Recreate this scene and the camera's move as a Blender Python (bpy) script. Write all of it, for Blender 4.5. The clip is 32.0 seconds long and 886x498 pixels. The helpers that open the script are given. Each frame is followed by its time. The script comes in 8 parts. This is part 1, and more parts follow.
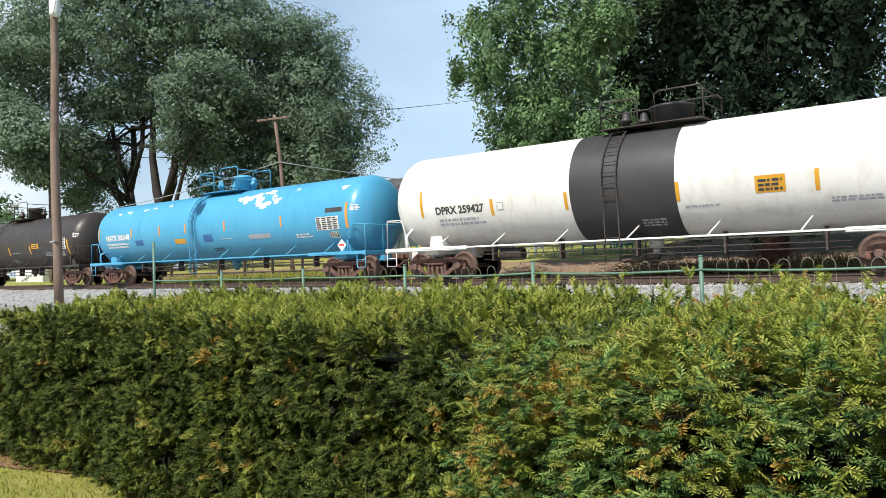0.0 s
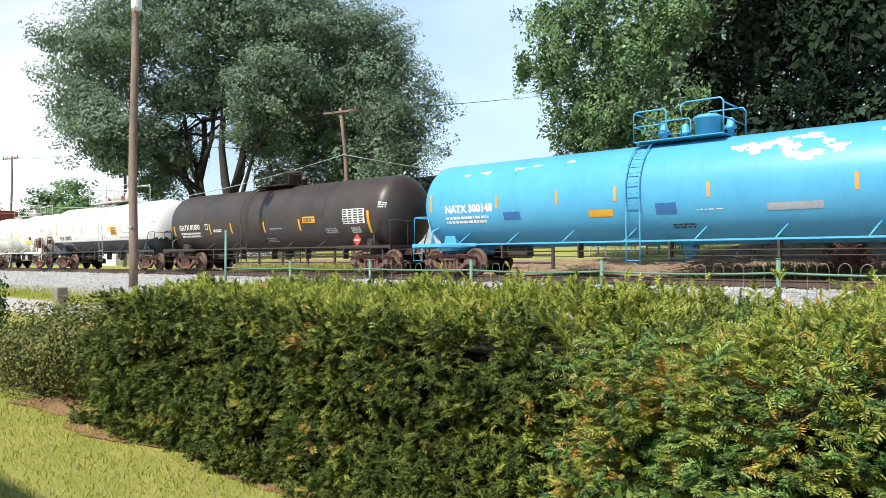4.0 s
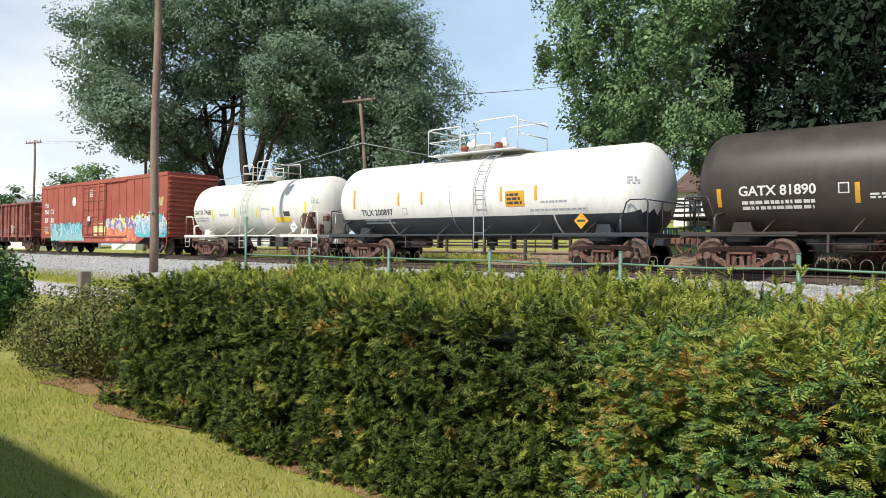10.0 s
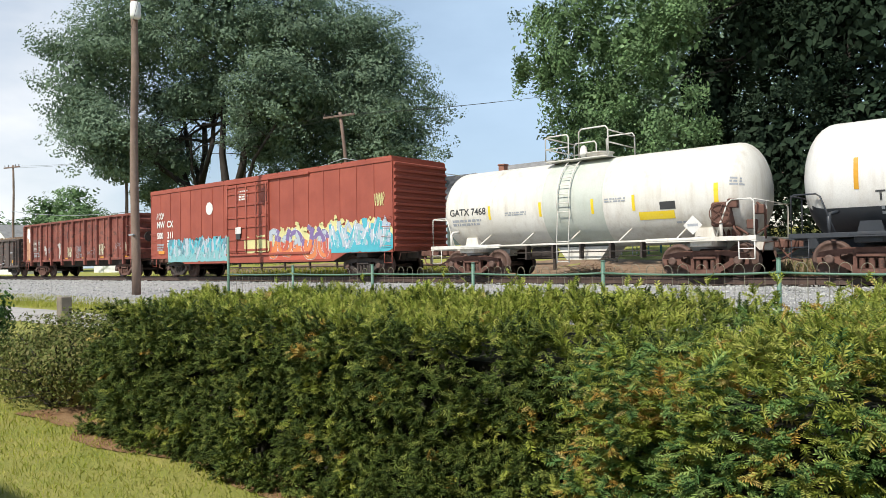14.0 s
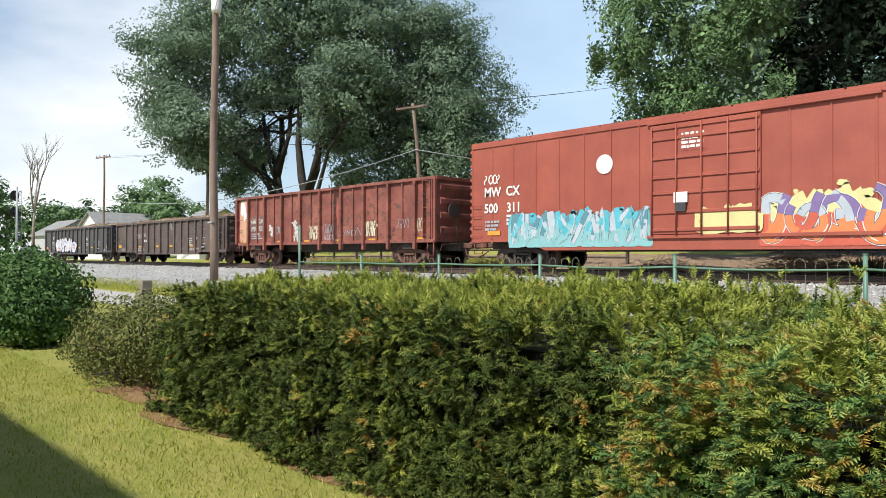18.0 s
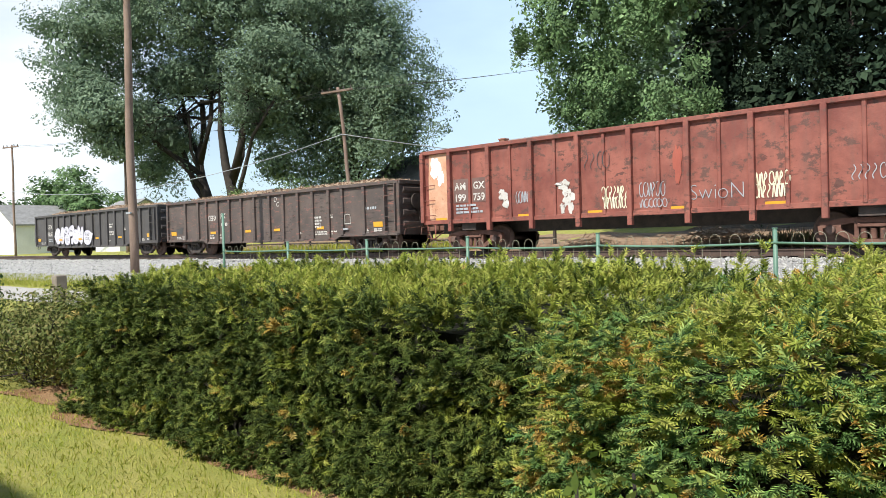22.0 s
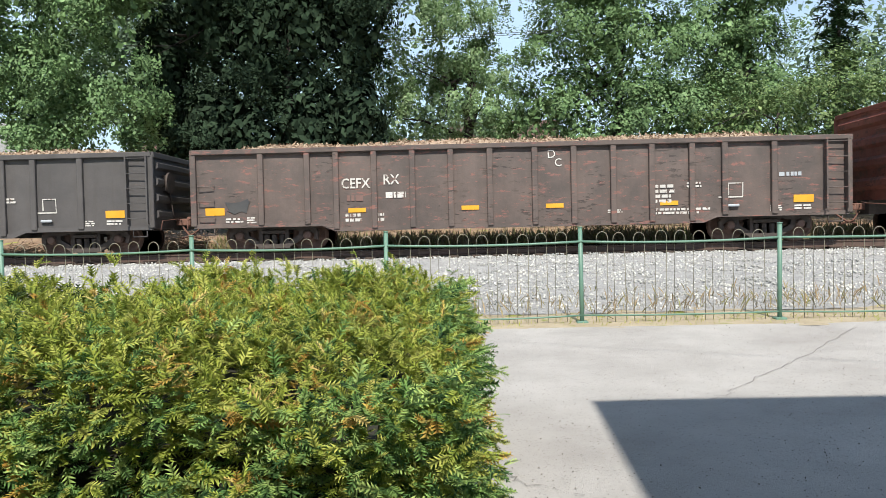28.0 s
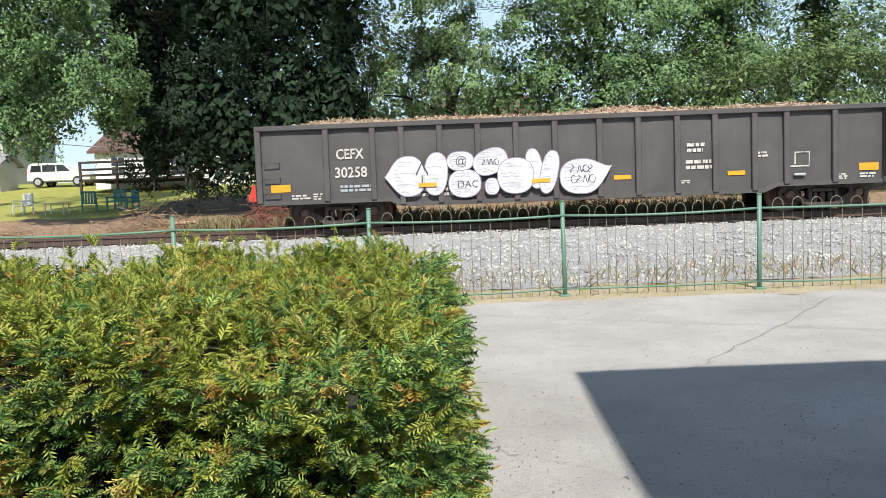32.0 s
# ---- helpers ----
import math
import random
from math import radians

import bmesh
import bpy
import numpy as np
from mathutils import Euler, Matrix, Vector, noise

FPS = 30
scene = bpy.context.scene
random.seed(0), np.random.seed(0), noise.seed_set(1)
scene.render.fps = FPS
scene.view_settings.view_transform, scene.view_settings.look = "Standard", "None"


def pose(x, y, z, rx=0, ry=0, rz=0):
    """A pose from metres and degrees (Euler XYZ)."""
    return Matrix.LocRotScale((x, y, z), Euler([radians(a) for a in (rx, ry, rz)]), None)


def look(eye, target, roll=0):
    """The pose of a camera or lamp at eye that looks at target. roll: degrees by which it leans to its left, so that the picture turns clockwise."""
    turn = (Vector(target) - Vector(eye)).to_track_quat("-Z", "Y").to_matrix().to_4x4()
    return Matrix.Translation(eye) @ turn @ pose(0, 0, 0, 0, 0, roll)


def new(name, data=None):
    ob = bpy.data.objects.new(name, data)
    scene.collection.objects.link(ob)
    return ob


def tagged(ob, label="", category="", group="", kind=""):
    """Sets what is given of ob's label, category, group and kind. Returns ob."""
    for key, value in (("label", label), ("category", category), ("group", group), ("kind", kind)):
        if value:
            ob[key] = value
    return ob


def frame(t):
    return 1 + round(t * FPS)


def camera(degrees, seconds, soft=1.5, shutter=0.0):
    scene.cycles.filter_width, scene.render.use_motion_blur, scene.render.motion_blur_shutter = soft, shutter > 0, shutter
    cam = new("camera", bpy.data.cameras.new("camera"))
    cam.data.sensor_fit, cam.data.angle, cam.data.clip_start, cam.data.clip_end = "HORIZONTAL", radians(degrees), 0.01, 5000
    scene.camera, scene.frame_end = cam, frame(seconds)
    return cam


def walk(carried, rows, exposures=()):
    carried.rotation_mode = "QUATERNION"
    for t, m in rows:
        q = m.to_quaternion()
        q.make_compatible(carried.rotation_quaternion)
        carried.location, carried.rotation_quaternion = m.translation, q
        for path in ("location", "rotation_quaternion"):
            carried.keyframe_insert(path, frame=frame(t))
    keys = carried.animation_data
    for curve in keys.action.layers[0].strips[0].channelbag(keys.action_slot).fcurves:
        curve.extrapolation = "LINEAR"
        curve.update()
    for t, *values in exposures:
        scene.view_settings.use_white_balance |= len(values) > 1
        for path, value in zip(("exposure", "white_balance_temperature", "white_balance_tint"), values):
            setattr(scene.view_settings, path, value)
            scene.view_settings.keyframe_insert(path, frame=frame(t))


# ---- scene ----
cam = camera(62.57, 32.0, soft=0.65)
PATH = [
    (0, (0.412, -9.433, 1.171), (-0.771, -7.821, 1.216), -1.7),
    (0.5, (0.413, -9.436, 1.178), (-0.784, -7.835, 1.242), -1.7),
    (1, (0.415, -9.448, 1.174), (-0.796, -7.858, 1.237), -1.2),
    (1.5, (0.413, -9.464, 1.166), (-0.815, -7.885, 1.185), -0.5),
    (2, (0.372, -9.473, 1.167), (-0.874, -7.909, 1.156), -0.3),
    (2.5, (0.35, -9.506, 1.168), (-0.913, -7.956, 1.205), -0.9),
    (3, (0.341, -9.547, 1.164), (-0.941, -8.013, 1.209), -0.8),
    (3.5, (0.331, -9.562, 1.164), (-0.992, -8.064, 1.219), -0.4),
    (4, (0.322, -9.571, 1.164), (-0.985, -8.057, 1.198), -0.0),
    (4.5, (0.284, -9.557, 1.159), (-1.06, -8.077, 1.242), -1.3),
    (6.5, (0.291, -9.648, 1.201), (-1.018, -8.137, 1.26), 0.1),
    (7, (0.312, -9.652, 1.189), (-0.998, -8.144, 1.272), -0.0),
    (7.5, (0.331, -9.66, 1.186), (-1.021, -8.188, 1.25), 0.2),
    (8, (0.338, -9.669, 1.194), (-1.016, -8.197, 1.246), -0.5),
    (8.5, (0.346, -9.675, 1.194), (-1.044, -8.238, 1.259), -0.5),
    (9, (0.338, -9.631, 1.194), (-1.051, -8.194, 1.272), -0.7),
    (9.5, (0.334, -9.654, 1.174), (-1.022, -8.185, 1.227), 0.7),
    (10, (0.331, -9.653, 1.168), (-1.009, -8.168, 1.173), 0.9),
    (10.5, (0.338, -9.642, 1.167), (-0.979, -8.137, 1.148), 1.4),
    (11, (0.338, -9.652, 1.178), (-0.973, -8.141, 1.165), 1.1),
    (11.5, (0.343, -9.651, 1.186), (-0.96, -8.135, 1.236), 0.9),
    (12, (0.347, -9.666, 1.181), (-0.985, -8.175, 1.216), 0.7),
    (12.5, (0.348, -9.656, 1.181), (-0.99, -8.169, 1.197), 0.3),
    (13, (0.36, -9.657, 1.18), (-0.99, -8.182, 1.211), -0.3),
    (13.5, (0.367, -9.656, 1.189), (-0.946, -8.148, 1.223), -0.4),
    (14, (0.356, -9.605, 1.206), (-0.954, -8.095, 1.244), -0.9),
    (14.5, (0.392, -9.547, 1.2), (-1.026, -8.136, 1.195), -0.9),
    (15, (0.413, -9.515, 1.203), (-1.061, -8.163, 1.189), -1.7),
    (15.5, (0.403, -9.56, 1.205), (-1.059, -8.195, 1.216), -1.8),
    (17.5, (0.37, -9.5, 1.182), (-1.115, -8.161, 1.189), -2.1),
    (18, (0.363, -9.491, 1.174), (-1.089, -8.116, 1.192), 0.1),
    (18.5, (0.365, -9.489, 1.177), (-1.069, -8.095, 1.196), 0.4),
    (19, (0.362, -9.485, 1.175), (-1.046, -8.065, 1.179), -0.2),
    (19.5, (0.364, -9.489, 1.171), (-1.046, -8.071, 1.179), -0.5),
    (20, (0.363, -9.488, 1.172), (-1.058, -8.081, 1.176), -0.9),
    (20.5, (0.364, -9.475, 1.173), (-1.052, -8.062, 1.161), -1.0),
    (21, (0.364, -9.48, 1.171), (-1.033, -8.049, 1.151), -1.1),
    (21.5, (0.37, -9.476, 1.173), (-1.015, -8.032, 1.149), -1.4),
    (22, (0.379, -9.417, 1.175), (-0.938, -7.912, 1.147), -1.5),
    (22.5, (0.410, -9.332, 1.194), (-0.708, -7.674, 1.149), -1.1),
    (23, (0.474, -9.267, 1.220), (-0.481, -7.510, 1.178), -0.1),
    (23.5, (0.550, -9.232, 1.236), (-0.353, -7.448, 1.215), 0.2),
    (24, (0.667, -9.246, 1.224), (-0.084, -7.392, 1.211), -1.1),
    (24.5, (0.778, -9.256, 1.213), (0.224, -7.337, 1.111), 0.2),
    (25, (0.871, -9.236, 1.234), (0.511, -7.269, 1.197), -0.0),
    (25.5, (0.938, -9.218, 1.235), (0.725, -7.230, 1.196), 1.1),
    (27.5, (0.930, -9.122, 1.218), (0.829, -7.125, 1.162), -1.0),
    (28, (0.938, -9.109, 1.215), (0.891, -7.110, 1.160), -1.3),
    (28.5, (0.939, -9.099, 1.212), (0.920, -7.100, 1.157), -1.4),
    (29, (0.950, -9.122, 1.210), (0.952, -7.123, 1.156), -1.5),
    (29.5, (0.936, -9.092, 1.210), (0.931, -7.093, 1.141), -2.3),
    (30, (0.953, -9.106, 1.208), (0.980, -7.106, 1.159), -1.8),
    (30.5, (0.933, -9.074, 1.202), (0.933, -7.076, 1.133), -2.4),
    (31, (0.945, -9.109, 1.205), (0.891, -7.111, 1.142), -2.7),
    (31.5, (0.951, -9.113, 1.204), (0.909, -7.115, 1.115), -2.5),
    (32, (0.958, -9.122, 1.201), (0.951, -7.125, 1.082), -2.2),
]
walk(cam, [(t, look(eye, target, roll)) for t, eye, target, roll in PATH],
     exposures=[(0, 0.2), (2, 0.25), (4, 0.5), (7, 0.4), (9, 0.25), (12, 0.08), (15, 0.08), (18, 0.22), (20, 0.3), (21, 0.35), (22, 0.45), (23, 0.85), (24, 0.75), (25, 0.58), (28, 0.5), (32, 0.44)])

# ---- light ----
SUN_EL, SUN_AZ = radians(48), math.atan2(0.06, -1.0)   # azimuth from +y towards +x
world = bpy.data.worlds.new("sky")
scene.world = world
world.use_nodes = True
wn, wl = world.node_tree.nodes, world.node_tree.links
sky = wn.new("ShaderNodeTexSky")
sky.sky_type, sky.sun_disc = 'NISHITA', False
sky.sun_elevation, sky.sun_rotation = SUN_EL, math.atan2(0.06, -1.0)
sky.air_density, sky.dust_density, sky.ozone_density = 1.0, 1.2, 1.0
# haze and soft cloud, whiter towards the horizon
tc = wn.new("ShaderNodeTexCoord")
mp = wn.new("ShaderNodeMapping")
mp.inputs['Scale'].default_value, mp.inputs['Location'].default_value = (1.0, 1.0, 2.6), (0.35, 0.2, 0.0)
cn = wn.new("ShaderNodeTexNoise")
cn.inputs['Scale'].default_value, cn.inputs['Detail'].default_value, cn.inputs['Roughness'].default_value = 1.5, 8, 0.52
cr = wn.new("ShaderNodeValToRGB")
cr.color_ramp.elements[0].position, cr.color_ramp.elements[1].position = 0.42, 0.70
cr.color_ramp.elements[0].color, cr.color_ramp.elements[1].color = (0.34, 0.34, 0.34, 1), (0.85, 0.85, 0.85, 1)
wl.new(tc.outputs['Generated'], mp.inputs['Vector'])
wl.new(mp.outputs['Vector'], cn.inputs['Vector'])
wl.new(cn.outputs['Fac'], cr.inputs['Fac'])
# a white bank of cloud low in the west
dot = wn.new("ShaderNodeVectorMath")
dot.operation = 'DOT_PRODUCT'
dot.inputs[1].default_value = (-0.945, 0.26, 0.19)
wl.new(tc.outputs['Generated'], dot.inputs[0])
add = wn.new("ShaderNodeMath")
add.operation = 'MULTIPLY_ADD'
add.inputs[1].default_value = 0.10
wl.new(cn.outputs['Fac'], add.inputs[0])
wl.new(dot.outputs['Value'], add.inputs[2])
sc = wn.new("ShaderNodeMapRange")
sc.inputs['From Min'].default_value, sc.inputs['From Max'].default_value = 1.02, 1.052
wl.new(add.outputs[0], sc.inputs['Value'])
mx = wn.new("ShaderNodeMix")
mx.data_type = 'RGBA'
mx.inputs['B'].default_value = (5.0, 6.8, 8.9, 1)
wl.new(cr.outputs['Color'], mx.inputs['Factor'])
wl.new(sky.outputs['Color'], mx.inputs['A'])
mb = wn.new("ShaderNodeMix")
mb.data_type = 'RGBA'
mb.inputs['B'].default_value = (12.5, 12.5, 12.6, 1)
wl.new(sc.outputs['Result'], mb.inputs['Factor'])
# bright haze low in the sky, thinner overhead
sep = wn.new("ShaderNodeSeparateXYZ")
wl.new(tc.outputs['Generated'], sep.inputs[0])
hz = wn.new("ShaderNodeMapRange")
hz.interpolation_type = 'SMOOTHSTEP'
hz.inputs['From Min'].default_value, hz.inputs['From Max'].default_value = 0.3, 0.85
hz.inputs['To Min'].default_value, hz.inputs['To Max'].default_value = 1.0, 0.0
wl.new(sep.outputs['Z'], hz.inputs['Value'])
hm = wn.new("ShaderNodeMix")
hm.data_type, hm.blend_type = 'RGBA', 'MULTIPLY'
hm.inputs['Factor'].default_value = 1.0
ht = wn.new("ShaderNodeMix")
ht.data_type = 'RGBA'
ht.inputs['A'].default_value, ht.inputs['B'].default_value = (0.62, 0.64, 0.68, 1), (1.36, 1.33, 1.3, 1)
wl.new(hz.outputs['Result'], ht.inputs['Factor'])
wl.new(mx.outputs['Result'], hm.inputs['A'])
wl.new(ht.outputs['Result'], hm.inputs['B'])
wl.new(hm.outputs['Result'], mb.inputs['A'])
wl.new(mb.outputs['Result'], wn['Background'].inputs['Color'])
wn['Background'].inputs['Strength'].default_value = 0.086
sun_data = bpy.data.lights.new("sun", 'SUN')
sun_data.energy, sun_data.angle, sun_data.color = 5.0, radians(0.6), (1.0, 0.95, 0.86)
sun = new("sun", sun_data)
SUN_DIR = Vector((math.sin(SUN_AZ) * math.cos(SUN_EL), math.cos(SUN_AZ) * math.cos(SUN_EL), math.sin(SUN_EL)))
sun.matrix_world = look(SUN_DIR * 60, (0, 0, 0))
scene.view_settings.exposure = 0.35

# ---- materials ----
def material(name):
    m = bpy.data.materials.new(name)
    m.use_nodes = True
    return m, m.node_tree.nodes, m.node_tree.links, m.node_tree.nodes['Principled BSDF']


def ramp(n, l, src, stops):
    r = n.new("ShaderNodeValToRGB")
    els = r.color_ramp.elements
    while len(els) < len(stops):
        els.new(0.5)
    for e, (p, c) in zip(els, stops):
        e.position, e.color = p, (*c, 1)
    l.new(src, r.inputs['Fac'])
    return r.outputs['Color']


def noise_fac(n, l, vec, scale, detail=5, rough=0.6, stretch=None):
    if stretch:
        mp = n.new("ShaderNodeMapping")
        mp.inputs['Scale'].default_value = stretch
        l.new(vec, mp.inputs['Vector'])
        vec = mp.outputs['Vector']
    t = n.new("ShaderNodeTexNoise")
    t.inputs['Scale'].default_value, t.inputs['Detail'].default_value, t.inputs['Roughness'].default_value = scale, detail, rough
    l.new(vec, t.inputs['Vector'])
    return t.outputs['Fac']


def mixed(n, l, fac, a, b, mode='MIX'):
    m = n.new("ShaderNodeMix")
    m.data_type, m.blend_type = 'RGBA', mode
    for key, v in (('Factor', fac), ('A', a), ('B', b)):
        if isinstance(v, bpy.types.NodeSocket):
            l.new(v, m.inputs[key])
        elif key == 'Factor':
            m.inputs[key].default_value = v
        else:
            m.inputs[key].default_value = (*v, 1)
    return m.outputs['Result']


def surface(name, col, col2, big=1.2, fine=25.0, rough=0.6, bump=0.15, metal=0.0, spots=None, spot_at=0.62, streak=0.0, streak_col=(0.03, 0.025, 0.02), dist=0.01, obj_random=0.0, spot_stretch=None, spot_scale=2.6, scuff=None, scuff_stretch=(0.75, 0.75, 3.4)):
    """Weathered surface: two tones at a large scale, fine grain, optional worn spots and vertical streaks."""
    m, n, l, b = material(name)
    v = n.new("ShaderNodeTexCoord").outputs['Object']
    f1 = noise_fac(n, l, v, big, 6, 0.65)
    c = ramp(n, l, f1, [(0.36, col), (0.64, col2)])
    f2 = noise_fac(n, l, v, fine, 4, 0.7)
    shade = ramp(n, l, f2, [(0.3, (0.78, 0.78, 0.78)), (0.7, (1.0, 1.0, 1.0))])
    c = mixed(n, l, 0.6, c, shade, 'MULTIPLY')
    if spots:
        f3 = noise_fac(n, l, v, spot_scale, 9, 0.75, spot_stretch)
        s = ramp(n, l, f3, [(spot_at, (0, 0, 0)), (spot_at + 0.05, (1, 1, 1))])
        c = mixed(n, l, s, c, spots)
    if scuff:
        # short scrapes, thick in some places and rare in others
        f5 = noise_fac(n, l, v, 5.0, 3, 0.6, scuff_stretch)
        f6 = noise_fac(n, l, v, 0.9, 4, 0.6)
        dash = ramp(n, l, f5, [(0.58, (0, 0, 0)), (0.62, (1, 1, 1))])
        where = ramp(n, l, f6, [(0.48, (0, 0, 0)), (0.62, (0.85, 0.85, 0.85))])
        c = mixed(n, l, mixed(n, l, 1.0, dash, where, 'MULTIPLY'), c, scuff)
    if streak:
        f4 = noise_fac(n, l, v, 2.2, 6, 0.7, (1.6, 1.6, 0.16))
        s = ramp(n, l, f4, [(0.48, (0, 0, 0)), (0.72, (streak, streak, streak))])
        c = mixed(n, l, s, c, streak_col)
    if obj_random:
        oi = n.new("ShaderNodeObjectInfo").outputs['Random']
        c = mixed(n, l, 1.0, c, ramp(n, l, oi, [(0, (1 - obj_random,) * 3), (1, (1, 1, 1))]), 'MULTIPLY')
    l.new(c, b.inputs['Base Color'])
    l.new(ramp(n, l, f2, [(0.2, (rough * 0.85,) * 3), (0.8, (min(1, rough * 1.12),) * 3)]), b.inputs['Roughness'])
    b.inputs['Metallic'].default_value = metal
    bp = n.new("ShaderNodeBump")
    bp.inputs['Strength'].default_value, bp.inputs['Distance'].default_value = bump, dist
    l.new(f2, bp.inputs['Height'])
    l.new(bp.outputs['Normal'], b.inputs['Normal'])
    return m


def leafy(name, a, b_, c_, rough=0.65, trans=0.25, patch=0.9, lo=0.62, hi=1.1):
    """Leaves: three tones by island, some light passing through."""
    m, n, l, b = material(name)
    rnd = n.new("ShaderNodeNewGeometry").outputs['Random Per Island']
    v = n.new("ShaderNodeTexCoord").outputs['Object']
    f = noise_fac(n, l, v, patch, 3)
    col = ramp(n, l, rnd, [(0.0, a), (0.5, b_), (1.0, c_)])
    col = mixed(n, l, 0.8, col, ramp(n, l, f, [(0.32, (lo, lo * 1.04, lo)), (0.68, (hi, hi, hi * 0.94))]), 'MULTIPLY')
    l.new(col, b.inputs['Base Color'])
    b.inputs['Roughness'].default_value = rough
    b.inputs['Specular IOR Level'].default_value = 0.18
    tr = n.new("ShaderNodeBsdfTranslucent")
    l.new(col, tr.inputs['Color'])
    ms = n.new("ShaderNodeMixShader")
    ms.inputs['Fac'].default_value = trans
    l.new(b.outputs['BSDF'], ms.inputs[1])
    l.new(tr.outputs['BSDF'], ms.inputs[2])
    l.new(ms.outputs['Shader'], n['Material Output'].inputs['Surface'])
    return m


M = {}
M['white'] = surface("white_paint", (0.80, 0.79, 0.76), (0.74, 0.72, 0.68), 0.6, 30, 0.42, 0.06, streak=0.32, streak_col=(0.36, 0.28, 0.2))
M['white2'] = surface("white_paint_old", (0.78, 0.76, 0.71), (0.68, 0.65, 0.58), 0.7, 30, 0.5, 0.08, streak=0.4, streak_col=(0.33, 0.25, 0.17))
M['blue'] = surface("blue_paint", (0.07, 0.34, 0.56), (0.09, 0.38, 0.6), 0.5, 22, 0.38, 0.06, streak=0.22, streak_col=(0.06, 0.2, 0.3))
M['black'] = surface("black_paint", (0.034, 0.026, 0.023), (0.056, 0.043, 0.037), 0.7, 25, 0.46, 0.08, streak=0.35, streak_col=(0.075, 0.06, 0.052))
M['band'] = surface("dark_grey_paint", (0.035, 0.034, 0.037), (0.05, 0.047, 0.048), 0.8, 25, 0.5, 0.08)
M['boxred'] = surface("red_oxide_paint", (0.29, 0.066, 0.043), (0.36, 0.088, 0.056), 0.8, 20, 0.6, 0.1, streak=0.25, streak_col=(0.2, 0.05, 0.035))
M['gonred'] = surface("worn_red_paint", (0.17, 0.045, 0.034), (0.3, 0.1, 0.072), 0.85, 16, 0.72, 0.3, spots=(0.105, 0.046, 0.036), spot_at=0.545, streak=0.45, streak_col=(0.13, 0.07, 0.055), dist=0.02, spot_stretch=(0.9, 0.9, 1.3), scuff=(0.075, 0.03, 0.024), scuff_stretch=(0.7, 0.7, 1.6))
M['gonbrown'] = surface("brown_black_steel", (0.07, 0.056, 0.051), (0.115, 0.086, 0.075), 1.1, 18, 0.7, 0.25, spots=(0.19, 0.085, 0.07), spot_at=0.555, spot_stretch=(0.8, 0.8, 3.0), streak=0.35, streak_col=(0.055, 0.043, 0.038), dist=0.02, scuff=(0.024, 0.018, 0.016))
M['gongrey'] = surface("dark_grey_steel", (0.058, 0.054, 0.054), (0.08, 0.074, 0.073), 1.0, 18, 0.68, 0.2, streak=0.35, streak_col=(0.045, 0.036, 0.032), dist=0.02, spots=(0.12, 0.085, 0.075), spot_at=0.64, spot_stretch=(0.8, 0.8, 3.0))
M['rust'] = surface("rusty_cast_steel", (0.10, 0.045, 0.032), (0.17, 0.085, 0.062), 3.0, 40, 0.85, 0.4, spots=(0.06, 0.04, 0.035), spot_at=0.6)
M['iron'] = surface("dark_cast_iron", (0.036, 0.03, 0.027), (0.075, 0.056, 0.047), 4.0, 40, 0.75, 0.3)
M['wheel'] = surface("wheel_steel", (0.09, 0.055, 0.043), (0.15, 0.09, 0.07), 5.0, 40, 0.7, 0.2)
M['railtop'] = surface("rail_steel", (0.06, 0.038, 0.03), (0.1, 0.062, 0.047), 3.0, 60, 0.6, 0.2)
M['shine'] = surface("polished_rail_head", (0.45, 0.43, 0.4), (0.36, 0.33, 0.3), 2.0, 60, 0.3, 0.05, metal=0.9)
M['tie'] = surface("creosoted_tie", (0.05, 0.036, 0.028), (0.09, 0.066, 0.05), 4.0, 50, 0.9, 0.5, obj_random=0.35)
M['ballast'] = surface("ballast_bed", (0.36, 0.355, 0.35), (0.48, 0.475, 0.47), 9.0, 34, 0.95, 1.0, spots=(0.23, 0.225, 0.22), spot_at=0.58, dist=0.05)
M['pavement'] = surface("pale_worn_asphalt", (0.365, 0.345, 0.327), (0.48, 0.46, 0.44), 0.75, 120, 0.92, 0.8, spots=(0.15, 0.137, 0.128), spot_at=0.585, spot_scale=60.0, dist=0.012)
# one dark tone for the crack and for a painted cable shadow
M['crack'] = surface("crack_and_shadow_tone", (0.19, 0.175, 0.16), (0.24, 0.22, 0.205), 6.0, 50, 0.95, 0.4)
M['grit'] = leafy("grit", (0.15, 0.135, 0.12), (0.27, 0.25, 0.23), (0.44, 0.42, 0.4), rough=0.95, trans=0.0)
M['grass_soil'] = surface("lawn_ground", (0.25, 0.28, 0.045), (0.37, 0.34, 0.09), 1.6, 45, 0.95, 0.8, spots=(0.25, 0.19, 0.09), spot_at=0.64, dist=0.03)
M['litter'] = surface("litter_dark_for_shade", (0.09, 0.06, 0.035), (0.16, 0.11, 0.065), 3.0, 35, 0.95, 0.9, spots=(0.09, 0.12, 0.03), spot_at=0.57, dist=0.05)
M['dry_edge'] = surface("dry_dusty_edge", (0.4, 0.33, 0.22), (0.5, 0.42, 0.3), 2.0, 40, 0.95, 0.8, spots=(0.28, 0.29, 0.1), spot_at=0.56, dist=0.03)
M['cream'] = surface("cream_spray", (0.66, 0.63, 0.45), (0.72, 0.69, 0.52), 3.0, 40, 0.6, 0.06)
M['soil'] = surface("bare_earth", (0.24, 0.15, 0.09), (0.36, 0.25, 0.16), 2.4, 30, 0.95, 0.9, spots=(0.15, 0.1, 0.06), spot_at=0.6, dist=0.05)
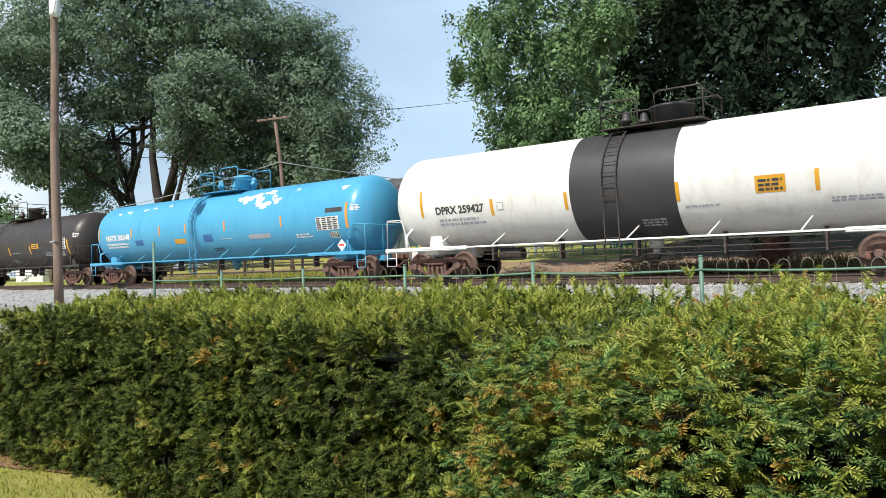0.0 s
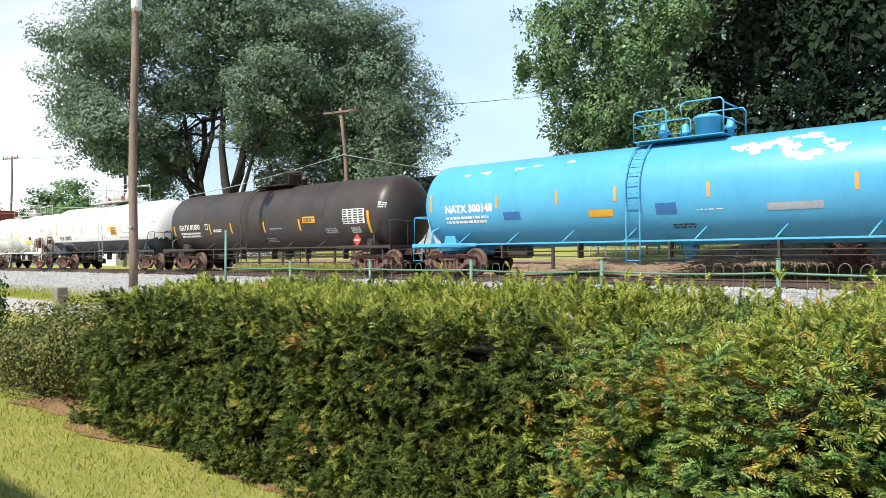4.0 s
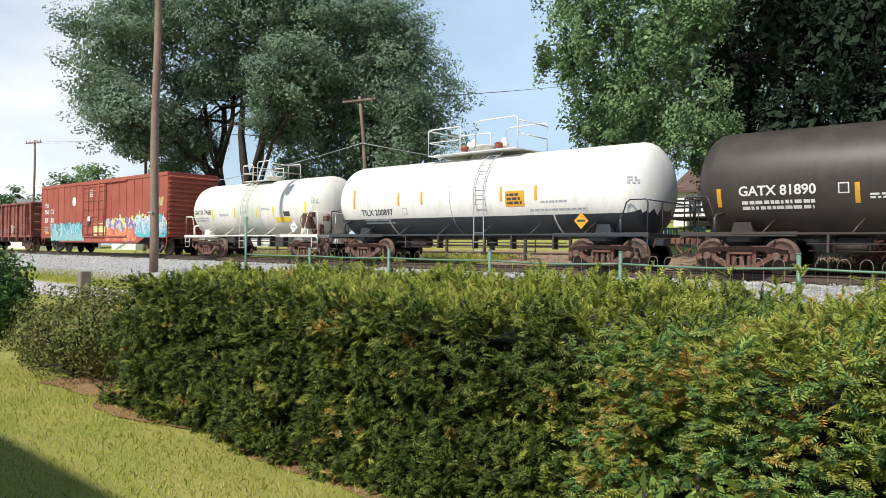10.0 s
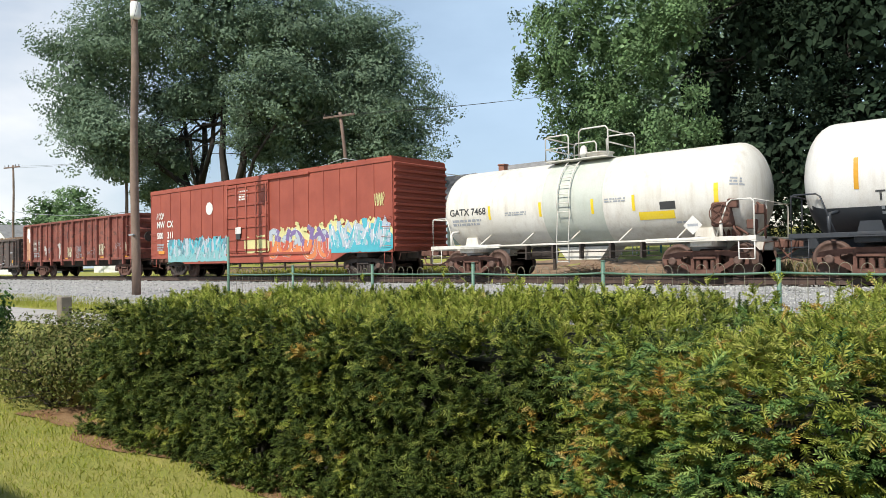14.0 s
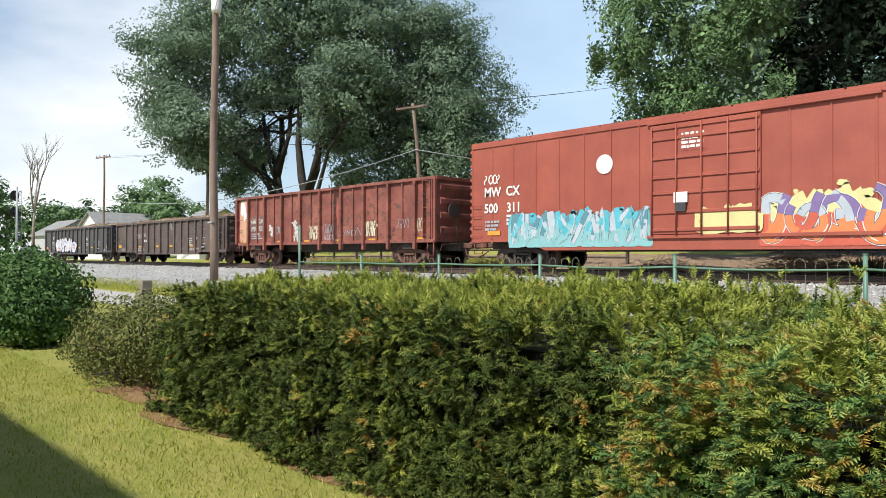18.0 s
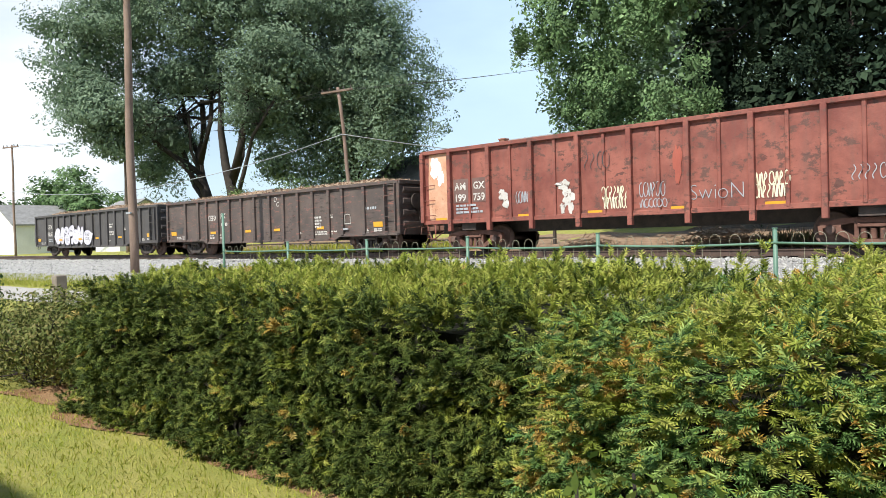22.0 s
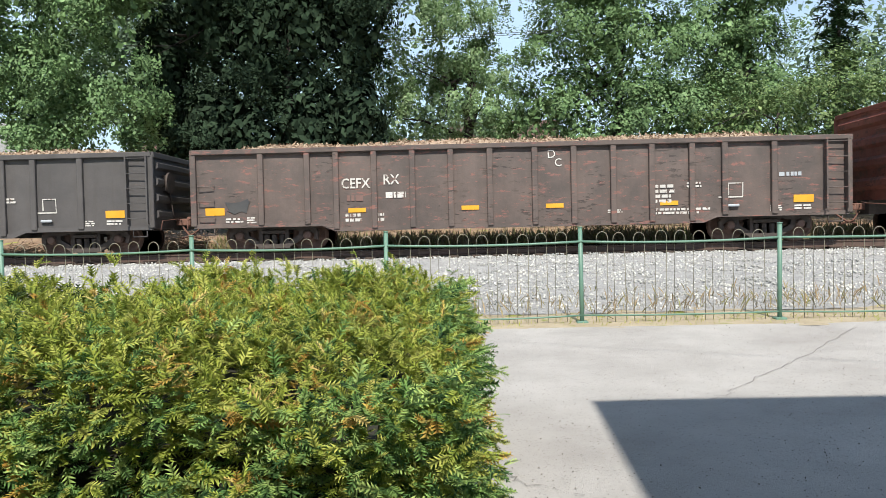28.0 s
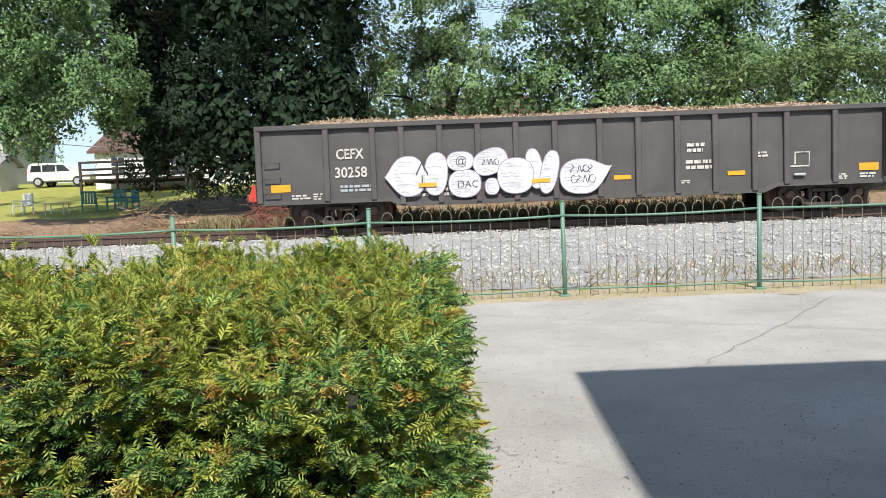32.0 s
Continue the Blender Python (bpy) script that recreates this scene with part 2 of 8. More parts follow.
M['tagwhite'] = surface("thin_white_spray", (0.64, 0.63, 0.68), (0.5, 0.49, 0.56), 2.5, 30, 0.6, 0.05, spots=(0.4, 0.38, 0.44), spot_at=0.55, spot_scale=3.0, spot_stretch=(1.0, 1.0, 2.2))
M['mulch'] = surface("brown_mulch", (0.3, 0.155, 0.07), (0.42, 0.26, 0.13), 6, 40, 0.95, 1.0, dist=0.04)
M['green'] = surface("green_fence_paint", (0.095, 0.19, 0.145), (0.125, 0.235, 0.18), 2.0, 40, 0.5, 0.1)
M['wire'] = surface("fence_wire", (0.2, 0.2, 0.15), (0.27, 0.25, 0.19), 3.0, 40, 0.55, 0.1, metal=0.2)
M['pole'] = surface("weathered_pole", (0.18, 0.125, 0.098), (0.27, 0.195, 0.158), 1.0, 14, 0.9, 0.5, streak=0.5, streak_col=(0.09, 0.06, 0.045), dist=0.02)
# bark made darker than its own brown to carry the crown's shade
M['bark'] = surface("bark_dark_for_shade", (0.026, 0.021, 0.018), (0.048, 0.039, 0.033), 2.0, 12, 0.95, 0.8, dist=0.05)
M['twig'] = surface("grey_twigs", (0.2, 0.17, 0.14), (0.28, 0.24, 0.2), 3.0, 20, 0.9, 0.4)
# near-black colour that stands in for shade inside the hedge
M['core'] = surface("hedge_shade_core", (0.012, 0.013, 0.008), (0.025, 0.022, 0.012), 6.0, 30, 1.0, 0.8)
M['yellow'] = surface("reflective_yellow", (0.62, 0.3, 0.018), (0.68, 0.35, 0.03), 2.0, 50, 0.45, 0.05)
M['lemon'] = surface("lemon_yellow_tape", (0.8, 0.58, 0.02), (0.85, 0.64, 0.05), 2.0, 50, 0.45, 0.05)
M['orange'] = surface("reflective_orange", (0.72, 0.28, 0.04), (0.78, 0.33, 0.06), 2.0, 50, 0.45, 0.05)
M['mark_white'] = surface("white_marking", (0.74, 0.73, 0.7), (0.66, 0.65, 0.62), 3.0, 50, 0.6, 0.05)
M['mark_worn'] = surface("worn_white_marking", (0.6, 0.58, 0.55), (0.46, 0.44, 0.41), 3.0, 50, 0.65, 0.05, spots=(0.14, 0.085, 0.07), spot_at=0.55, spot_scale=7.0)
M['mark_dark'] = surface("dark_marking", (0.04, 0.04, 0.045), (0.06, 0.06, 0.06), 3.0, 50, 0.6, 0.05)
M['mark_grey'] = surface("faded_marking", (0.3, 0.33, 0.36), (0.38, 0.4, 0.43), 3.0, 50, 0.6, 0.05)
M['primer'] = surface("bare_white_primer", (0.8, 0.82, 0.82), (0.72, 0.76, 0.78), 5.0, 50, 0.6, 0.1)
M['deepblue'] = surface("dark_blue_patch", (0.03, 0.12, 0.3), (0.04, 0.15, 0.36), 4.0, 50, 0.5, 0.05)
M['peach'] = surface("faded_orange_paint", (0.5, 0.25, 0.15), (0.58, 0.36, 0.24), 2.0, 30, 0.6, 0.1, spots=(0.3, 0.13, 0.08), spot_at=0.58)
M['oldpatch'] = surface("dull_repaint", (0.13, 0.075, 0.065), (0.17, 0.1, 0.085), 3.0, 30, 0.7, 0.1)
M['palegreen'] = surface("faded_grey_green_paint", (0.5, 0.54, 0.48), (0.58, 0.6, 0.54), 0.8, 25, 0.5, 0.06, streak=0.3, streak_col=(0.3, 0.28, 0.2))
M['violet'] = surface("violet_grey_line", (0.2, 0.18, 0.26), (0.26, 0.24, 0.32), 3.0, 40, 0.6, 0.05)
M['tank_dark'] = surface("black_belt_paint", (0.03, 0.036, 0.045), (0.045, 0.05, 0.06), 0.8, 25, 0.45, 0.08, streak=0.2, streak_col=(0.09, 0.08, 0.07))
M['red'] = surface("signal_red", (0.6, 0.03, 0.02), (0.65, 0.05, 0.03), 3.0, 40, 0.5, 0.05)
M['scrap'] = surface("load_of_chips", (0.36, 0.25, 0.17), (0.52, 0.39, 0.29), 5.0, 30, 0.95, 1.0, spots=(0.12, 0.07, 0.05), spot_at=0.57, dist=0.05)
M['siding'] = surface("white_siding", (0.72, 0.72, 0.7), (0.78, 0.78, 0.76), 1.0, 30, 0.6, 0.1)
# white siding greyed so the tall house looks dim, as in shade
M['dimmed_siding'] = surface("dimmed_siding", (0.42, 0.44, 0.42), (0.5, 0.52, 0.5), 1.0, 30, 0.7, 0.1)
M['grey_siding'] = surface("grey_siding", (0.4, 0.41, 0.42), (0.47, 0.48, 0.48), 1.0, 30, 0.7, 0.1)
M['roof'] = surface("grey_shingle_roof", (0.2, 0.2, 0.2), (0.28, 0.28, 0.28), 2.0, 30, 0.9, 0.5)
M['roofdark'] = surface("dark_shingle_roof", (0.09, 0.09, 0.1), (0.13, 0.13, 0.14), 2.0, 30, 0.9, 0.5)
M['bluegrey'] = surface("blue_grey_siding", (0.28, 0.34, 0.42), (0.33, 0.39, 0.46), 1.0, 30, 0.7, 0.1)
M['roofred'] = surface("brown_shingle_roof", (0.1, 0.06, 0.05), (0.14, 0.085, 0.07), 2.0, 30, 0.9, 0.5)
M['deck'] = surface("dark_deck_wood", (0.045, 0.035, 0.03), (0.07, 0.055, 0.045), 3.0, 30, 0.8, 0.3)
M['teal'] = surface("teal_plastic", (0.07, 0.25, 0.27), (0.09, 0.3, 0.32), 3.0, 40, 0.5, 0.05)
M['plastic'] = surface("white_plastic", (0.74, 0.74, 0.73), (0.8, 0.8, 0.79), 3.0, 40, 0.4, 0.03)
M['tyre'] = surface("tyre_rubber", (0.02, 0.02, 0.02), (0.03, 0.03, 0.03), 5.0, 50, 0.9, 0.2)
M['carpaint'] = surface("white_car_paint", (0.75, 0.76, 0.77), (0.79, 0.8, 0.8), 1.0, 40, 0.25, 0.01)
M['glass'] = surface("dark_window_glass", (0.02, 0.025, 0.03), (0.03, 0.035, 0.04), 2.0, 20, 0.08, 0.0)
M['brick'] = surface("red_brick", (0.3, 0.13, 0.09), (0.36, 0.17, 0.12), 3.0, 30, 0.9, 0.3)
M['brush'] = surface("dry_brush", (0.3, 0.19, 0.12), (0.42, 0.29, 0.19), 5.0, 40, 0.95, 0.3)
M['redbrush'] = surface("reddish_dead_twigs", (0.2, 0.07, 0.05), (0.28, 0.11, 0.08), 5.0, 40, 0.95, 0.3)
M['cable'] = surface("black_cable", (0.02, 0.02, 0.02), (0.03, 0.03, 0.03), 2.0, 20, 0.6, 0.05)
# yew and bush yew: darkest tones lowered to deepen the shade of hollows
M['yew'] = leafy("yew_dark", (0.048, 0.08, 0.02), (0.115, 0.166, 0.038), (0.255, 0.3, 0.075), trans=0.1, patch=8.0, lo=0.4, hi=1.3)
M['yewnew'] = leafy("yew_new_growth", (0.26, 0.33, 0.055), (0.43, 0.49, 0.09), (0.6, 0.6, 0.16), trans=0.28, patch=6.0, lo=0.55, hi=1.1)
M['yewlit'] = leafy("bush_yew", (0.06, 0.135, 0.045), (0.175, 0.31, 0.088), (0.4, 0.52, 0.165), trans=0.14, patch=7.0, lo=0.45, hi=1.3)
M['yewdry'] = leafy("yew_browned", (0.44, 0.24, 0.05), (0.62, 0.42, 0.1), (0.7, 0.57, 0.22), trans=0.22, patch=7.0)
M['maple'] = leafy("maple_leaves", (0.078, 0.142, 0.058), (0.125, 0.21, 0.088), (0.185, 0.28, 0.14), trans=0.1, patch=1.1, lo=0.42, hi=1.4)
M['maple2'] = leafy("light_maple_leaves", (0.12, 0.2, 0.085), (0.19, 0.29, 0.135), (0.3, 0.4, 0.24), trans=0.18, patch=1.3, lo=0.5, hi=1.25)
# greens lifted towards blue: distance haze put into the leaf colour
M['oak'] = leafy("hazy_tree_leaves", (0.132, 0.196, 0.136), (0.18, 0.258, 0.178), (0.235, 0.32, 0.23), trans=0.32, patch=0.5, lo=0.5, hi=1.25)
# near-black green: the shade under the canopy is put into the leaf colour
M['shadegreen'] = leafy("leaves_dark_for_shade", (0.018, 0.034, 0.02), (0.026, 0.046, 0.027), (0.034, 0.056, 0.033), rough=0.95, trans=0.05, patch=1.0, lo=0.5, hi=1.3)
M['vine'] = leafy("vine_leaves", (0.07, 0.13, 0.045), (0.13, 0.2, 0.075), (0.23, 0.3, 0.14), trans=0.12, patch=1.6, lo=0.5, hi=1.25)
M['fir'] = leafy("fir_needles", (0.015, 0.04, 0.018), (0.025, 0.055, 0.022), (0.035, 0.07, 0.03), trans=0.1)
M['bush'] = leafy("shrub_leaves", (0.035, 0.09, 0.028), (0.08, 0.16, 0.045), (0.16, 0.26, 0.09), trans=0.1, patch=2.5, lo=0.5)
M['drybush'] = leafy("olive_shrub_leaves", (0.1, 0.135, 0.035), (0.165, 0.19, 0.058), (0.27, 0.245, 0.1), trans=0.12, patch=3.0, lo=0.5)
M['blade'] = leafy("grass_blades", (0.25, 0.31, 0.036), (0.38, 0.41, 0.065), (0.54, 0.48, 0.15), trans=0.25)
M['weed'] = leafy("dry_weeds", (0.3, 0.22, 0.13), (0.36, 0.28, 0.18), (0.24, 0.25, 0.1), trans=0.2)
M['broad'] = leafy("broad_leaves", (0.13, 0.22, 0.04), (0.2, 0.3, 0.06), (0.3, 0.36, 0.1))
M['stone'] = leafy("ballast_stones", (0.3, 0.3, 0.3), (0.45, 0.445, 0.44), (0.6, 0.595, 0.59), rough=0.95, trans=0.0)
M['chips'] = leafy("loose_chips", (0.16, 0.1, 0.07), (0.33, 0.235, 0.17), (0.52, 0.42, 0.33), rough=0.95, trans=0.0)
for i, c in enumerate([(0.07, 0.38, 0.46), (0.2, 0.42, 0.44), (0.4, 0.45, 0.5), (0.19, 0.13, 0.3), (0.5, 0.1, 0.06), (0.6, 0.56, 0.26), (0.035, 0.06, 0.09), (0.75, 0.76, 0.76), (0.62, 0.2, 0.07), (0.05, 0.16, 0.4), (0.09, 0.22, 0.27)]):
    M['spray%d' % i] = surface("spray_paint_%d" % i, c, tuple(min(1, v * 1.12 + 0.01) for v in c), 3.0, 40, 0.55, 0.08, spots=tuple(v * 0.75 for v in c), spot_at=0.63)

# ---- mesh helpers ----
def box(bm, x0, x1, y0, y1, z0, z1, bevel=0.0, mi=0):
    vs = [bm.verts.new((x, y, z)) for x in (x0, x1) for y in (y0, y1) for z in (z0, z1)]
    fs = [bm.faces.new([vs[i] for i in q]) for q in ((0, 1, 3, 2), (4, 6, 7, 5), (0, 4, 5, 1), (2, 3, 7, 6), (0, 2, 6, 4), (1, 5, 7, 3))]
    for f in fs:
        f.material_index = mi
    if bevel:
        es = list({e for f in fs for e in f.edges})
        bmesh.ops.bevel(bm, geom=es, offset=bevel, segments=1, affect='EDGES')


def rod(bm, p0, p1, r, seg=8, r1=None, caps=True):
    p0, p1 = Vector(p0), Vector(p1)
    d = (p1 - p0)
    if d.length < 1e-6:
        return
    q = d.to_track_quat('Z', 'Y').to_matrix()
    r1 = r if r1 is None else r1
    rings = []
    for p, rr in ((p0, r), (p1, r1)):
        rings.append([bm.verts.new(p + q @ Vector((rr * math.cos(a), rr * math.sin(a), 0))) for a in [2 * math.pi * i / seg for i in range(seg)]])
    for i in range(seg):
        f = bm.faces.new((rings[0][i], rings[0][(i + 1) % seg], rings[1][(i + 1) % seg], rings[1][i]))
        f.smooth = True
    if caps:
        bm.faces.new(rings[0][::-1])
        bm.faces.new(rings[1])


def tube(bm, pts, r, seg=6, radii=None):
    """A bent pipe through the points."""
    pts = [Vector(p) for p in pts]
    rings = []
    for i, p in enumerate(pts):
        d = (pts[min(i + 1, len(pts) - 1)] - pts[max(i - 1, 0)])
        q = d.to_track_quat('Z', 'Y').to_matrix()
        rr = radii[i] if radii else r
        rings.append([bm.verts.new(p + q @ Vector((rr * math.cos(a), rr * math.sin(a), 0))) for a in [2 * math.pi * k / seg for k in range(seg)]])
    for a, b in zip(rings, rings[1:]):
        # match the rings by nearest start
        k = min(range(seg), key=lambda s: (a[0].co - b[s].co).length)
        b[:] = b[k:] + b[:k]
        for i in range(seg):
            f = bm.faces.new((a[i], a[(i + 1) % seg], b[(i + 1) % seg], b[i]))
            f.smooth = True
    bm.faces.new(rings[0][::-1])
    bm.faces.new(rings[-1])


def prism(bm, outline, y0, y1, mi=0):
    """An outline in x, z pushed from y0 to y1."""
    a = [bm.verts.new((x, y0, z)) for x, z in outline]
    b = [bm.verts.new((x, y1, z)) for x, z in outline]
    n = len(outline)
    fs = [bm.faces.new(a), bm.faces.new(b[::-1])]
    fs += [bm.faces.new((a[i], b[i], b[(i + 1) % n], a[(i + 1) % n])) for i in range(n)]
    for f in fs:
        f.material_index = mi


def turned(bm, profile, axis='x', seg=32, smooth=True, mi=None):
    """A profile of (along, radius) turned about an axis."""
    rings = []
    for s, r in profile:
        ring = []
        for k in range(seg):
            a = 2 * math.pi * k / seg
            u, v = r * math.cos(a), r * math.sin(a)
            ring.append(bm.verts.new({'x': (s, u, v), 'y': (u, s, v), 'z': (u, v, s)}[axis]))
        rings.append(ring)
    for a, b in zip(rings, rings[1:]):
        for i in range(seg):
            f = bm.faces.new((a[i], a[(i + 1) % seg], b[(i + 1) % seg], b[i]))
            f.smooth = smooth
    bm.faces.new(rings[0][::-1])
    bm.faces.new(rings[-1])


def to_mesh(name, bm, mats):
    bmesh.ops.recalc_face_normals(bm, faces=bm.faces)
    me = bpy.data.meshes.new(name)
    bm.to_mesh(me)
    bm.free()
    for m in (mats if isinstance(mats, (list, tuple)) else [mats]):
        me.materials.append(m)
    return me


def part(name, bm, mat, parent=None, label=""):
    ob = new(name, to_mesh(name, bm, mat) if isinstance(bm, bmesh.types.BMesh) else bm)
    if parent is not None:
        ob.parent = parent
    if label:
        tagged(ob, label)
    return ob


def thing(name, at, label, category, group="", kind=""):
    ob = new(name)
    ob.location = at
    return tagged(ob, label, category, group, kind)


def big_mesh(name, verts, faces, mat):
    """A large mesh from arrays: verts (n, 3), faces (m, 3 or 4)."""
    me = bpy.data.meshes.new(name)
    k = faces.shape[1]
    me.vertices.add(len(verts))
    me.vertices.foreach_set("co", np.ascontiguousarray(verts, np.float32).ravel())
    me.loops.add(faces.size)
    me.loops.foreach_set("vertex_index", np.ascontiguousarray(faces, np.int32).ravel())
    me.polygons.add(len(faces))
    me.polygons.foreach_set("loop_start", np.arange(0, faces.size, k, dtype=np.int32))
    me.polygons.foreach_set("loop_total", np.full(len(faces), k, np.int32))
    me.update(calc_edges=True)
    me.materials.append(mat)
    return me


def frames_from(normals, rng):
    """Turns whose third axis is the given normal, with a free spin."""
    n = normals / np.maximum(np.linalg.norm(normals, axis=1, keepdims=True), 1e-9)
    r = rng.normal(size=n.shape)
    u = np.cross(n, r)
    u /= np.maximum(np.linalg.norm(u, axis=1, keepdims=True), 1e-9)
    v = np.cross(n, u)
    return np.stack([u, v, n], axis=2)


def scattered(name, tv, tf, places, turns, sizes, mat):
    """One mesh of many copies of a small template."""
    tv, tf = np.asarray(tv, float), np.asarray(tf, int)
    v = np.einsum('nij,kj->nki', turns, tv) * np.asarray(sizes)[:, None, None] + places[:, None, :]
    f = tf[None] + (np.arange(len(places)) * len(tv))[:, None, None]
    return big_mesh(name, v.reshape(-1, 3), f.reshape(-1, tf.shape[1]), mat)


LEAF_V, LEAF_F = [(-0.5, 0, 0), (0, -0.28, 0.08), (0.5, 0, 0), (0, 0.28, 0.08)], [(0, 1, 2, 3)]
STONE_V = [(0.5, 0, 0), (-0.5, 0.1, 0), (0, 0.45, 0.05), (0.05, -0.45, 0), (0, 0, 0.36), (0, 0, -0.36)]
STONE_F = [(0, 2, 4), (2, 1, 4), (1, 3, 4), (3, 0, 4), (2, 0, 5), (1, 2, 5), (3, 1, 5), (0, 3, 5)]

# ---- ground ----
RAIL_Z, TRACK_Y = 0.69, 11.0


def smooth(a, b, v):
    t = min(1.0, max(0.0, (v - a) / (b - a)))
    return t * t * (3 - 2 * t)


def ground_z(x, y):
    """Height of the land: a flat yard, the ballast bank, and a yard that rises behind the track."""
    z = -0.06 * (1 - smooth(-6, 0, y))
    z += 0.06 * smooth(1.2, 2.6, y)
    z += 0.36 * min(1.0, max(0.0, (y - 2.6) / 6.0))
    z += 0.06 * smooth(13.0, 15.0, y)
    rise = 0.02 + 0.085 * smooth(-75, -45, x)
    z += rise * min(max(0.0, y - 15.0), 36.0)
    return z


def ground_sheet():
    xs = [-2500, -900, -400, -220, -150, -110] + [-90 + 2.0 * i for i in range(66)] + [46, 60, 90, 160, 400, 1200, 2500]
    ys = [-2500, -600, -150, -60, -30, -18, -14, -12, -10, -9, -8, -7, -6, -5, -4, -3, -2, -1, 0, 0.6, 1.2, 1.6, 2, 2.6, 3.6, 5, 6.5, 7.6, 8.6, 9.6, 11, 12.4, 13, 13.6, 14.3, 15, 16, 17.5, 19, 21, 23, 25, 28, 31, 35, 39, 43, 47, 51, 56, 70, 120, 300, 900, 2500]
    verts = np.array([(x, y, ground_z(x, y)) for y in ys for x in xs])
    nx = len(xs)
    faces = np.array([(j * nx + i, j * nx + i + 1, (j + 1) * nx + i + 1, (j + 1) * nx + i) for j in range(len(ys) - 1) for i in range(nx - 1)])
    ob = new("ground", big_mesh("ground", verts, faces, M['grass_soil']))
    return tagged(ob, "patchy green lawn and rough grass over brown earth", "ground", kind="structure")


ground_sheet()


def bank_lift(x, y):
    return 0.01 + smooth(1.0, 2.8, y) * (0.04 + 0.05 * noise.noise((x * 1.7, y * 1.7, 5)))


def sheet(name, x0, x1, y0, y1, nx, ny, lift, mat, label, category, wobble=0.0, edge=0.0, seed=0, height=None):
    """A sheet laid on the land, with an uneven edge."""
    rng = np.random.default_rng(seed)
    vs = []
    for j in range(ny + 1):
        for i in range(nx + 1):
            u, v = i / nx, j / ny
            x, y = x0 + (x1 - x0) * u, y0 + (y1 - y0) * v
            if edge and (j in (0, ny)):
                y += edge * (noise.noise((x * 0.9, seed, j)) + 0.4 * noise.noise((x * 3.1, seed, j)))
            if edge and (i in (0, nx)):
                x += edge * noise.noise((y * 0.9, seed + 5, i))
            z = ground_z(x, y) + lift + wobble * noise.noise((x * 1.7, y * 1.7, seed))
            if height:
                z += height(x, y)
            vs.append((x, y, z))
    fs = [(j * (nx + 1) + i, j * (nx + 1) + i + 1, (j + 1) * (nx + 1) + i + 1, (j + 1) * (nx + 1) + i) for j in range(ny) for i in range(nx)]
    me = big_mesh(name, np.array(vs), np.array(fs), mat)
    return tagged(new(name, me), label, category, kind="structure")


sheet("pavement", 0.3, 30, -30, -0.45, 60, 60, 0.012, M['pavement'], "pale worn asphalt driveway with fine cracks", "pavement", 0.004, 0.12, 3)
sheet("road", -60, -12.5, -3.1, -1.0, 60, 4, 0.012, M['pavement'], "narrow grey asphalt lane beside the track", "road", 0.004, 0.1, 4)
sheet("ballast_bank", -150, 60, 1.0, 13.3, 220, 40, 0.0, M['ballast'], "bank of pale grey crushed stone ballast under the track", "ballast", 0.0, 0.35, 5, height=bank_lift)
sheet("earth_verge", -42, 40, 13.4, 22.0, 110, 22, 0.03, M['soil'], "bare brown earth bank beyond the track", "ground", 0.1, 0.5, 6, height=lambda x, y: 0.22 * max(0, noise.noise((x * 0.35, 7.7, 1.0)) + 0.35) * smooth(13.4, 14.3, y) * (1 - smooth(17.5, 22.0, y)))
# brown earth, darkened in its colour in place of the trees' shade
sheet("woodland_floor", -13, 60, 21.5, 31, 60, 12, 0.02, M['litter'], "leaf litter and earth under the trees, coloured dark for shade", "ground", 0.06, 0.5, 8)
sheet("dry_strip", -6, 16, -0.6, 1.3, 60, 6, 0.008, M['dry_edge'], "dry dusty strip with thin grass under the fence", "ground", 0.02, 0.14, 9)
sheet("mulch_strip", -6.6, 0.2, -7.22, -6.6, 90, 5, 0.008, M['mulch'], "strip of brown mulch and dry needles under the hedge", "ground", 0.012, 0.17, 7)


def crack(pts, w, seed):
    bm = bmesh.new()
    rng = random.Random(seed)
    rows = []
    for (x0, y0), (x1, y1) in zip(pts, pts[1:]):
        k = 10
        for i in range(k):
            t = i / k
            x, y = x0 + (x1 - x0) * t + rng.uniform(-.03, .03), y0 + (y1 - y0) * t + rng.uniform(-.03, .03)
            ww = w * rng.uniform(0.5, 1.2)
            z = ground_z(x, y) + 0.02
            rows.append((bm.verts.new((x - ww, y + ww, z)), bm.verts.new((x + ww, y - ww, z))))
    for a, b in zip(rows, rows[1:]):
        bm.faces.new((a[0], a[1], b[1], b[0]))
    ob = new("crack_and_shadow_line", to_mesh("crack_and_shadow_line", bm, M['crack']))
    return tagged(ob, "thin dark line on the asphalt for a crack and a cable shadow", "crack", kind="structure")


crack([(2.7, -3.98), (2.96, -3.66), (4.0, -2.53), (5.5, -0.7)], 0.0025, 1)
# this line paints the shadow of an overhead cable on the drive
crack([(1.1, -5.4), (1.24, -5.57), (1.57, -5.79), (1.84, -6.05), (2.5, -6.3)], 0.0035, 2)

rng = np.random.default_rng(11)


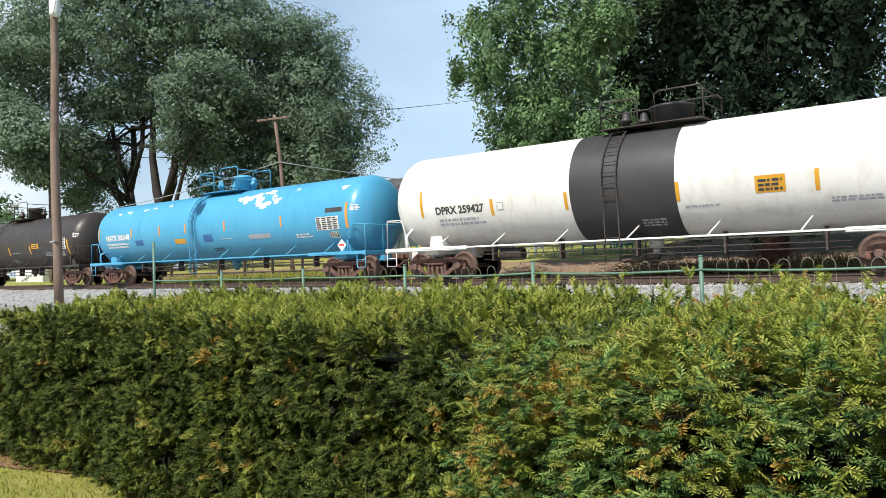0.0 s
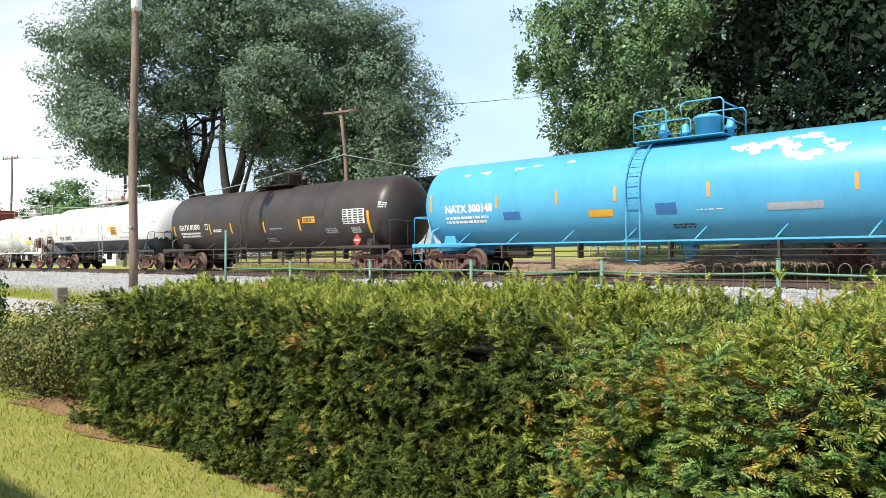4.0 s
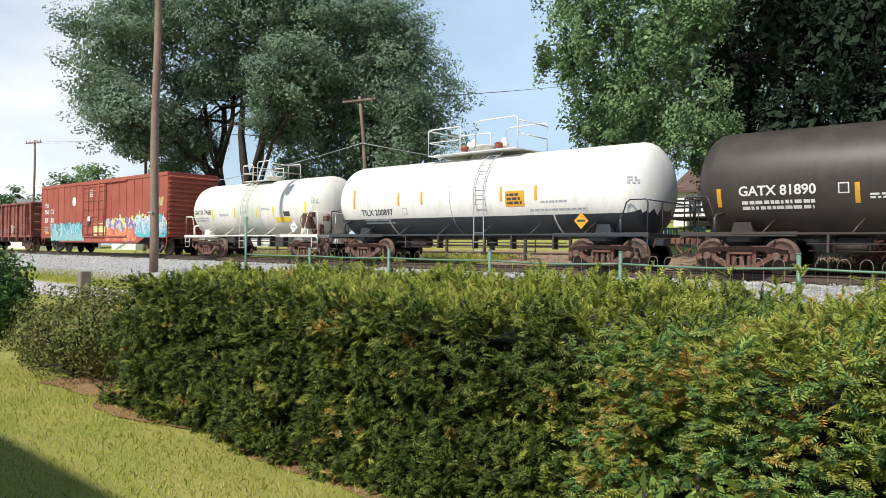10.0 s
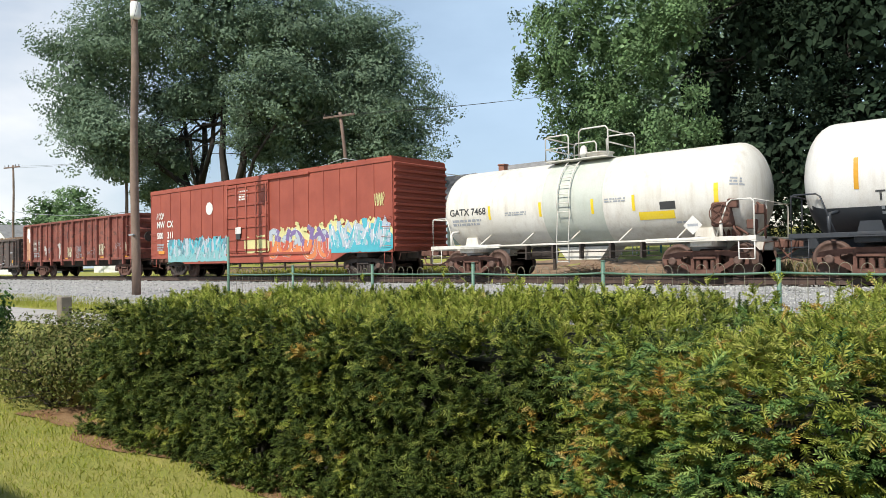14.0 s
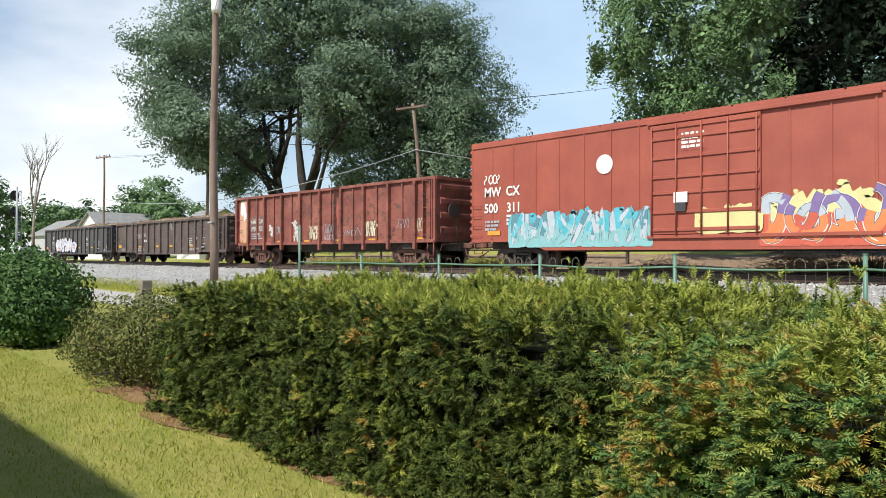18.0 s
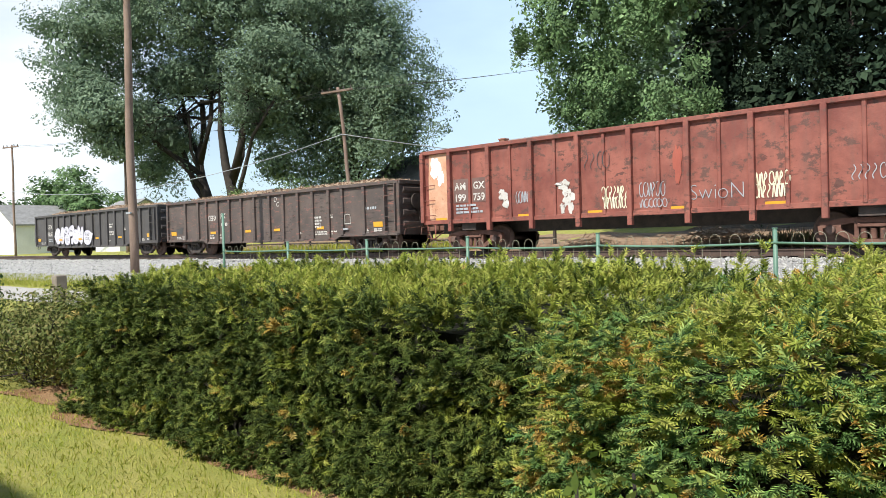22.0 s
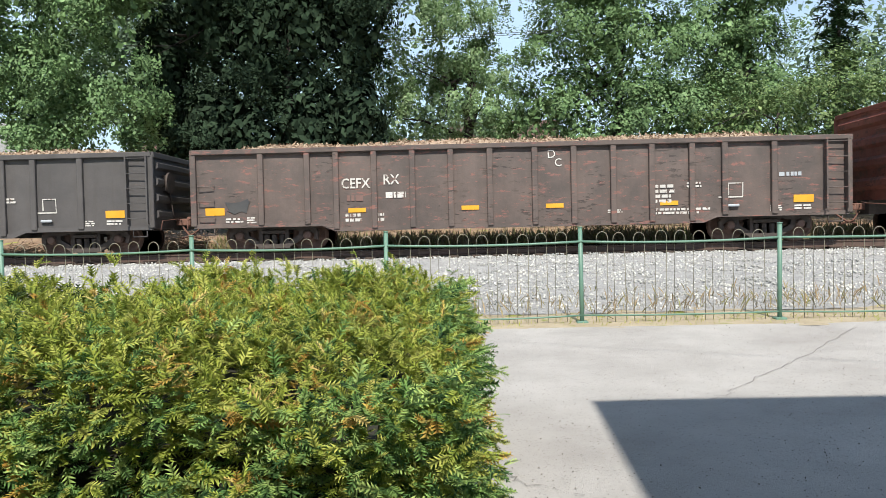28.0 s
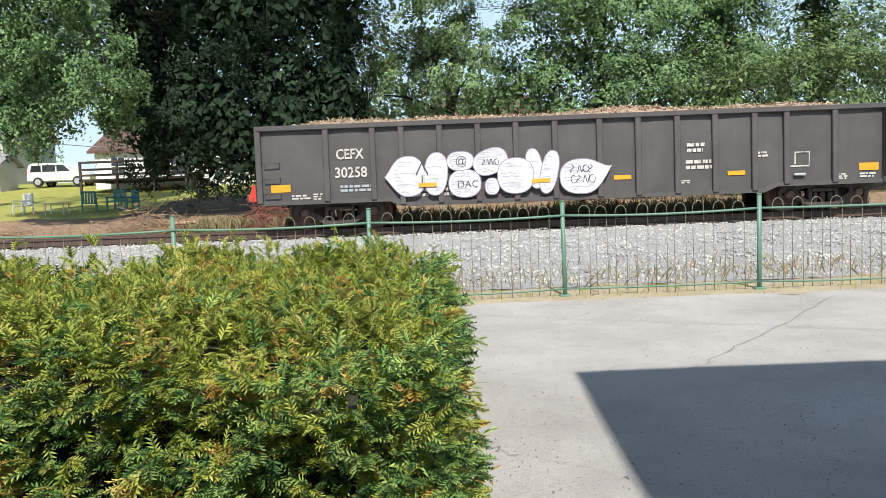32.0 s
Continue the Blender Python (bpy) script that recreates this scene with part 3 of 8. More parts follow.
def stones(name, n, x0, x1, y0, y1, size, label, bias=1.0):
    x = rng.uniform(x0, x1, n)
    y = y0 + (y1 - y0) * rng.uniform(0, 1, n) ** bias
    p = np.array([(a, b, ground_z(a, b) + bank_lift(a, b) + 0.006) for a, b in zip(x, y)])
    t = frames_from(rng.normal(size=(n, 3)), rng)
    me = scattered(name, STONE_V, STONE_F, p, t, rng.uniform(0.5, 1.3, n) * size, M['stone'])
    tagged(new(name, me), label, "stones", kind="stuff")


stones("ballast_stones", 16000, -14, 12, 1.2, 10.2, 0.066, "loose pale grey crushed stones on the bank")
stones("far_ballast_stones", 6000, -60, -14, 2.7, 10.2, 0.09, "loose pale grey crushed stones further along the bank")


# ---- track ----
def rail_mesh():
    bm = bmesh.new()
    prof = [(-0.07, 0), (0.07, 0), (0.07, 0.012), (0.012, 0.03), (0.009, 0.125), (0.036, 0.135), (0.036, 0.165), (0.026, 0.172), (-0.026, 0.172), (-0.036, 0.165), (-0.036, 0.135), (-0.009, 0.125), (-0.012, 0.03), (-0.07, 0.012)]
    a = [bm.verts.new((-150, y, z)) for y, z in prof]
    b = [bm.verts.new((60, y, z)) for y, z in prof]
    for i in range(len(prof)):
        f = bm.faces.new((a[i], b[i], b[(i + 1) % len(prof)], a[(i + 1) % len(prof)]))
        f.material_index = 1 if i == 7 else 0
    bm.faces.new(a)
    bm.faces.new(b[::-1])
    return to_mesh("rail", bm, [M['railtop'], M['shine']])


track = thing("railway_track", (0, TRACK_Y, RAIL_Z - 0.172), "rusty steel rails on dark wooden ties in grey ballast", "railway track", kind="structure")
me = rail_mesh()
for s in (-0.755, 0.755):
    r = part("rail", me, None, track)
    r.location = (0, s, 0)
bm = bmesh.new()
box(bm, -0.115, 0.115, -1.3, 1.3, -0.17, 0.0, 0.012)
tie_me = to_mesh("tie", bm, M['tie'])
for i in range(210):
    t = part("tie", tie_me, None, track)
    t.location = (-85 + 0.55 * i, 0.03 * math.sin(i * 7.1), 0.0)
    t.rotation_euler = (0, 0, 0.02 * math.sin(i * 3.3))

# ---- wire fence ----
POST = 2.44
fence = thing("wire_fence", (0, 0, 0), "low green metal fence with looped wire tops", "fence")
bm = bmesh.new()
rod(bm, (0, 0, -0.2), (0, 0, 1.19), 0.028, 10)
rod(bm, (0, 0, 1.19), (0, 0, 1.205), 0.033, 10)
box(bm, -0.07, 0.07, -0.07, 0.07, -0.15, 0.03, 0.01)
post_me = to_mesh("post", bm, M['green'])
bm = bmesh.new()
rod(bm, (0, 0, -0.2), (0, 0, 1.9), 0.03, 10)
tall_me = to_mesh("tall_post", bm, M['green'])
bm = bmesh.new()
hoop = [(-0.07, 0, 0.02), (-0.07, 0, 0.6), (-0.07, 0, 1.06)] + [(-0.07 * math.cos(a), 0, 1.06 + 0.085 * math.sin(a)) for a in [math.pi * k / 8 for k in range(1, 8)]] + [(0.07, 0, 1.06), (0.07, 0, 0.6), (0.07, 0, 0.02)]
tube(bm, hoop, 0.0042, 5)
hoop_me = to_mesh("wire_hoop", bm, M['wire'])
rng_f = random.Random(4)
for i in range(-6, 7):
    p = part("post", tall_me if i == -6 else post_me, None, fence)
    p.location = (POST * i, 0, 0)
    p.rotation_euler = (rng_f.uniform(-.01, .01), rng_f.uniform(-.012, .012), 0)
    if i < 6:
        for nm, z, rr in (("top_rail", 1.02, 0.017), ("bottom_rail", 0.1, 0.012)):
            bm = bmesh.new()
            sag = rng_f.uniform(0.008, 0.03)
            tube(bm, [(POST * i + POST * k / 8, -0.012, z + ground_z(POST * i, 0) - sag * 4 * (k / 8) * (1 - k / 8)) for k in range(9)], rr, 6)
            part(nm, bm, M['green'], fence)
        for k in range(9):
            h = part("wire_hoop", hoop_me, None, fence)
            h.location = (POST * i + 0.245 + 0.2435 * k + rng_f.uniform(-.01, .01), 0.012, rng_f.uniform(-0.025, 0.0))
            h.rotation_euler = (rng_f.uniform(-.015, .015), rng_f.uniform(-.015, .015), rng_f.uniform(-.1, .1))


# ---- poles and wires ----
def utility_pole(x, y, h, r, arm=0.0, arm_turn=0.0, label="", lamp=False, lean=(0, 0)):
    g = thing("utility_pole", (x, y, ground_z(x, y)), label, "utility pole", "utility poles")
    g.rotation_euler = (lean[0], lean[1], 0)
    bm = bmesh.new()
    n = 8
    tube(bm, [(0.03 * math.sin(i * 1.3), 0.02 * math.cos(i), -0.3 + (h + 0.3) * i / n) for i in range(n + 1)], r, 12, [r * (1 - 0.28 * i / n) for i in range(n + 1)])
    part("pole", bm, M['pole'], g)
    c, s = math.cos(arm_turn), math.sin(arm_turn)
    if arm:
        bm = bmesh.new()
        box(bm, -arm, arm, -0.06, 0.06, -0.06, 0.06, 0.01)
        bmesh.ops.rotate(bm, verts=bm.verts, matrix=Matrix.Rotation(arm_turn, 3, 'Z'))
        bmesh.ops.translate(bm, verts=bm.verts, vec=(0, -r, h - 0.25))
        part("crossarm", bm, M['pole'], g)
        for k in (-0.9, -0.45, 0.45, 0.9):
            bm = bmesh.new()
            turned(bm, [(0, 0.02), (0.05, 0.045), (0.1, 0.03), (0.16, 0.05), (0.2, 0.02)], 'z', 10)
            bmesh.ops.translate(bm, verts=bm.verts, vec=(c * arm * k, s * arm * k - r, h - 0.19))
            part("insulator", bm, M['iron'], g)
    if lamp:
        bm = bmesh.new()
        turned(bm, [(0, 0.05), (0.03, 0.17), (0.12, 0.19), (0.55, 0.19), (0.62, 0.16), (0.66, 0.04)], 'z', 16)
        bmesh.ops.translate(bm, verts=bm.verts, vec=(0.34, -0.1, lamp))
        part("transformer", bm, M['plastic'], g, "pale grey transformer can")
        bm = bmesh.new()
        box(bm, 0.06, 0.22, -0.13, -0.05, lamp + 0.1, lamp + 0.18)
        box(bm, 0.06, 0.22, -0.13, -0.05, lamp + 0.42, lamp + 0.5)
        rod(bm, (0.34, -0.1, lamp + 0.6), (0.3, -0.1, lamp + 0.95), 0.02, 6)
        part("bracket", bm, M['iron'], g)
        bm = bmesh.new()
        box(bm, -r * 1.04, r * 1.04, -r * 1.06, -r * 0.7, 2.3, 2.36)
        part("tag_plate", bm, M['mark_grey'], g)
    return g


utility_pole(-26.5, 3.6, 12.2, 0.17, label="tall weathered brown wooden utility pole with a transformer", lamp=10.45)
utility_pole(-32.8, 20.5, 9.5, 0.14, 1.0, 0.55, "old grey wooden utility pole leaning with a single crossarm", lean=(0.06, -0.065))
utility_pole(-81.0, 17.7, 11.3, 0.125, 1.25, 0.25, "old wooden utility pole with a single crossarm")
utility_pole(-58.5, 18.6, 8.0, 0.16, 0.8, 0.3, "short dark utility pole with a crossarm")


def cable(name, a, b, sag, r=0.015, label="thin black overhead cable sagging between poles", mat=None):
    bm = bmesh.new()
    a, b = Vector(a), Vector(b)
    tube(bm, [a.lerp(b, k / 14) - Vector((0, 0, sag * 4 * (k / 14) * (1 - k / 14))) for k in range(15)], r, 5)
    return tagged(new(name, to_mesh(name, bm, mat or M['cable'])), label, "cable", "overhead cables")


Z2 = ground_z(-32.8, 20.5)
PX, PY = -33.3, 19.95
for dx in (-0.85, 0.85):
    cable("overhead_cable", (PX + dx, PY - 0.1 + 0.4 * dx, Z2 + 9.3), (-81 + dx, 17.6, ground_z(-81, 17.7) + 11.1), 0.8, 0.01)
    cable("overhead_cable", (PX + dx, PY - 0.1 + 0.4 * dx, Z2 + 9.3), (8.0 + dx, 20.8, ground_z(8, 20.8) + 8.2), 0.9, 0.01)
cable("overhead_cable", (PX + 0.15, PY, Z2 + 6.6), (-20, 45.0, Z2 + 5.0), 0.5, 0.03, "pale grey bundled cable sagging to a house", M['mark_grey'])
cable("overhead_cable", (PX + 0.15, PY, Z2 + 6.6), (-81, 17.5, ground_z(-81, 17.7) + 6.6), 1.6, 0.026, "pale grey bundled cable sagging between poles", M['mark_grey'])
cable("overhead_cable", (-26.5, 3.5, 11.0), (PX, PY, Z2 + 9.0), 0.5, 0.01)
cable("overhead_cable", (-26.5, 3.5, 10.3), (14, -14, 8.0), 0.6, 0.007)


# ---- railway signal down the line ----
def railway_signal(x, y):
    z0 = ground_z(x, y)
    g = thing("railway_signal", (x, y, z0), "tall grey signal mast with two round black heads", "railway signal")
    g.rotation_euler = (0, 0, radians(-62))
    bm = bmesh.new()
    rod(bm, (0, 0, -0.3), (0, 0, 6.9), 0.1, 10, 0.08)
    part("mast", bm, M['mark_grey'], g)
    for z in (4.65, 6.1):
        bm = bmesh.new()
        turned(bm, [(-0.3, 0.1), (-0.3, 0.46), (-0.27, 0.47), (-0.26, 0.44), (-0.22, 0.15), (-0.12, 0.12)], 'y', 24)
        bmesh.ops.translate(bm, verts=bm.verts, vec=(0.0, 0.0, z))
        head = part("signal_head", bm, M['tyre'], g, "round black signal target")
        for dx, dz in ((0, 0.2), (-0.18, -0.12), (0.18, -0.12)):
            bm = bmesh.new()
            turned(bm, [(-0.52, 0.105), (-0.31, 0.11), (-0.31, 0.09), (-0.5, 0.085)], 'y', 12)
            bmesh.ops.translate(bm, verts=bm.verts, vec=(dx, 0, z + dz))
            part("lens_hood", bm, M['tyre'], head)
    bm = bmesh.new()
    for dx in (-0.2, 0.2):
        rod(bm, (dx, 0.3, 0), (dx, 0.3, 6.6), 0.02, 6)
    for k in range(20):
        rod(bm, (-0.2, 0.3, 0.3 + 0.32 * k), (0.2, 0.3, 0.3 + 0.32 * k), 0.014, 6)
    part("ladder", bm, M['mark_grey'], g)
    bm = bmesh.new()
    box(bm, -0.45, 0.45, -0.35, 0.35, -0.2, 0.25, 0.03)
    part("footing", bm, M['pavement'], g)
    bm = bmesh.new()
    box(bm, -1.5, -0.75, -0.3, 0.3, -0.1, 1.5, 0.03)
    part("relay_cabinet", bm, M['mark_grey'], g, "pale metal relay cabinet")


railway_signal(-73.0, 7.6)


# ---- the house behind, never in view: it shades the lawn and the drive ----
def plain_house():
    g = thing("house", (0, 0, 0), "pale siding house with two wings behind the yard", "house")
    bm = bmesh.new()
    box(bm, -16, 1.5, -22, -13.0, -0.3, 5.4)
    part("wall", bm, M['siding'], g)
    bm = bmesh.new()
    box(bm, 2.15, 16, -22, -8.9, -0.3, 5.5)
    for v in bm.verts:
        if v.co.x < 3 and v.co.y < -20:
            v.co.x -= 0.6
    part("wall", bm, M['siding'], g)
    bm = bmesh.new()
    prism(bm, [(-16.1, 5.41), (1.45, 5.41), (1.45, 5.44), (-16.1, 5.44)], -22, -13.0)
    part("roof", bm, M['roof'], g)
    bm = bmesh.new()
    prism(bm, [(2.16, 5.5), (16, 5.5), (15.5, 5.54), (2.4, 5.54)], -22, -8.92)
    part("roof", bm, M['roof'], g)


plain_house()


# ---- vegetation ----
def tree(name, x, y, limbs, blobs, n_leaf, leaf, mat, trunk_r, label, seed, droop=0.0, clump=0.7, per=26, group="trees", shell=0.55, z0=None, inner=0.09, boughs=0, bough_size=0.5, inner_size=1.9):
    """limbs: polylines of points from the base; blobs: ellipsoids of the crown (x, y, z, rx, ry, rz), all from the tree's foot."""
    rg = np.random.default_rng(seed)
    g = thing(name, (x, y, ground_z(x, y) if z0 is None else z0), label, "tree", group)
    for i, (pts, r0, r1) in enumerate(limbs):
        k = len(pts)
        bm = bmesh.new()
        tube(bm, pts, r0, 9, [r0 + (r1 - r0) * q / (k - 1) for q in range(k)])
        part("trunk" if i == 0 else "limb", bm, M['bark'], g)
    # twigs from the limbs' ends into the crown
    rr = random.Random(seed)
    bm = bmesh.new()
    for pts, r0, r1 in limbs:
        for _ in range(7):
            p = Vector(pts[-1]).lerp(Vector(pts[-2]), rr.uniform(0, 0.9))
            bl = min((blobs[rr.randrange(len(blobs))] for _ in range(4)), key=lambda q: (Vector(q[:3]) - p).length)
            tgt = Vector(bl[:3]) + Vector((rr.uniform(-.6, .6) * bl[3], rr.uniform(-.6, .6) * bl[4], rr.uniform(-.5, .7) * bl[5]))
            if (tgt - p).length > 4.5:
                tgt = p + (tgt - p).normalized() * 4.5
            mid = p.lerp(tgt, 0.5) + Vector((rr.uniform(-.5, .5), rr.uniform(-.5, .5), rr.uniform(0, .8)))
            tube(bm, [p, mid, tgt], 0.1, 5, [max(0.03, r1 * 0.7), max(0.025, r1 * 0.4), 0.015])
    tagged(part("twig_mass", bm, M['bark'], g), kind="stuff")
    B0 = np.array(blobs, float)
    vol = B0[:, 3] * B0[:, 4] + B0[:, 3] * B0[:, 5] + B0[:, 4] * B0[:, 5]

    def spread(nc, lo, hi):
        B = B0[rg.choice(len(B0), nc, p=vol / vol.sum())]
        d = rg.normal(size=(nc, 3))
        d /= np.linalg.norm(d, axis=1, keepdims=True)
        lump = np.array([1 + 0.22 * noise.noise(Vector(v) * 2.1 + Vector((seed, 0, 3))) for v in d])
        return B[:, :3] + d * B[:, 3:] * ((lo + (hi - lo) * rg.uniform(0, 1, nc) ** 0.6) * lump)[:, None], d
    nc = n_leaf // per
    c, d = spread(nc, shell, 1.02)
    if boughs:
        # clumps gather on boughs, with gaps between
        bc, bd = spread(boughs, 0.75, 1.0)
        k = rg.integers(0, boughs, nc)
        loose = rg.uniform(0, 1, nc) < 0.07
        c = np.where(loose[:, None], c, bc[k] + rg.normal(size=(nc, 3)) * bough_size * np.array([1, 1, 0.6]))
        d = np.where(loose[:, None], d, bd[k])
    off = rg.normal(size=(nc, per, 3))
    off /= np.maximum(1.0, np.linalg.norm(off, axis=2, keepdims=True) / 1.25)
    off *= clump * rg.uniform(0.5, 1.3, (nc, 1, 1)) * np.array([1, 1, 0.6])
    if droop:
        dz = rg.uniform(0, 1, (nc, per)) * droop * rg.uniform(0.3, 1.2, (nc, 1))
        off[:, :, :2] *= (0.45 + 0.3 * rg.uniform(0, 1, (nc, 1, 1)))
        off[:, :, 2] = off[:, :, 2] * 0.4 - dz
    p = (c[:, None] + off).reshape(-1, 3)
    lean = np.repeat(rg.normal(size=(nc, 3)) * 0.5, per, 0)
    nrm = rg.normal(size=p.shape) * 0.24 + lean * 0.9 + off.reshape(-1, 3) / clump * 0.35 + np.repeat(d, per, 0) * 0.5 + np.array([0, -0.1, 0.45])
    me = scattered(name + "_crown", LEAF_V, LEAF_F, p, frames_from(nrm, rg), rg.uniform(0.6, 1.25, len(p)) * leaf, mat)
    part("crown", me, None, g)
    # larger sprays deep inside, where single leaves cannot be told apart
    ni = int(n_leaf * inner)
    if ni:
        c, d = spread(ni, 0.15, 0.82)
        me = scattered(name + "_inner", LEAF_V, LEAF_F, c, frames_from(d + rg.normal(size=c.shape) * 0.5, rg), rg.uniform(0.6, 1.3, ni) * leaf * inner_size, mat)
        tagged(part("inner_foliage", me, None, g), kind="stuff")
    return g


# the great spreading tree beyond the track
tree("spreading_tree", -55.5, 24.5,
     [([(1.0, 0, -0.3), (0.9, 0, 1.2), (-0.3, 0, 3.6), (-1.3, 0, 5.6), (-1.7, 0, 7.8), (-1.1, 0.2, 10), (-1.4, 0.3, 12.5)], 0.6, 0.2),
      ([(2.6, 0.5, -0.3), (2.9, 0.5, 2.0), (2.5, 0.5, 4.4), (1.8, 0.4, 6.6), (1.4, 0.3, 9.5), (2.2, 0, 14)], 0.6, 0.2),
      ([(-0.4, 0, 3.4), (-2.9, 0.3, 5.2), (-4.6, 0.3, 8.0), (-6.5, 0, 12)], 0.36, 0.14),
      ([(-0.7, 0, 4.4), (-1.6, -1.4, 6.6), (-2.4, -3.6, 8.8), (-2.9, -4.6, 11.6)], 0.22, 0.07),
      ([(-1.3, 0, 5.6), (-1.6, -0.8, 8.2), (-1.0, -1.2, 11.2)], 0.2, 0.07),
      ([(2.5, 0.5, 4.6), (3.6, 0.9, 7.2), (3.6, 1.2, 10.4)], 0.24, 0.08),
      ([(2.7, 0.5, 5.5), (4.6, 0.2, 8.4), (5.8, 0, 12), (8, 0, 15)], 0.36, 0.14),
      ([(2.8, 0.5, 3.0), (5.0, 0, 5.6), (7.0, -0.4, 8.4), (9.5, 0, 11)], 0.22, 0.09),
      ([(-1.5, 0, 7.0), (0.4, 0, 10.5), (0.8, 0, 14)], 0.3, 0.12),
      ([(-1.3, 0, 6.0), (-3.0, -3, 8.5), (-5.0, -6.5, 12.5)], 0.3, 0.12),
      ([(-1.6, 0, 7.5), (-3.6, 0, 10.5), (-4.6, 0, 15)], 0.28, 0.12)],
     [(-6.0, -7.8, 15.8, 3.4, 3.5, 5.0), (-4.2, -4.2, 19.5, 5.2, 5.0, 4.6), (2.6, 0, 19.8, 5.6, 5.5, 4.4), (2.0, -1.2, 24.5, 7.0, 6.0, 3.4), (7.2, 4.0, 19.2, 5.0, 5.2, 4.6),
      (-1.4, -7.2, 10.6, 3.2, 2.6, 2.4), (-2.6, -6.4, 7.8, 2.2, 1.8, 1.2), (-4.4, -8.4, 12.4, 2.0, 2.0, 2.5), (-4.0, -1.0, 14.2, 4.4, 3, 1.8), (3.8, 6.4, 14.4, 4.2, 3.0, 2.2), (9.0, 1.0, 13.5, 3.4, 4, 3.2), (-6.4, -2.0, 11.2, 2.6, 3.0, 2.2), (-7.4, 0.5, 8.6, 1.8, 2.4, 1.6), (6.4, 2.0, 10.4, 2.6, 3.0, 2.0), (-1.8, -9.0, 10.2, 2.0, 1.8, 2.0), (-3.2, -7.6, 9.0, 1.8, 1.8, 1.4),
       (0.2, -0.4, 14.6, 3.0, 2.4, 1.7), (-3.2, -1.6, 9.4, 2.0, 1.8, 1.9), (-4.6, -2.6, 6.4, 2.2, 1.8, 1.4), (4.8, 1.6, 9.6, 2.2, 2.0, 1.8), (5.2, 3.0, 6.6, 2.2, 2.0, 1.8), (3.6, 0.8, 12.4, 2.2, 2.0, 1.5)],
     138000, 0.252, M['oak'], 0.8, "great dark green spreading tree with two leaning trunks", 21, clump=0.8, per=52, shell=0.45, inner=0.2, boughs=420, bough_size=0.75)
tree("round_tree", -47.0, 33,
     [([(0, 0, -0.3), (0, 0, 4), (0.5, 0, 8)], 0.5, 0.25), ([(0, 0, 3.5), (3, 0, 6.5), (4.5, 0, 9)], 0.25, 0.1), ([(0, 0, 3.5), (-3, 0, 6.5), (-4.5, 0, 9)], 0.25, 0.1)],
     [(-3, 0, 12, 6, 5, 5.5), (3.5, 0, 12.5, 4.8, 5, 5.6), (4.9, 0, 8.4, 3.2, 4, 3.4), (0, 0, 6.5, 7, 4.5, 4.4), (1, 0, 17, 4.5, 4.5, 3.2)],
     76000, 0.245, M['oak'], 0.5, "dense dark green round tree behind the cables", 22, clump=0.8, per=52, inner=0.16, boughs=260, bough_size=0.85)
# the drooping maple close behind the track
tree("drooping_maple", -6.0, 22.0,
     [([(0, 0, -0.3), (0, 0, 3), (-0.5, 0, 7), (-0.6, 0, 12)], 0.42, 0.25), ([(0, 0, 3.5), (2.5, 1.5, 7), (4.5, 1.5, 11)], 0.3, 0.12), ([(0, 0, 4.4), (-2, 1, 8), (-5.0, 0.5, 13.5)], 0.3, 0.12)],
     [(-9.9, -4.4, 6.0, 1.5, 1.2, 1.9), (-9.2, -4.4, 4.2, 1.3, 1.1, 1.2), (-10.6, -4.4, 8.0, 1.3, 1.2, 1.8), (-11.4, -4.4, 10.0, 1.5, 1.5, 2.0), (-9.4, -4.8, 9.0, 1.9, 1.5, 2.8), (-9.0, -4.2, 6.8, 1.6, 1.2, 1.6), (-7.0, -5.0, 8.4, 2.0, 1.5, 3.0), (-5.0, -5.0, 7.8, 1.5, 1.4, 2.8), (-8.2, -4.0, 10.8, 3.0, 1.6, 2.2), (-7.0, -5.0, 5.2, 1.4, 1.1, 1.5), (-4.8, -4.6, 5.6, 1.3, 1.1, 1.6), (-5.2, -4.6, 4.4, 1.4, 1.1, 1.0), (-7.4, -4.8, 4.0, 1.2, 1.0, 1.0), (-8.8, -4.5, 4.8, 1.2, 1.0, 1.1), (-7.0, -4.4, 3.6, 1.5, 1.0, 0.9), (-8.4, -4.0, 6.2, 1.5, 1.2, 1.4), (-5.8, -4.2, 5.4, 1.6, 1.1, 1.4), (-9.6, -4.2, 7.6, 1.5, 1.2, 1.8), (-7.8, -4.0, 8.2, 1.8, 1.3, 2.0),
      # high canopy, mostly out of view, added to shade the boughs and yard
      (-6.5, -3.4, 12.8, 4.6, 3.6, 3.8), (0.4, -4.6, 14.2, 5.2, 4.2, 3.6), (5.6, -3.4, 14.0, 4.2, 3.6, 3.6), (0, 0, 17.5, 7, 6, 4), (-12.5, -2.5, 17.2, 4.6, 4.0, 3.4), (-9.0, 0.5, 16.5, 4.5, 3.5, 3.2)],
     150000, 0.153, M['maple'], 0.5, "tall green maple with drooping leafy branches", 23, droop=1.2, clump=0.42, per=72, shell=0.5, inner=0.06, boughs=250, bough_size=0.36)
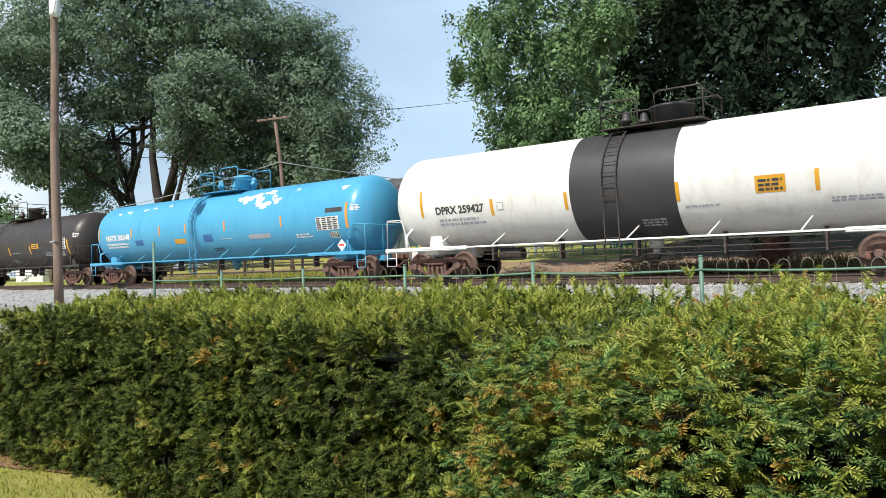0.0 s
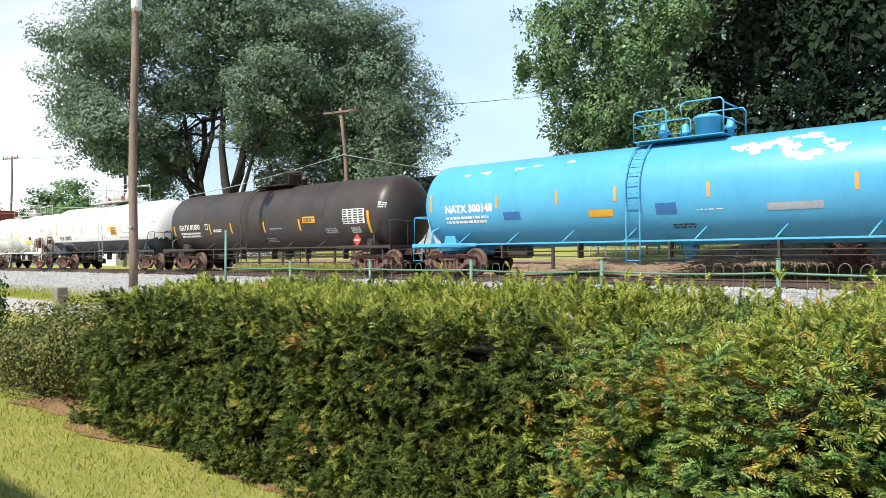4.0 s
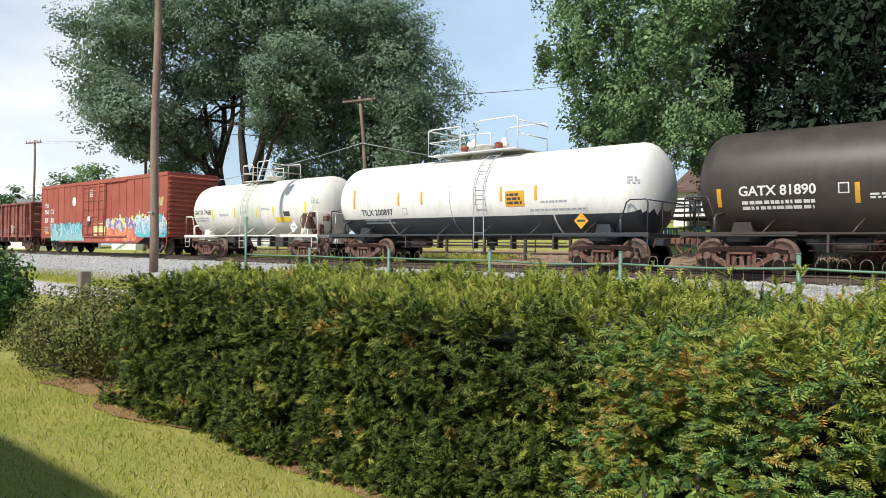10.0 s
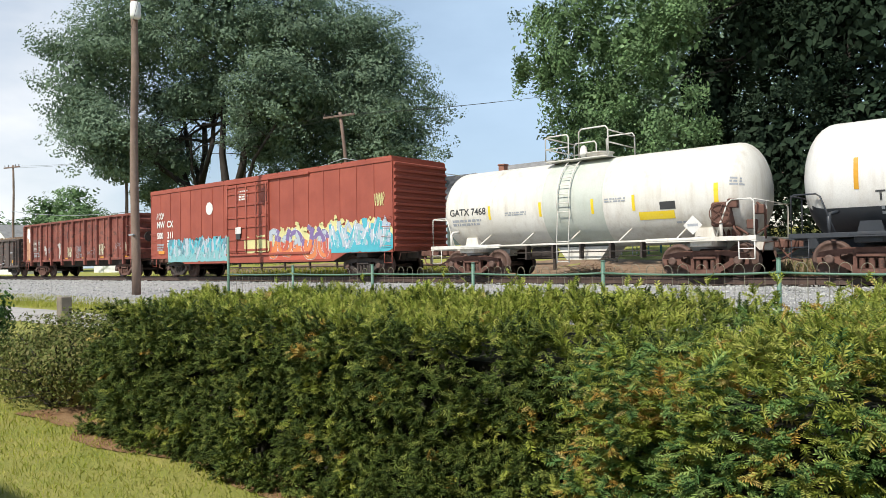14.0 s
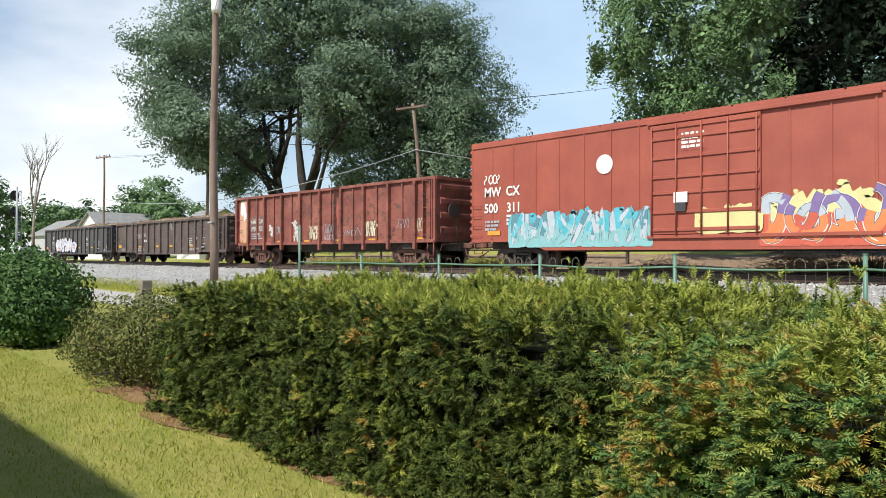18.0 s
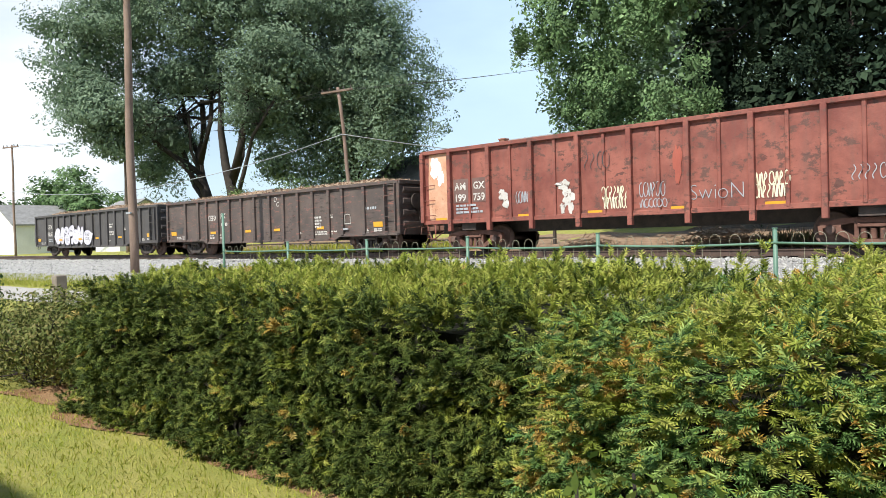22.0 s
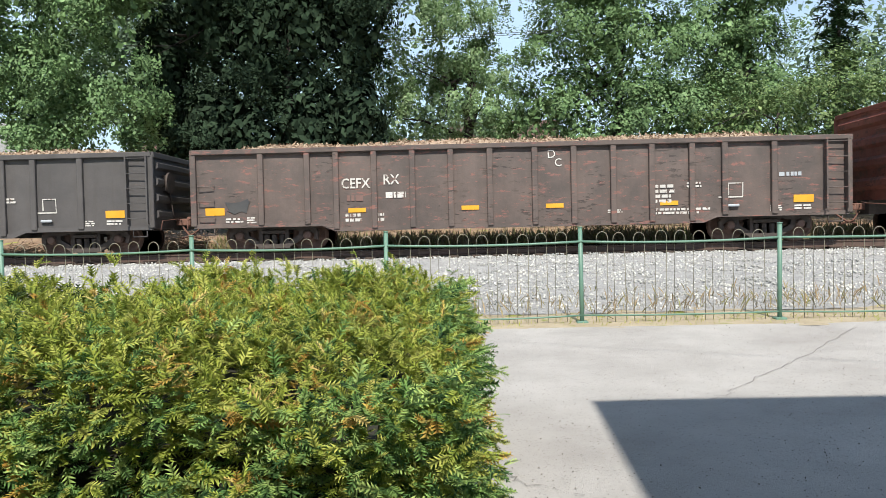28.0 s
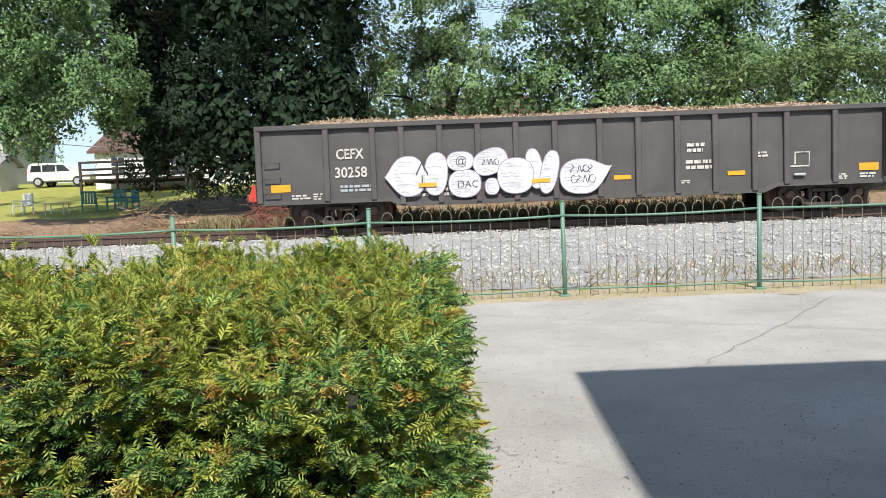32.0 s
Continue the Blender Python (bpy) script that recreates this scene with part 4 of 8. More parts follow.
tree("rear_tree", -26.0, 52.0,
     [([(0, 0, -0.3), (0, 0, 4), (0.3, 0, 9)], 0.3, 0.15)],
     [(-6, 0, 9.5, 4.6, 3, 4.5), (0, 0, 9.5, 5, 3, 4.6), (6, 0, 8.5, 4.5, 3, 4.4), (-3, 0, 16, 6, 3.5, 5), (4, 0, 16, 6, 3.5, 5)],
     30000, 0.36, M['oak'], 0.35, "tall dark green tree behind the white house", 34, clump=0.75, per=40, inner=0.12)
# stands in the dark hollow under the maple; its shade is painted on
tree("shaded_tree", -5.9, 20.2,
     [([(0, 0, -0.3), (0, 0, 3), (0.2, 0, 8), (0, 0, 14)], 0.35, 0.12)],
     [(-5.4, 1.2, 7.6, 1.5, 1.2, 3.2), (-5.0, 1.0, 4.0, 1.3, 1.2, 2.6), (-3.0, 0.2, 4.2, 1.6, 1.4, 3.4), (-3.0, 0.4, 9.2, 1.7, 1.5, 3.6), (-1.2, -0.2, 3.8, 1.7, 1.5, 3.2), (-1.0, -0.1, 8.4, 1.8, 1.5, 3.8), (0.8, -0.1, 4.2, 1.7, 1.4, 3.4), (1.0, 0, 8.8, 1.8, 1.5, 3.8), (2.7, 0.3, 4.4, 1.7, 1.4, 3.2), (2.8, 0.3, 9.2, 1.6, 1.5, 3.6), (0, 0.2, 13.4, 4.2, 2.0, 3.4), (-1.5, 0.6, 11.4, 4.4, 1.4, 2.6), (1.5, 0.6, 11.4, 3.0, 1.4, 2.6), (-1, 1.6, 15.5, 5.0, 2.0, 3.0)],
     66000, 0.16, M['shadegreen'], 0.35, "tall green tree with hanging boughs, leaves darkened for shade", 29, droop=0.9, clump=0.45, per=50, inner=0.4, boughs=150, bough_size=0.4, inner_size=2.6)
tree("leafy_tree", 15.0, 27.0,
     [([(0, 0, -0.3), (0, 0, 4), (0.3, 0, 10)], 0.3, 0.12)],
     [(0, 0, 6.0, 2.4, 2.4, 4.6), (0.3, 0, 11.5, 2.3, 2.2, 4.0), (-1.6, 0, 9.0, 1.8, 1.8, 3.4), (0.2, 0, 15.5, 1.6, 1.6, 2.4)],
     34000, 0.17, M['maple'], 0.3, "tall slim broadleaf tree behind the thicket", 35, clump=0.45, per=50, inner=0.1, boughs=80, bough_size=0.45)
tree("light_maple", 1.3, 24.0,
     [([(0, 0, -0.3), (0, 0, 3), (0.5, 0, 8)], 0.35, 0.15)],
     [(-1.4, -1.0, 8.8, 2.8, 2.6, 3.0), (1.0, 0, 11.5, 3.2, 3, 3.0), (-2.6, 0, 4.2, 2.2, 2.2, 2.6), (0.3, 0, 13.5, 3.5, 3, 2.5), (0.2, -1.0, 5.6, 2.2, 2.0, 2.8), (-3.2, -0.5, 7.0, 1.6, 1.6, 2.4)],
     60000, 0.14, M['maple2'], 0.35, "pale silvery green maple beyond the track", 24, droop=0.8, clump=0.4, per=60, inner=0.05, boughs=90, bough_size=0.4)
tree("leafy_tree", 7.6, 22.0,
     [([(0, 0, -0.3), (0, 0, 3), (0.3, 0, 7)], 0.3, 0.12)],
     [(-2.0, 0, 4.4, 3.4, 3, 3.8), (0.0, 0, 7.6, 3.6, 3, 3.0), (2.4, 0, 3.6, 2.6, 2.6, 3.0), (-0.5, 0.5, 10.0, 2.6, 2.6, 2.0)],
     58000, 0.15, M['maple'], 0.3, "dense green broadleaf tree beyond the track", 25, clump=0.42, per=60, inner=0.1, boughs=120, bough_size=0.42)
tree("vine_thicket", 13.4, 20.5,
     [([(0, 0, -0.3), (0, 0, 2), (0.4, 0, 4.5)], 0.16, 0.06)],
     [(-1.0, 0, 3.2, 3.0, 2.4, 3.0), (2.4, 0, 4.0, 3.2, 2.4, 2.8), (6.0, 0, 3.6, 3.2, 2.4, 2.6), (9.5, 0, 3.0, 3, 2.4, 2.4)],
     46000, 0.12, M['vine'], 0.15, "tangled green thicket of vines and saplings", 26, clump=0.36, per=40, inner=0.1, boughs=130, bough_size=0.4)
tree("far_woods", 8.0, 44.0,
     [([(0, 0, -0.3), (0, 0, 3), (0.3, 0, 7)], 0.3, 0.12)],
     [(-14, 0, 5, 6, 3, 5.5), (-6, 0, 5.5, 5, 3, 5), (12, 0, 6, 7, 3, 6), (22, 0, 7, 7, 3, 7), (34, 0, 6, 8, 3, 6), (48, 0, 6, 9, 3, 7)],
     22000, 0.42, M['oak'], 0.3, "dark line of trees behind the yards", 30, clump=0.8, inner=0.12)


tree("undergrowth", -52.5, 23.0,
     [([(0, 0, -0.2), (0.2, 0, 1.2), (0.3, 0, 2.4)], 0.08, 0.03)],
     [(-5.0, 0, 1.7, 2.6, 1.8, 1.7), (-1.6, 0.4, 1.4, 2.2, 1.6, 1.4), (1.8, 0.2, 1.9, 2.4, 1.8, 1.9), (5.4, 0.5, 2.1, 3.0, 1.8, 2.0), (9.6, 0.6, 2.2, 2.8, 1.8, 2.0)],
     15000, 0.17, M['vine'], 0.08, "tangle of green saplings under the great tree", 36, clump=0.4, per=36, inner=0.1, boughs=60, bough_size=0.5, group="")
tree("distant_tree", -150, 24,
     [([(0, 0, -0.3), (0, 0, 5)], 0.4, 0.2)],
     [(0, -4, 8.0, 8, 6, 8.0), (4, 5, 5.5, 7, 6, 5.6), (8, 13, 5.0, 7, 6, 5.2), (-8, -10, 7.5, 8, 6, 8)],
     16000, 0.7, M['maple'], 0.4, "tall rounded trees far along the track", 37, clump=1.1, per=40)


def conifer(x, y, h, r, seed, label):
    rg = np.random.default_rng(seed)
    g = thing("conifer", (x, y, ground_z(x, y)), label, "tree", "conifers")
    bm = bmesh.new()
    rod(bm, (0, 0, -0.3), (0, 0, h), 0.2, 8, 0.02)
    part("trunk", bm, M['bark'], g)
    n = 9000
    k = rg.integers(0, 150, n)
    zz = h * (0.06 + 0.92 * (k / 150))
    ang = k * 2.399 + rg.normal(size=n) * 0.16
    reach = r * (1 - zz / h) ** 0.85 * (0.75 + 0.3 * np.sin(k * 1.7))
    q = rg.uniform(0.1, 1.0, n)
    p = np.stack([np.cos(ang) * reach * q, np.sin(ang) * reach * q, zz - 0.22 * reach * q + rg.normal(size=n) * 0.1], 1)
    me = scattered("conifer_crown", [(-0.5, 0, 0), (0, -0.13, -0.05), (0.5, 0, -0.12), (0, 0.13, -0.05)], LEAF_F, p, frames_from(rg.normal(size=(n, 3)) * 0.4 + [0, 0, 1], rg), rg.uniform(0.3, 0.55, n), M['fir'])
    part("crown", me, None, g)


conifer(21.6, 31.0, 17.0, 3.2, 31, "tall dark green fir with a pointed top")
conifer(31.5, 30.0, 12.0, 3.0, 32, "dark green fir at the edge of the yard")
conifer(-19.5, 47.0, 6.0, 2.0, 33, "small dark pine beside the white house")
tree("distant_tree", -104, 32, [([(0, 0, -0.3), (0, 0, 4)], 0.3, 0.15)], [(0, 0, 6.4, 7, 4, 5.0), (-6, 0, 5.0, 5, 4, 4.0), (6, 0, 5.0, 5, 4, 3.8)], 12000, 0.5, M['maple'], 0.3, "rounded green tree far down the line", 27, clump=0.8)
tree("distant_tree", -150, 45, [([(0, 0, -0.3), (0, 0, 4)], 0.3, 0.15)], [(0, 0, 5, 16, 5, 4.5), (-22, 0, 5, 15, 5, 5), (-40, 0, 6, 14, 5, 6)], 12000, 0.8, M['oak'], 0.3, "far dark line of trees by the track", 28, clump=1.2)


def bare_tree():
    g = thing("bare_tree", (-105, 17.0, ground_z(-105, 17)), "leafless grey tree by the track", "tree", "trees")
    bm = bmesh.new()
    rr = random.Random(8)

    def grow(p, d, length, r, depth):
        q = p + d * length
        tube(bm, [p, p.lerp(q, 0.5) + Vector((rr.uniform(-.1, .1), 0, rr.uniform(-.1, .1))) * length, q], r, 5, [r, r * 0.85, r * 0.6])
        if depth:
            for _ in range(3):
                nd = (d + Vector((rr.uniform(-.7, .7), rr.uniform(-.5, .5), rr.uniform(0, .5)))).normalized()
                grow(q if rr.random() < 0.6 else p.lerp(q, 0.7), nd, length * rr.uniform(0.55, 0.75), r * 0.55, depth - 1)
    grow(Vector((0, 0, -0.3)), Vector((0.05, 0, 1)), 6.4, 0.24, 4)
    part("trunk", bm, M['twig'], g)


bare_tree()


# needle sprays for the clipped yew: a stem with two rows of needles, in one piece
def spray(k, width, bend):
    v = [(i / k, 0, -bend * (i / k) ** 2) for i in range(k + 1)]
    f = []
    for i in range(k):
        s = (i + 0.5) / k
        w = width * (0.55 + 0.6 * math.sin(math.pi * min(1, s * 0.85 + 0.1)))
        for side in (-1, 1):
            f.append((i, i + 1, len(v)))
            v.append((s + 0.75 / k + 0.06, side * w, -bend * s * s - 0.04))
    return v, f


SPRAY_V, SPRAY_F = spray(4, 0.36, 0.16)
FINE_V, FINE_F = spray(5, 0.29, 0.2)


def clipped_shape(x0, x1, y0, y1, top, foot, seed, rough=0.1, slope=0.12, n_top=0, n_front=0, n_side=0, shoulder=0.3):
    """Points and outward normals over a clipped hedge: front (towards -y), top and two ends."""
    rg = np.random.default_rng(seed)
    P, N = [], []

    def add(n, fn):
        u, v = rg.uniform(0, 1, n), rg.uniform(0, 1, n)
        for a, b in zip(u, v):
            p, nn = fn(a, b)
            P.append(p)
            N.append(nn)
    rnd = lambda a, b, s: noise.noise((a * s + seed, b * s, seed * 0.37))
    edge = 0.22

    def front(a, b):
        x, z = x0 + (x1 - x0) * a, foot + (top - foot) * b
        back = slope * b + edge * max(0, b - 0.75) ** 2 * 6 + 0.12 * max(0, 0.2 - b)
        y = y0 + back + rough * (rnd(x, z, 1.6) + 0.5 * rnd(x, z, 4.0)) - 0.02
        return (x, y, z), (0, -1, 0.25 + max(0, b - 0.75) * 2)

    def lid(a, b):
        b = b ** 1.25
        x, y = x0 + (x1 - x0) * a, y0 + 0.2 + (y1 - y0 - 0.2) * b
        z = top + rough * 1.1 * (rnd(x, y, 1.5) + 0.6 * rnd(x, y, 3.7)) - 0.08 * max(0, 0.15 - b) * 6
        ex = min(a, 1 - a) * (x1 - x0)
        z -= 0.28 * (max(0, shoulder - ex) / shoulder) ** 2
        return (x, y, z), (0, -0.35, 1)

    def end(side):
        def fn(a, b):
            y, z = y0 + 0.1 + (y1 - y0 - 0.1) * a, foot + (top - foot) * b
            x = (x1 if side > 0 else x0) + rough * (rnd(y, z, 1.6) + 0.5 * rnd(y, z, 4)) - side * 0.15 * max(0, b - 0.7)
            return (x, y, z), (side, 0, 0.25)
        return fn
    add(n_front, front)
    add(n_top, lid)
    add(n_side, end(1))
    add(n_side, end(-1))
    return np.array(P), np.array(N), rg


def hedge(name, label, x0, x1, y0, y1, top, foot, seed, counts, dry, dry_at, size=0.06, category="hedge", new_share=0.6, rough=0.1, fine=False, shoulder=0.3, each=8, tips=(), green=None, grow=0.0, cut=0.52, lump=0.18, flat=1.0, least_new=0.03):
    """Shoots over a clipped shape, each with a tuft of flat sprays, and dark hollows between them."""
    g = thing(name, (0, 0, 0), label, category)
    # lumpy block in near-black, painted as the shade behind the shoots
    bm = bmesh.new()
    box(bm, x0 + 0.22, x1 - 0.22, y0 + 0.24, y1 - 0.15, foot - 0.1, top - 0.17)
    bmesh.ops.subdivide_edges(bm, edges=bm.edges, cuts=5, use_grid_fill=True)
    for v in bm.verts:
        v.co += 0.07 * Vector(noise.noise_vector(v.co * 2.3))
    tagged(part("inner_shade_mass", bm, M['core'], g), kind="stuff")
    P, N, rg = clipped_shape(x0, x1, y0, y1, top, foot, seed, rough, n_front=counts[0], n_top=counts[1], n_side=counts[2], shoulder=shoulder)
    out = N / np.linalg.norm(N, axis=1, keepdims=True)
    hollow = np.array([noise.noise(Vector(p) * 4.6 + Vector((seed, 0, 0))) + 0.6 * noise.noise(Vector(p) * 10.0) for p in P])
    s = hollow < np.where(out[:, 2] > 0.6, 0.66, cut)
    P, out, hollow = P[s], out[s], hollow[s]
    n = len(P)
    P = P - out * (0.1 * rg.uniform(0, 1, n) ** 1.4 + lump * np.clip(hollow, 0, 1))[:, None]
    lift = (out[:, 2] > 0.6)
    d = out * 0.6 + rg.normal(size=(n, 3)) * 0.3 + np.where(lift[:, None], [0, 0, 0.3], [0, 0, 0.12])
    d /= np.linalg.norm(d, axis=1, keepdims=True)
    length = size * 1.3 * rg.uniform(0.6, 1.5, n)
    tall = lift & (rg.uniform(0, 1, n) < 0.05)
    length[tall] *= 2.1
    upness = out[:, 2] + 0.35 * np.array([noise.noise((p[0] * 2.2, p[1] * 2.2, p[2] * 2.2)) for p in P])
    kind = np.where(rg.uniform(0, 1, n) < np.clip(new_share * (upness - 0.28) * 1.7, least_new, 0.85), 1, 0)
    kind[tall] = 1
    for cx, cy, cz, r in dry_at:
        hit = np.linalg.norm(P - [cx, cy, cz], axis=1) < r * rg.uniform(0.6, 1.2, n)
        kind[hit & (rg.uniform(0, 1, n) < 0.42)] = 2
    kind[rg.uniform(0, 1, n) < dry] = 2
    # single shoots that stand above the clipped top
    for tx, ty, tz in tips:
        P = np.concatenate([P, np.array([[tx, ty, tz - 0.06 * k] for k in range(1, 5)]) + rg.normal(size=(4, 3)) * 0.012])
        out = np.concatenate([out, np.tile([0, 0, 1.0], (4, 1))])
        d = np.concatenate([d, np.tile([0.1, 0, 1.0], (4, 1))])
        length = np.concatenate([length, np.full(4, 0.07)])
        kind = np.concatenate([kind, np.full(4, 1)])
    # the sprays of each shoot
    n = len(P)
    ix = np.repeat(np.arange(n), each)
    m = len(ix)
    run_ = np.tile(np.linspace(0.1, 1.0, each), n) + rg.normal(size=m) * 0.06
    Q = P[ix] + d[ix] * (length[ix] * run_)[:, None]
    sd = d[ix] * 0.55 + rg.normal(size=(m, 3)) * 0.6 + out[ix] * 0.35 + np.where(out[ix][:, 2:] > 0.6, [0, 0, 0.25], [0, 0, -0.1])
    sd[:, 2] *= flat
    sd /= np.linalg.norm(sd, axis=1, keepdims=True)
    face = np.array([0, -0.15, 0.85]) + out[ix] * 0.45 + rg.normal(size=(m, 3)) * 0.33
    v = np.cross(face, sd)
    v /= np.linalg.norm(v, axis=1, keepdims=True)
    T = np.stack([sd, v, np.cross(sd, v)], axis=2)
    sz = size * rg.uniform(0.6, 1.3, m) * (1.1 - 0.35 * run_) * (1 + grow * (Q[:, 1] - y0) / (y1 - y0))
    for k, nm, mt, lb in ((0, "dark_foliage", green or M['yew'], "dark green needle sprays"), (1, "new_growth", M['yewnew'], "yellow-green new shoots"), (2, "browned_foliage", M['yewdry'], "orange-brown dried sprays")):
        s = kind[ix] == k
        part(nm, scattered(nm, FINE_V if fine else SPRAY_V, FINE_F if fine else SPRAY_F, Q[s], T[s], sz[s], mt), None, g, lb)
    return g


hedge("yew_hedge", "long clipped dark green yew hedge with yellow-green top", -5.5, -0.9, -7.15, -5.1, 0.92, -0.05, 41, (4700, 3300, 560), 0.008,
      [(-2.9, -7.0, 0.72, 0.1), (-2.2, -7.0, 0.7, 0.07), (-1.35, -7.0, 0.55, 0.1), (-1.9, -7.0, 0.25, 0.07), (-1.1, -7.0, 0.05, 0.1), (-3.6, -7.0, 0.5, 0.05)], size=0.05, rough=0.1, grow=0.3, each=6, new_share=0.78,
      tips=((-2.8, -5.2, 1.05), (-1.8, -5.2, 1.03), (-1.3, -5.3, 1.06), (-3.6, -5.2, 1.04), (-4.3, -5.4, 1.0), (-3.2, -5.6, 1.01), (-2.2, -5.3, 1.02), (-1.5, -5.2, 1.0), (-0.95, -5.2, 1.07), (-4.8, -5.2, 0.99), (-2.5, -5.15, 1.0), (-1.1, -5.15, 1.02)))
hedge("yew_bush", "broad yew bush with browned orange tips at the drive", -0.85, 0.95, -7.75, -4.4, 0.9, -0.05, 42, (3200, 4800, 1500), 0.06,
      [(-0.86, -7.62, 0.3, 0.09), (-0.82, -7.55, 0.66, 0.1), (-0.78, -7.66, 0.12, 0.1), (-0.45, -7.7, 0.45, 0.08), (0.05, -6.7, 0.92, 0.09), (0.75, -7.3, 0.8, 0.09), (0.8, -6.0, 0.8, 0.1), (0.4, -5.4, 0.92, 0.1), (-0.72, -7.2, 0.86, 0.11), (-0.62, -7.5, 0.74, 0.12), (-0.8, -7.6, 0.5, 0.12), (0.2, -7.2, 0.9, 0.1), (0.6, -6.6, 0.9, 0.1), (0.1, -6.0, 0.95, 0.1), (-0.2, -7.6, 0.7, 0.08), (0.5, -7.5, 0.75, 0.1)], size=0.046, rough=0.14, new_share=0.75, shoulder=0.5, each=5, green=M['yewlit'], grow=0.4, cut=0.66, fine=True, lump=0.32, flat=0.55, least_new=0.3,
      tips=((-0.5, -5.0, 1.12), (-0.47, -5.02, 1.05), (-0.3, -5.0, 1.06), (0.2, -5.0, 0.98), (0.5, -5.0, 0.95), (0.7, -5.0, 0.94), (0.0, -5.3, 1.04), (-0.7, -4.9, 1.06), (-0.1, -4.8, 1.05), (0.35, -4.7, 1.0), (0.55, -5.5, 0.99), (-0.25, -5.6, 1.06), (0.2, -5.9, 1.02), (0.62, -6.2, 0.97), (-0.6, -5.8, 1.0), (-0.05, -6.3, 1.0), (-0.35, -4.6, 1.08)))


def shrub(name, x, y, blobs, n, leaf, mat, label, seed, stems=True):
    rg = np.random.default_rng(seed)
    g = thing(name, (x, y, ground_z(x, y)), label, "shrub", "shrubs")
    if stems:
        bm = bmesh.new()
        rr = random.Random(seed)
        for _ in range(36):
            b = rr.choice(blobs)
            a = rr.uniform(0, 6.28)
            e = Vector((b[0] + b[3] * math.cos(a) * 0.8, b[1] + b[4] * math.sin(a) * 0.8, b[2] + rr.uniform(-.6, .6) * b[5]))
            p = Vector((rr.uniform(-.25, .25), rr.uniform(-.2, .2), -0.05))
            tube(bm, [p, p.lerp(e, 0.5) + Vector((0, 0, 0.1)), e], 0.012, 5, [0.014, 0.01, 0.004])
        tagged(part("stem_mass", bm, M['bark'], g), kind="stuff")
    B = np.array(blobs)[rg.choice(len(blobs), n)]
    d = rg.normal(size=(n, 3))
    d /= np.linalg.norm(d, axis=1, keepdims=True)
    lump = np.array([1 + 0.25 * noise.noise(Vector(v) * 2.6 + Vector((seed, 0, 0))) for v in d])
    p = B[:, :3] + d * B[:, 3:] * (rg.uniform(0.35, 1.0, n) ** 0.5 * lump)[:, None]
    s = p[:, 2] > -0.02
    p, d = p[s], d[s]
    me = scattered("foliage", LEAF_V, LEAF_F, p, frames_from(d + rg.normal(size=p.shape) * 0.6, rg), rg.uniform(0.6, 1.3, len(p)) * leaf, mat)
    part("foliage", me, None, g)


shrub("low_shrub", -6.85, -6.7, [(0, 0, 0.4, 1.1, 0.7, 0.48), (-0.8, 0.1, 0.28, 0.75, 0.6, 0.34), (0.6, 0.1, 0.46, 0.65, 0.6, 0.46)], 24000, 0.036, M['drybush'], "low olive-green twiggy shrub with brown stems", 51)
shrub("round_shrub", -11.1, -6.65, [(0, 0, 0.62, 1.0, 0.85, 0.66), (-1.2, 0.1, 0.72, 1.1, 0.9, 0.68), (0.5, 0, 0.4, 0.6, 0.7, 0.44)], 19000, 0.07, M['bush'], "round leafy green shrub at the edge of the lawn", 52)
shrub("broadleaf_weed", -0.38, -7.9, [(0, 0, 0.6, 0.2, 0.09, 0.13), (0.16, 0.02, 0.57, 0.15, 0.09, 0.13), (-0.14, 0, 0.5, 0.12, 0.08, 0.12)], 190, 0.045, M['broad'], "pale broad-leaved weed growing through the yew", 53, stems=True)


# grass on the lawn and dry weeds along the fence
def blades(name, n, pick, h, w, mat, label, seed):
    rg = np.random.default_rng(seed)
    xy = pick(rg, n)
    p = np.array([(a, b, ground_z(a, b) - 0.005) for a, b in xy])
    lean = rg.normal(size=(len(p), 3)) * 0.35 + [0, 0, 1]
    side = rg.normal(size=(len(p), 3))
    v = np.cross(lean, side)
    v /= np.linalg.norm(v, axis=1, keepdims=True)
    lean /= np.linalg.norm(lean, axis=1, keepdims=True)
    T = np.stack([v, np.cross(lean, v), lean], axis=2)
    me = scattered(name, [(-w, 0, 0), (w, 0, 0), (w * 0.5, 0.15, 0.6), (-w * 0.1, 0.4, 1.0)], [(0, 1, 2, 3)], p, T, rg.uniform(0.5, 1.3, len(p)) * h, mat)
    tagged(new(name, me), label, "grass", kind="stuff")


def lawn_pick(rg, n):
    q = np.stack([rg.uniform(-13, -1.2, n), rg.uniform(-9.0, -7.1, n)], 1)
    far = np.stack([rg.uniform(-24, -7.5, n // 2), rg.uniform(-8.5, -3.2, n // 2)], 1)
    return np.concatenate([q, far])


blades("lawn_grass", 40000, lawn_pick, 0.034, 0.08, M['blade'], "short sunlit lawn grass with dry patches", 61)
blades("fence_weeds", 1700, lambda rg, n: np.stack([rg.uniform(-6, 14, n), rg.normal(1.7, 0.6, n).clip(0.3, 3.0)], 1), 0.2, 0.02, M['weed'], "dry brown weeds and thin grass along the fence", 62)
blades("fence_grass", 2600, lambda rg, n: np.stack([rg.uniform(-8, 14, n), rg.normal(0.1, 0.3, n).clip(-0.5, 1.2)], 1), 0.06, 0.05, M['blade'], "short green grass under the fence", 63)
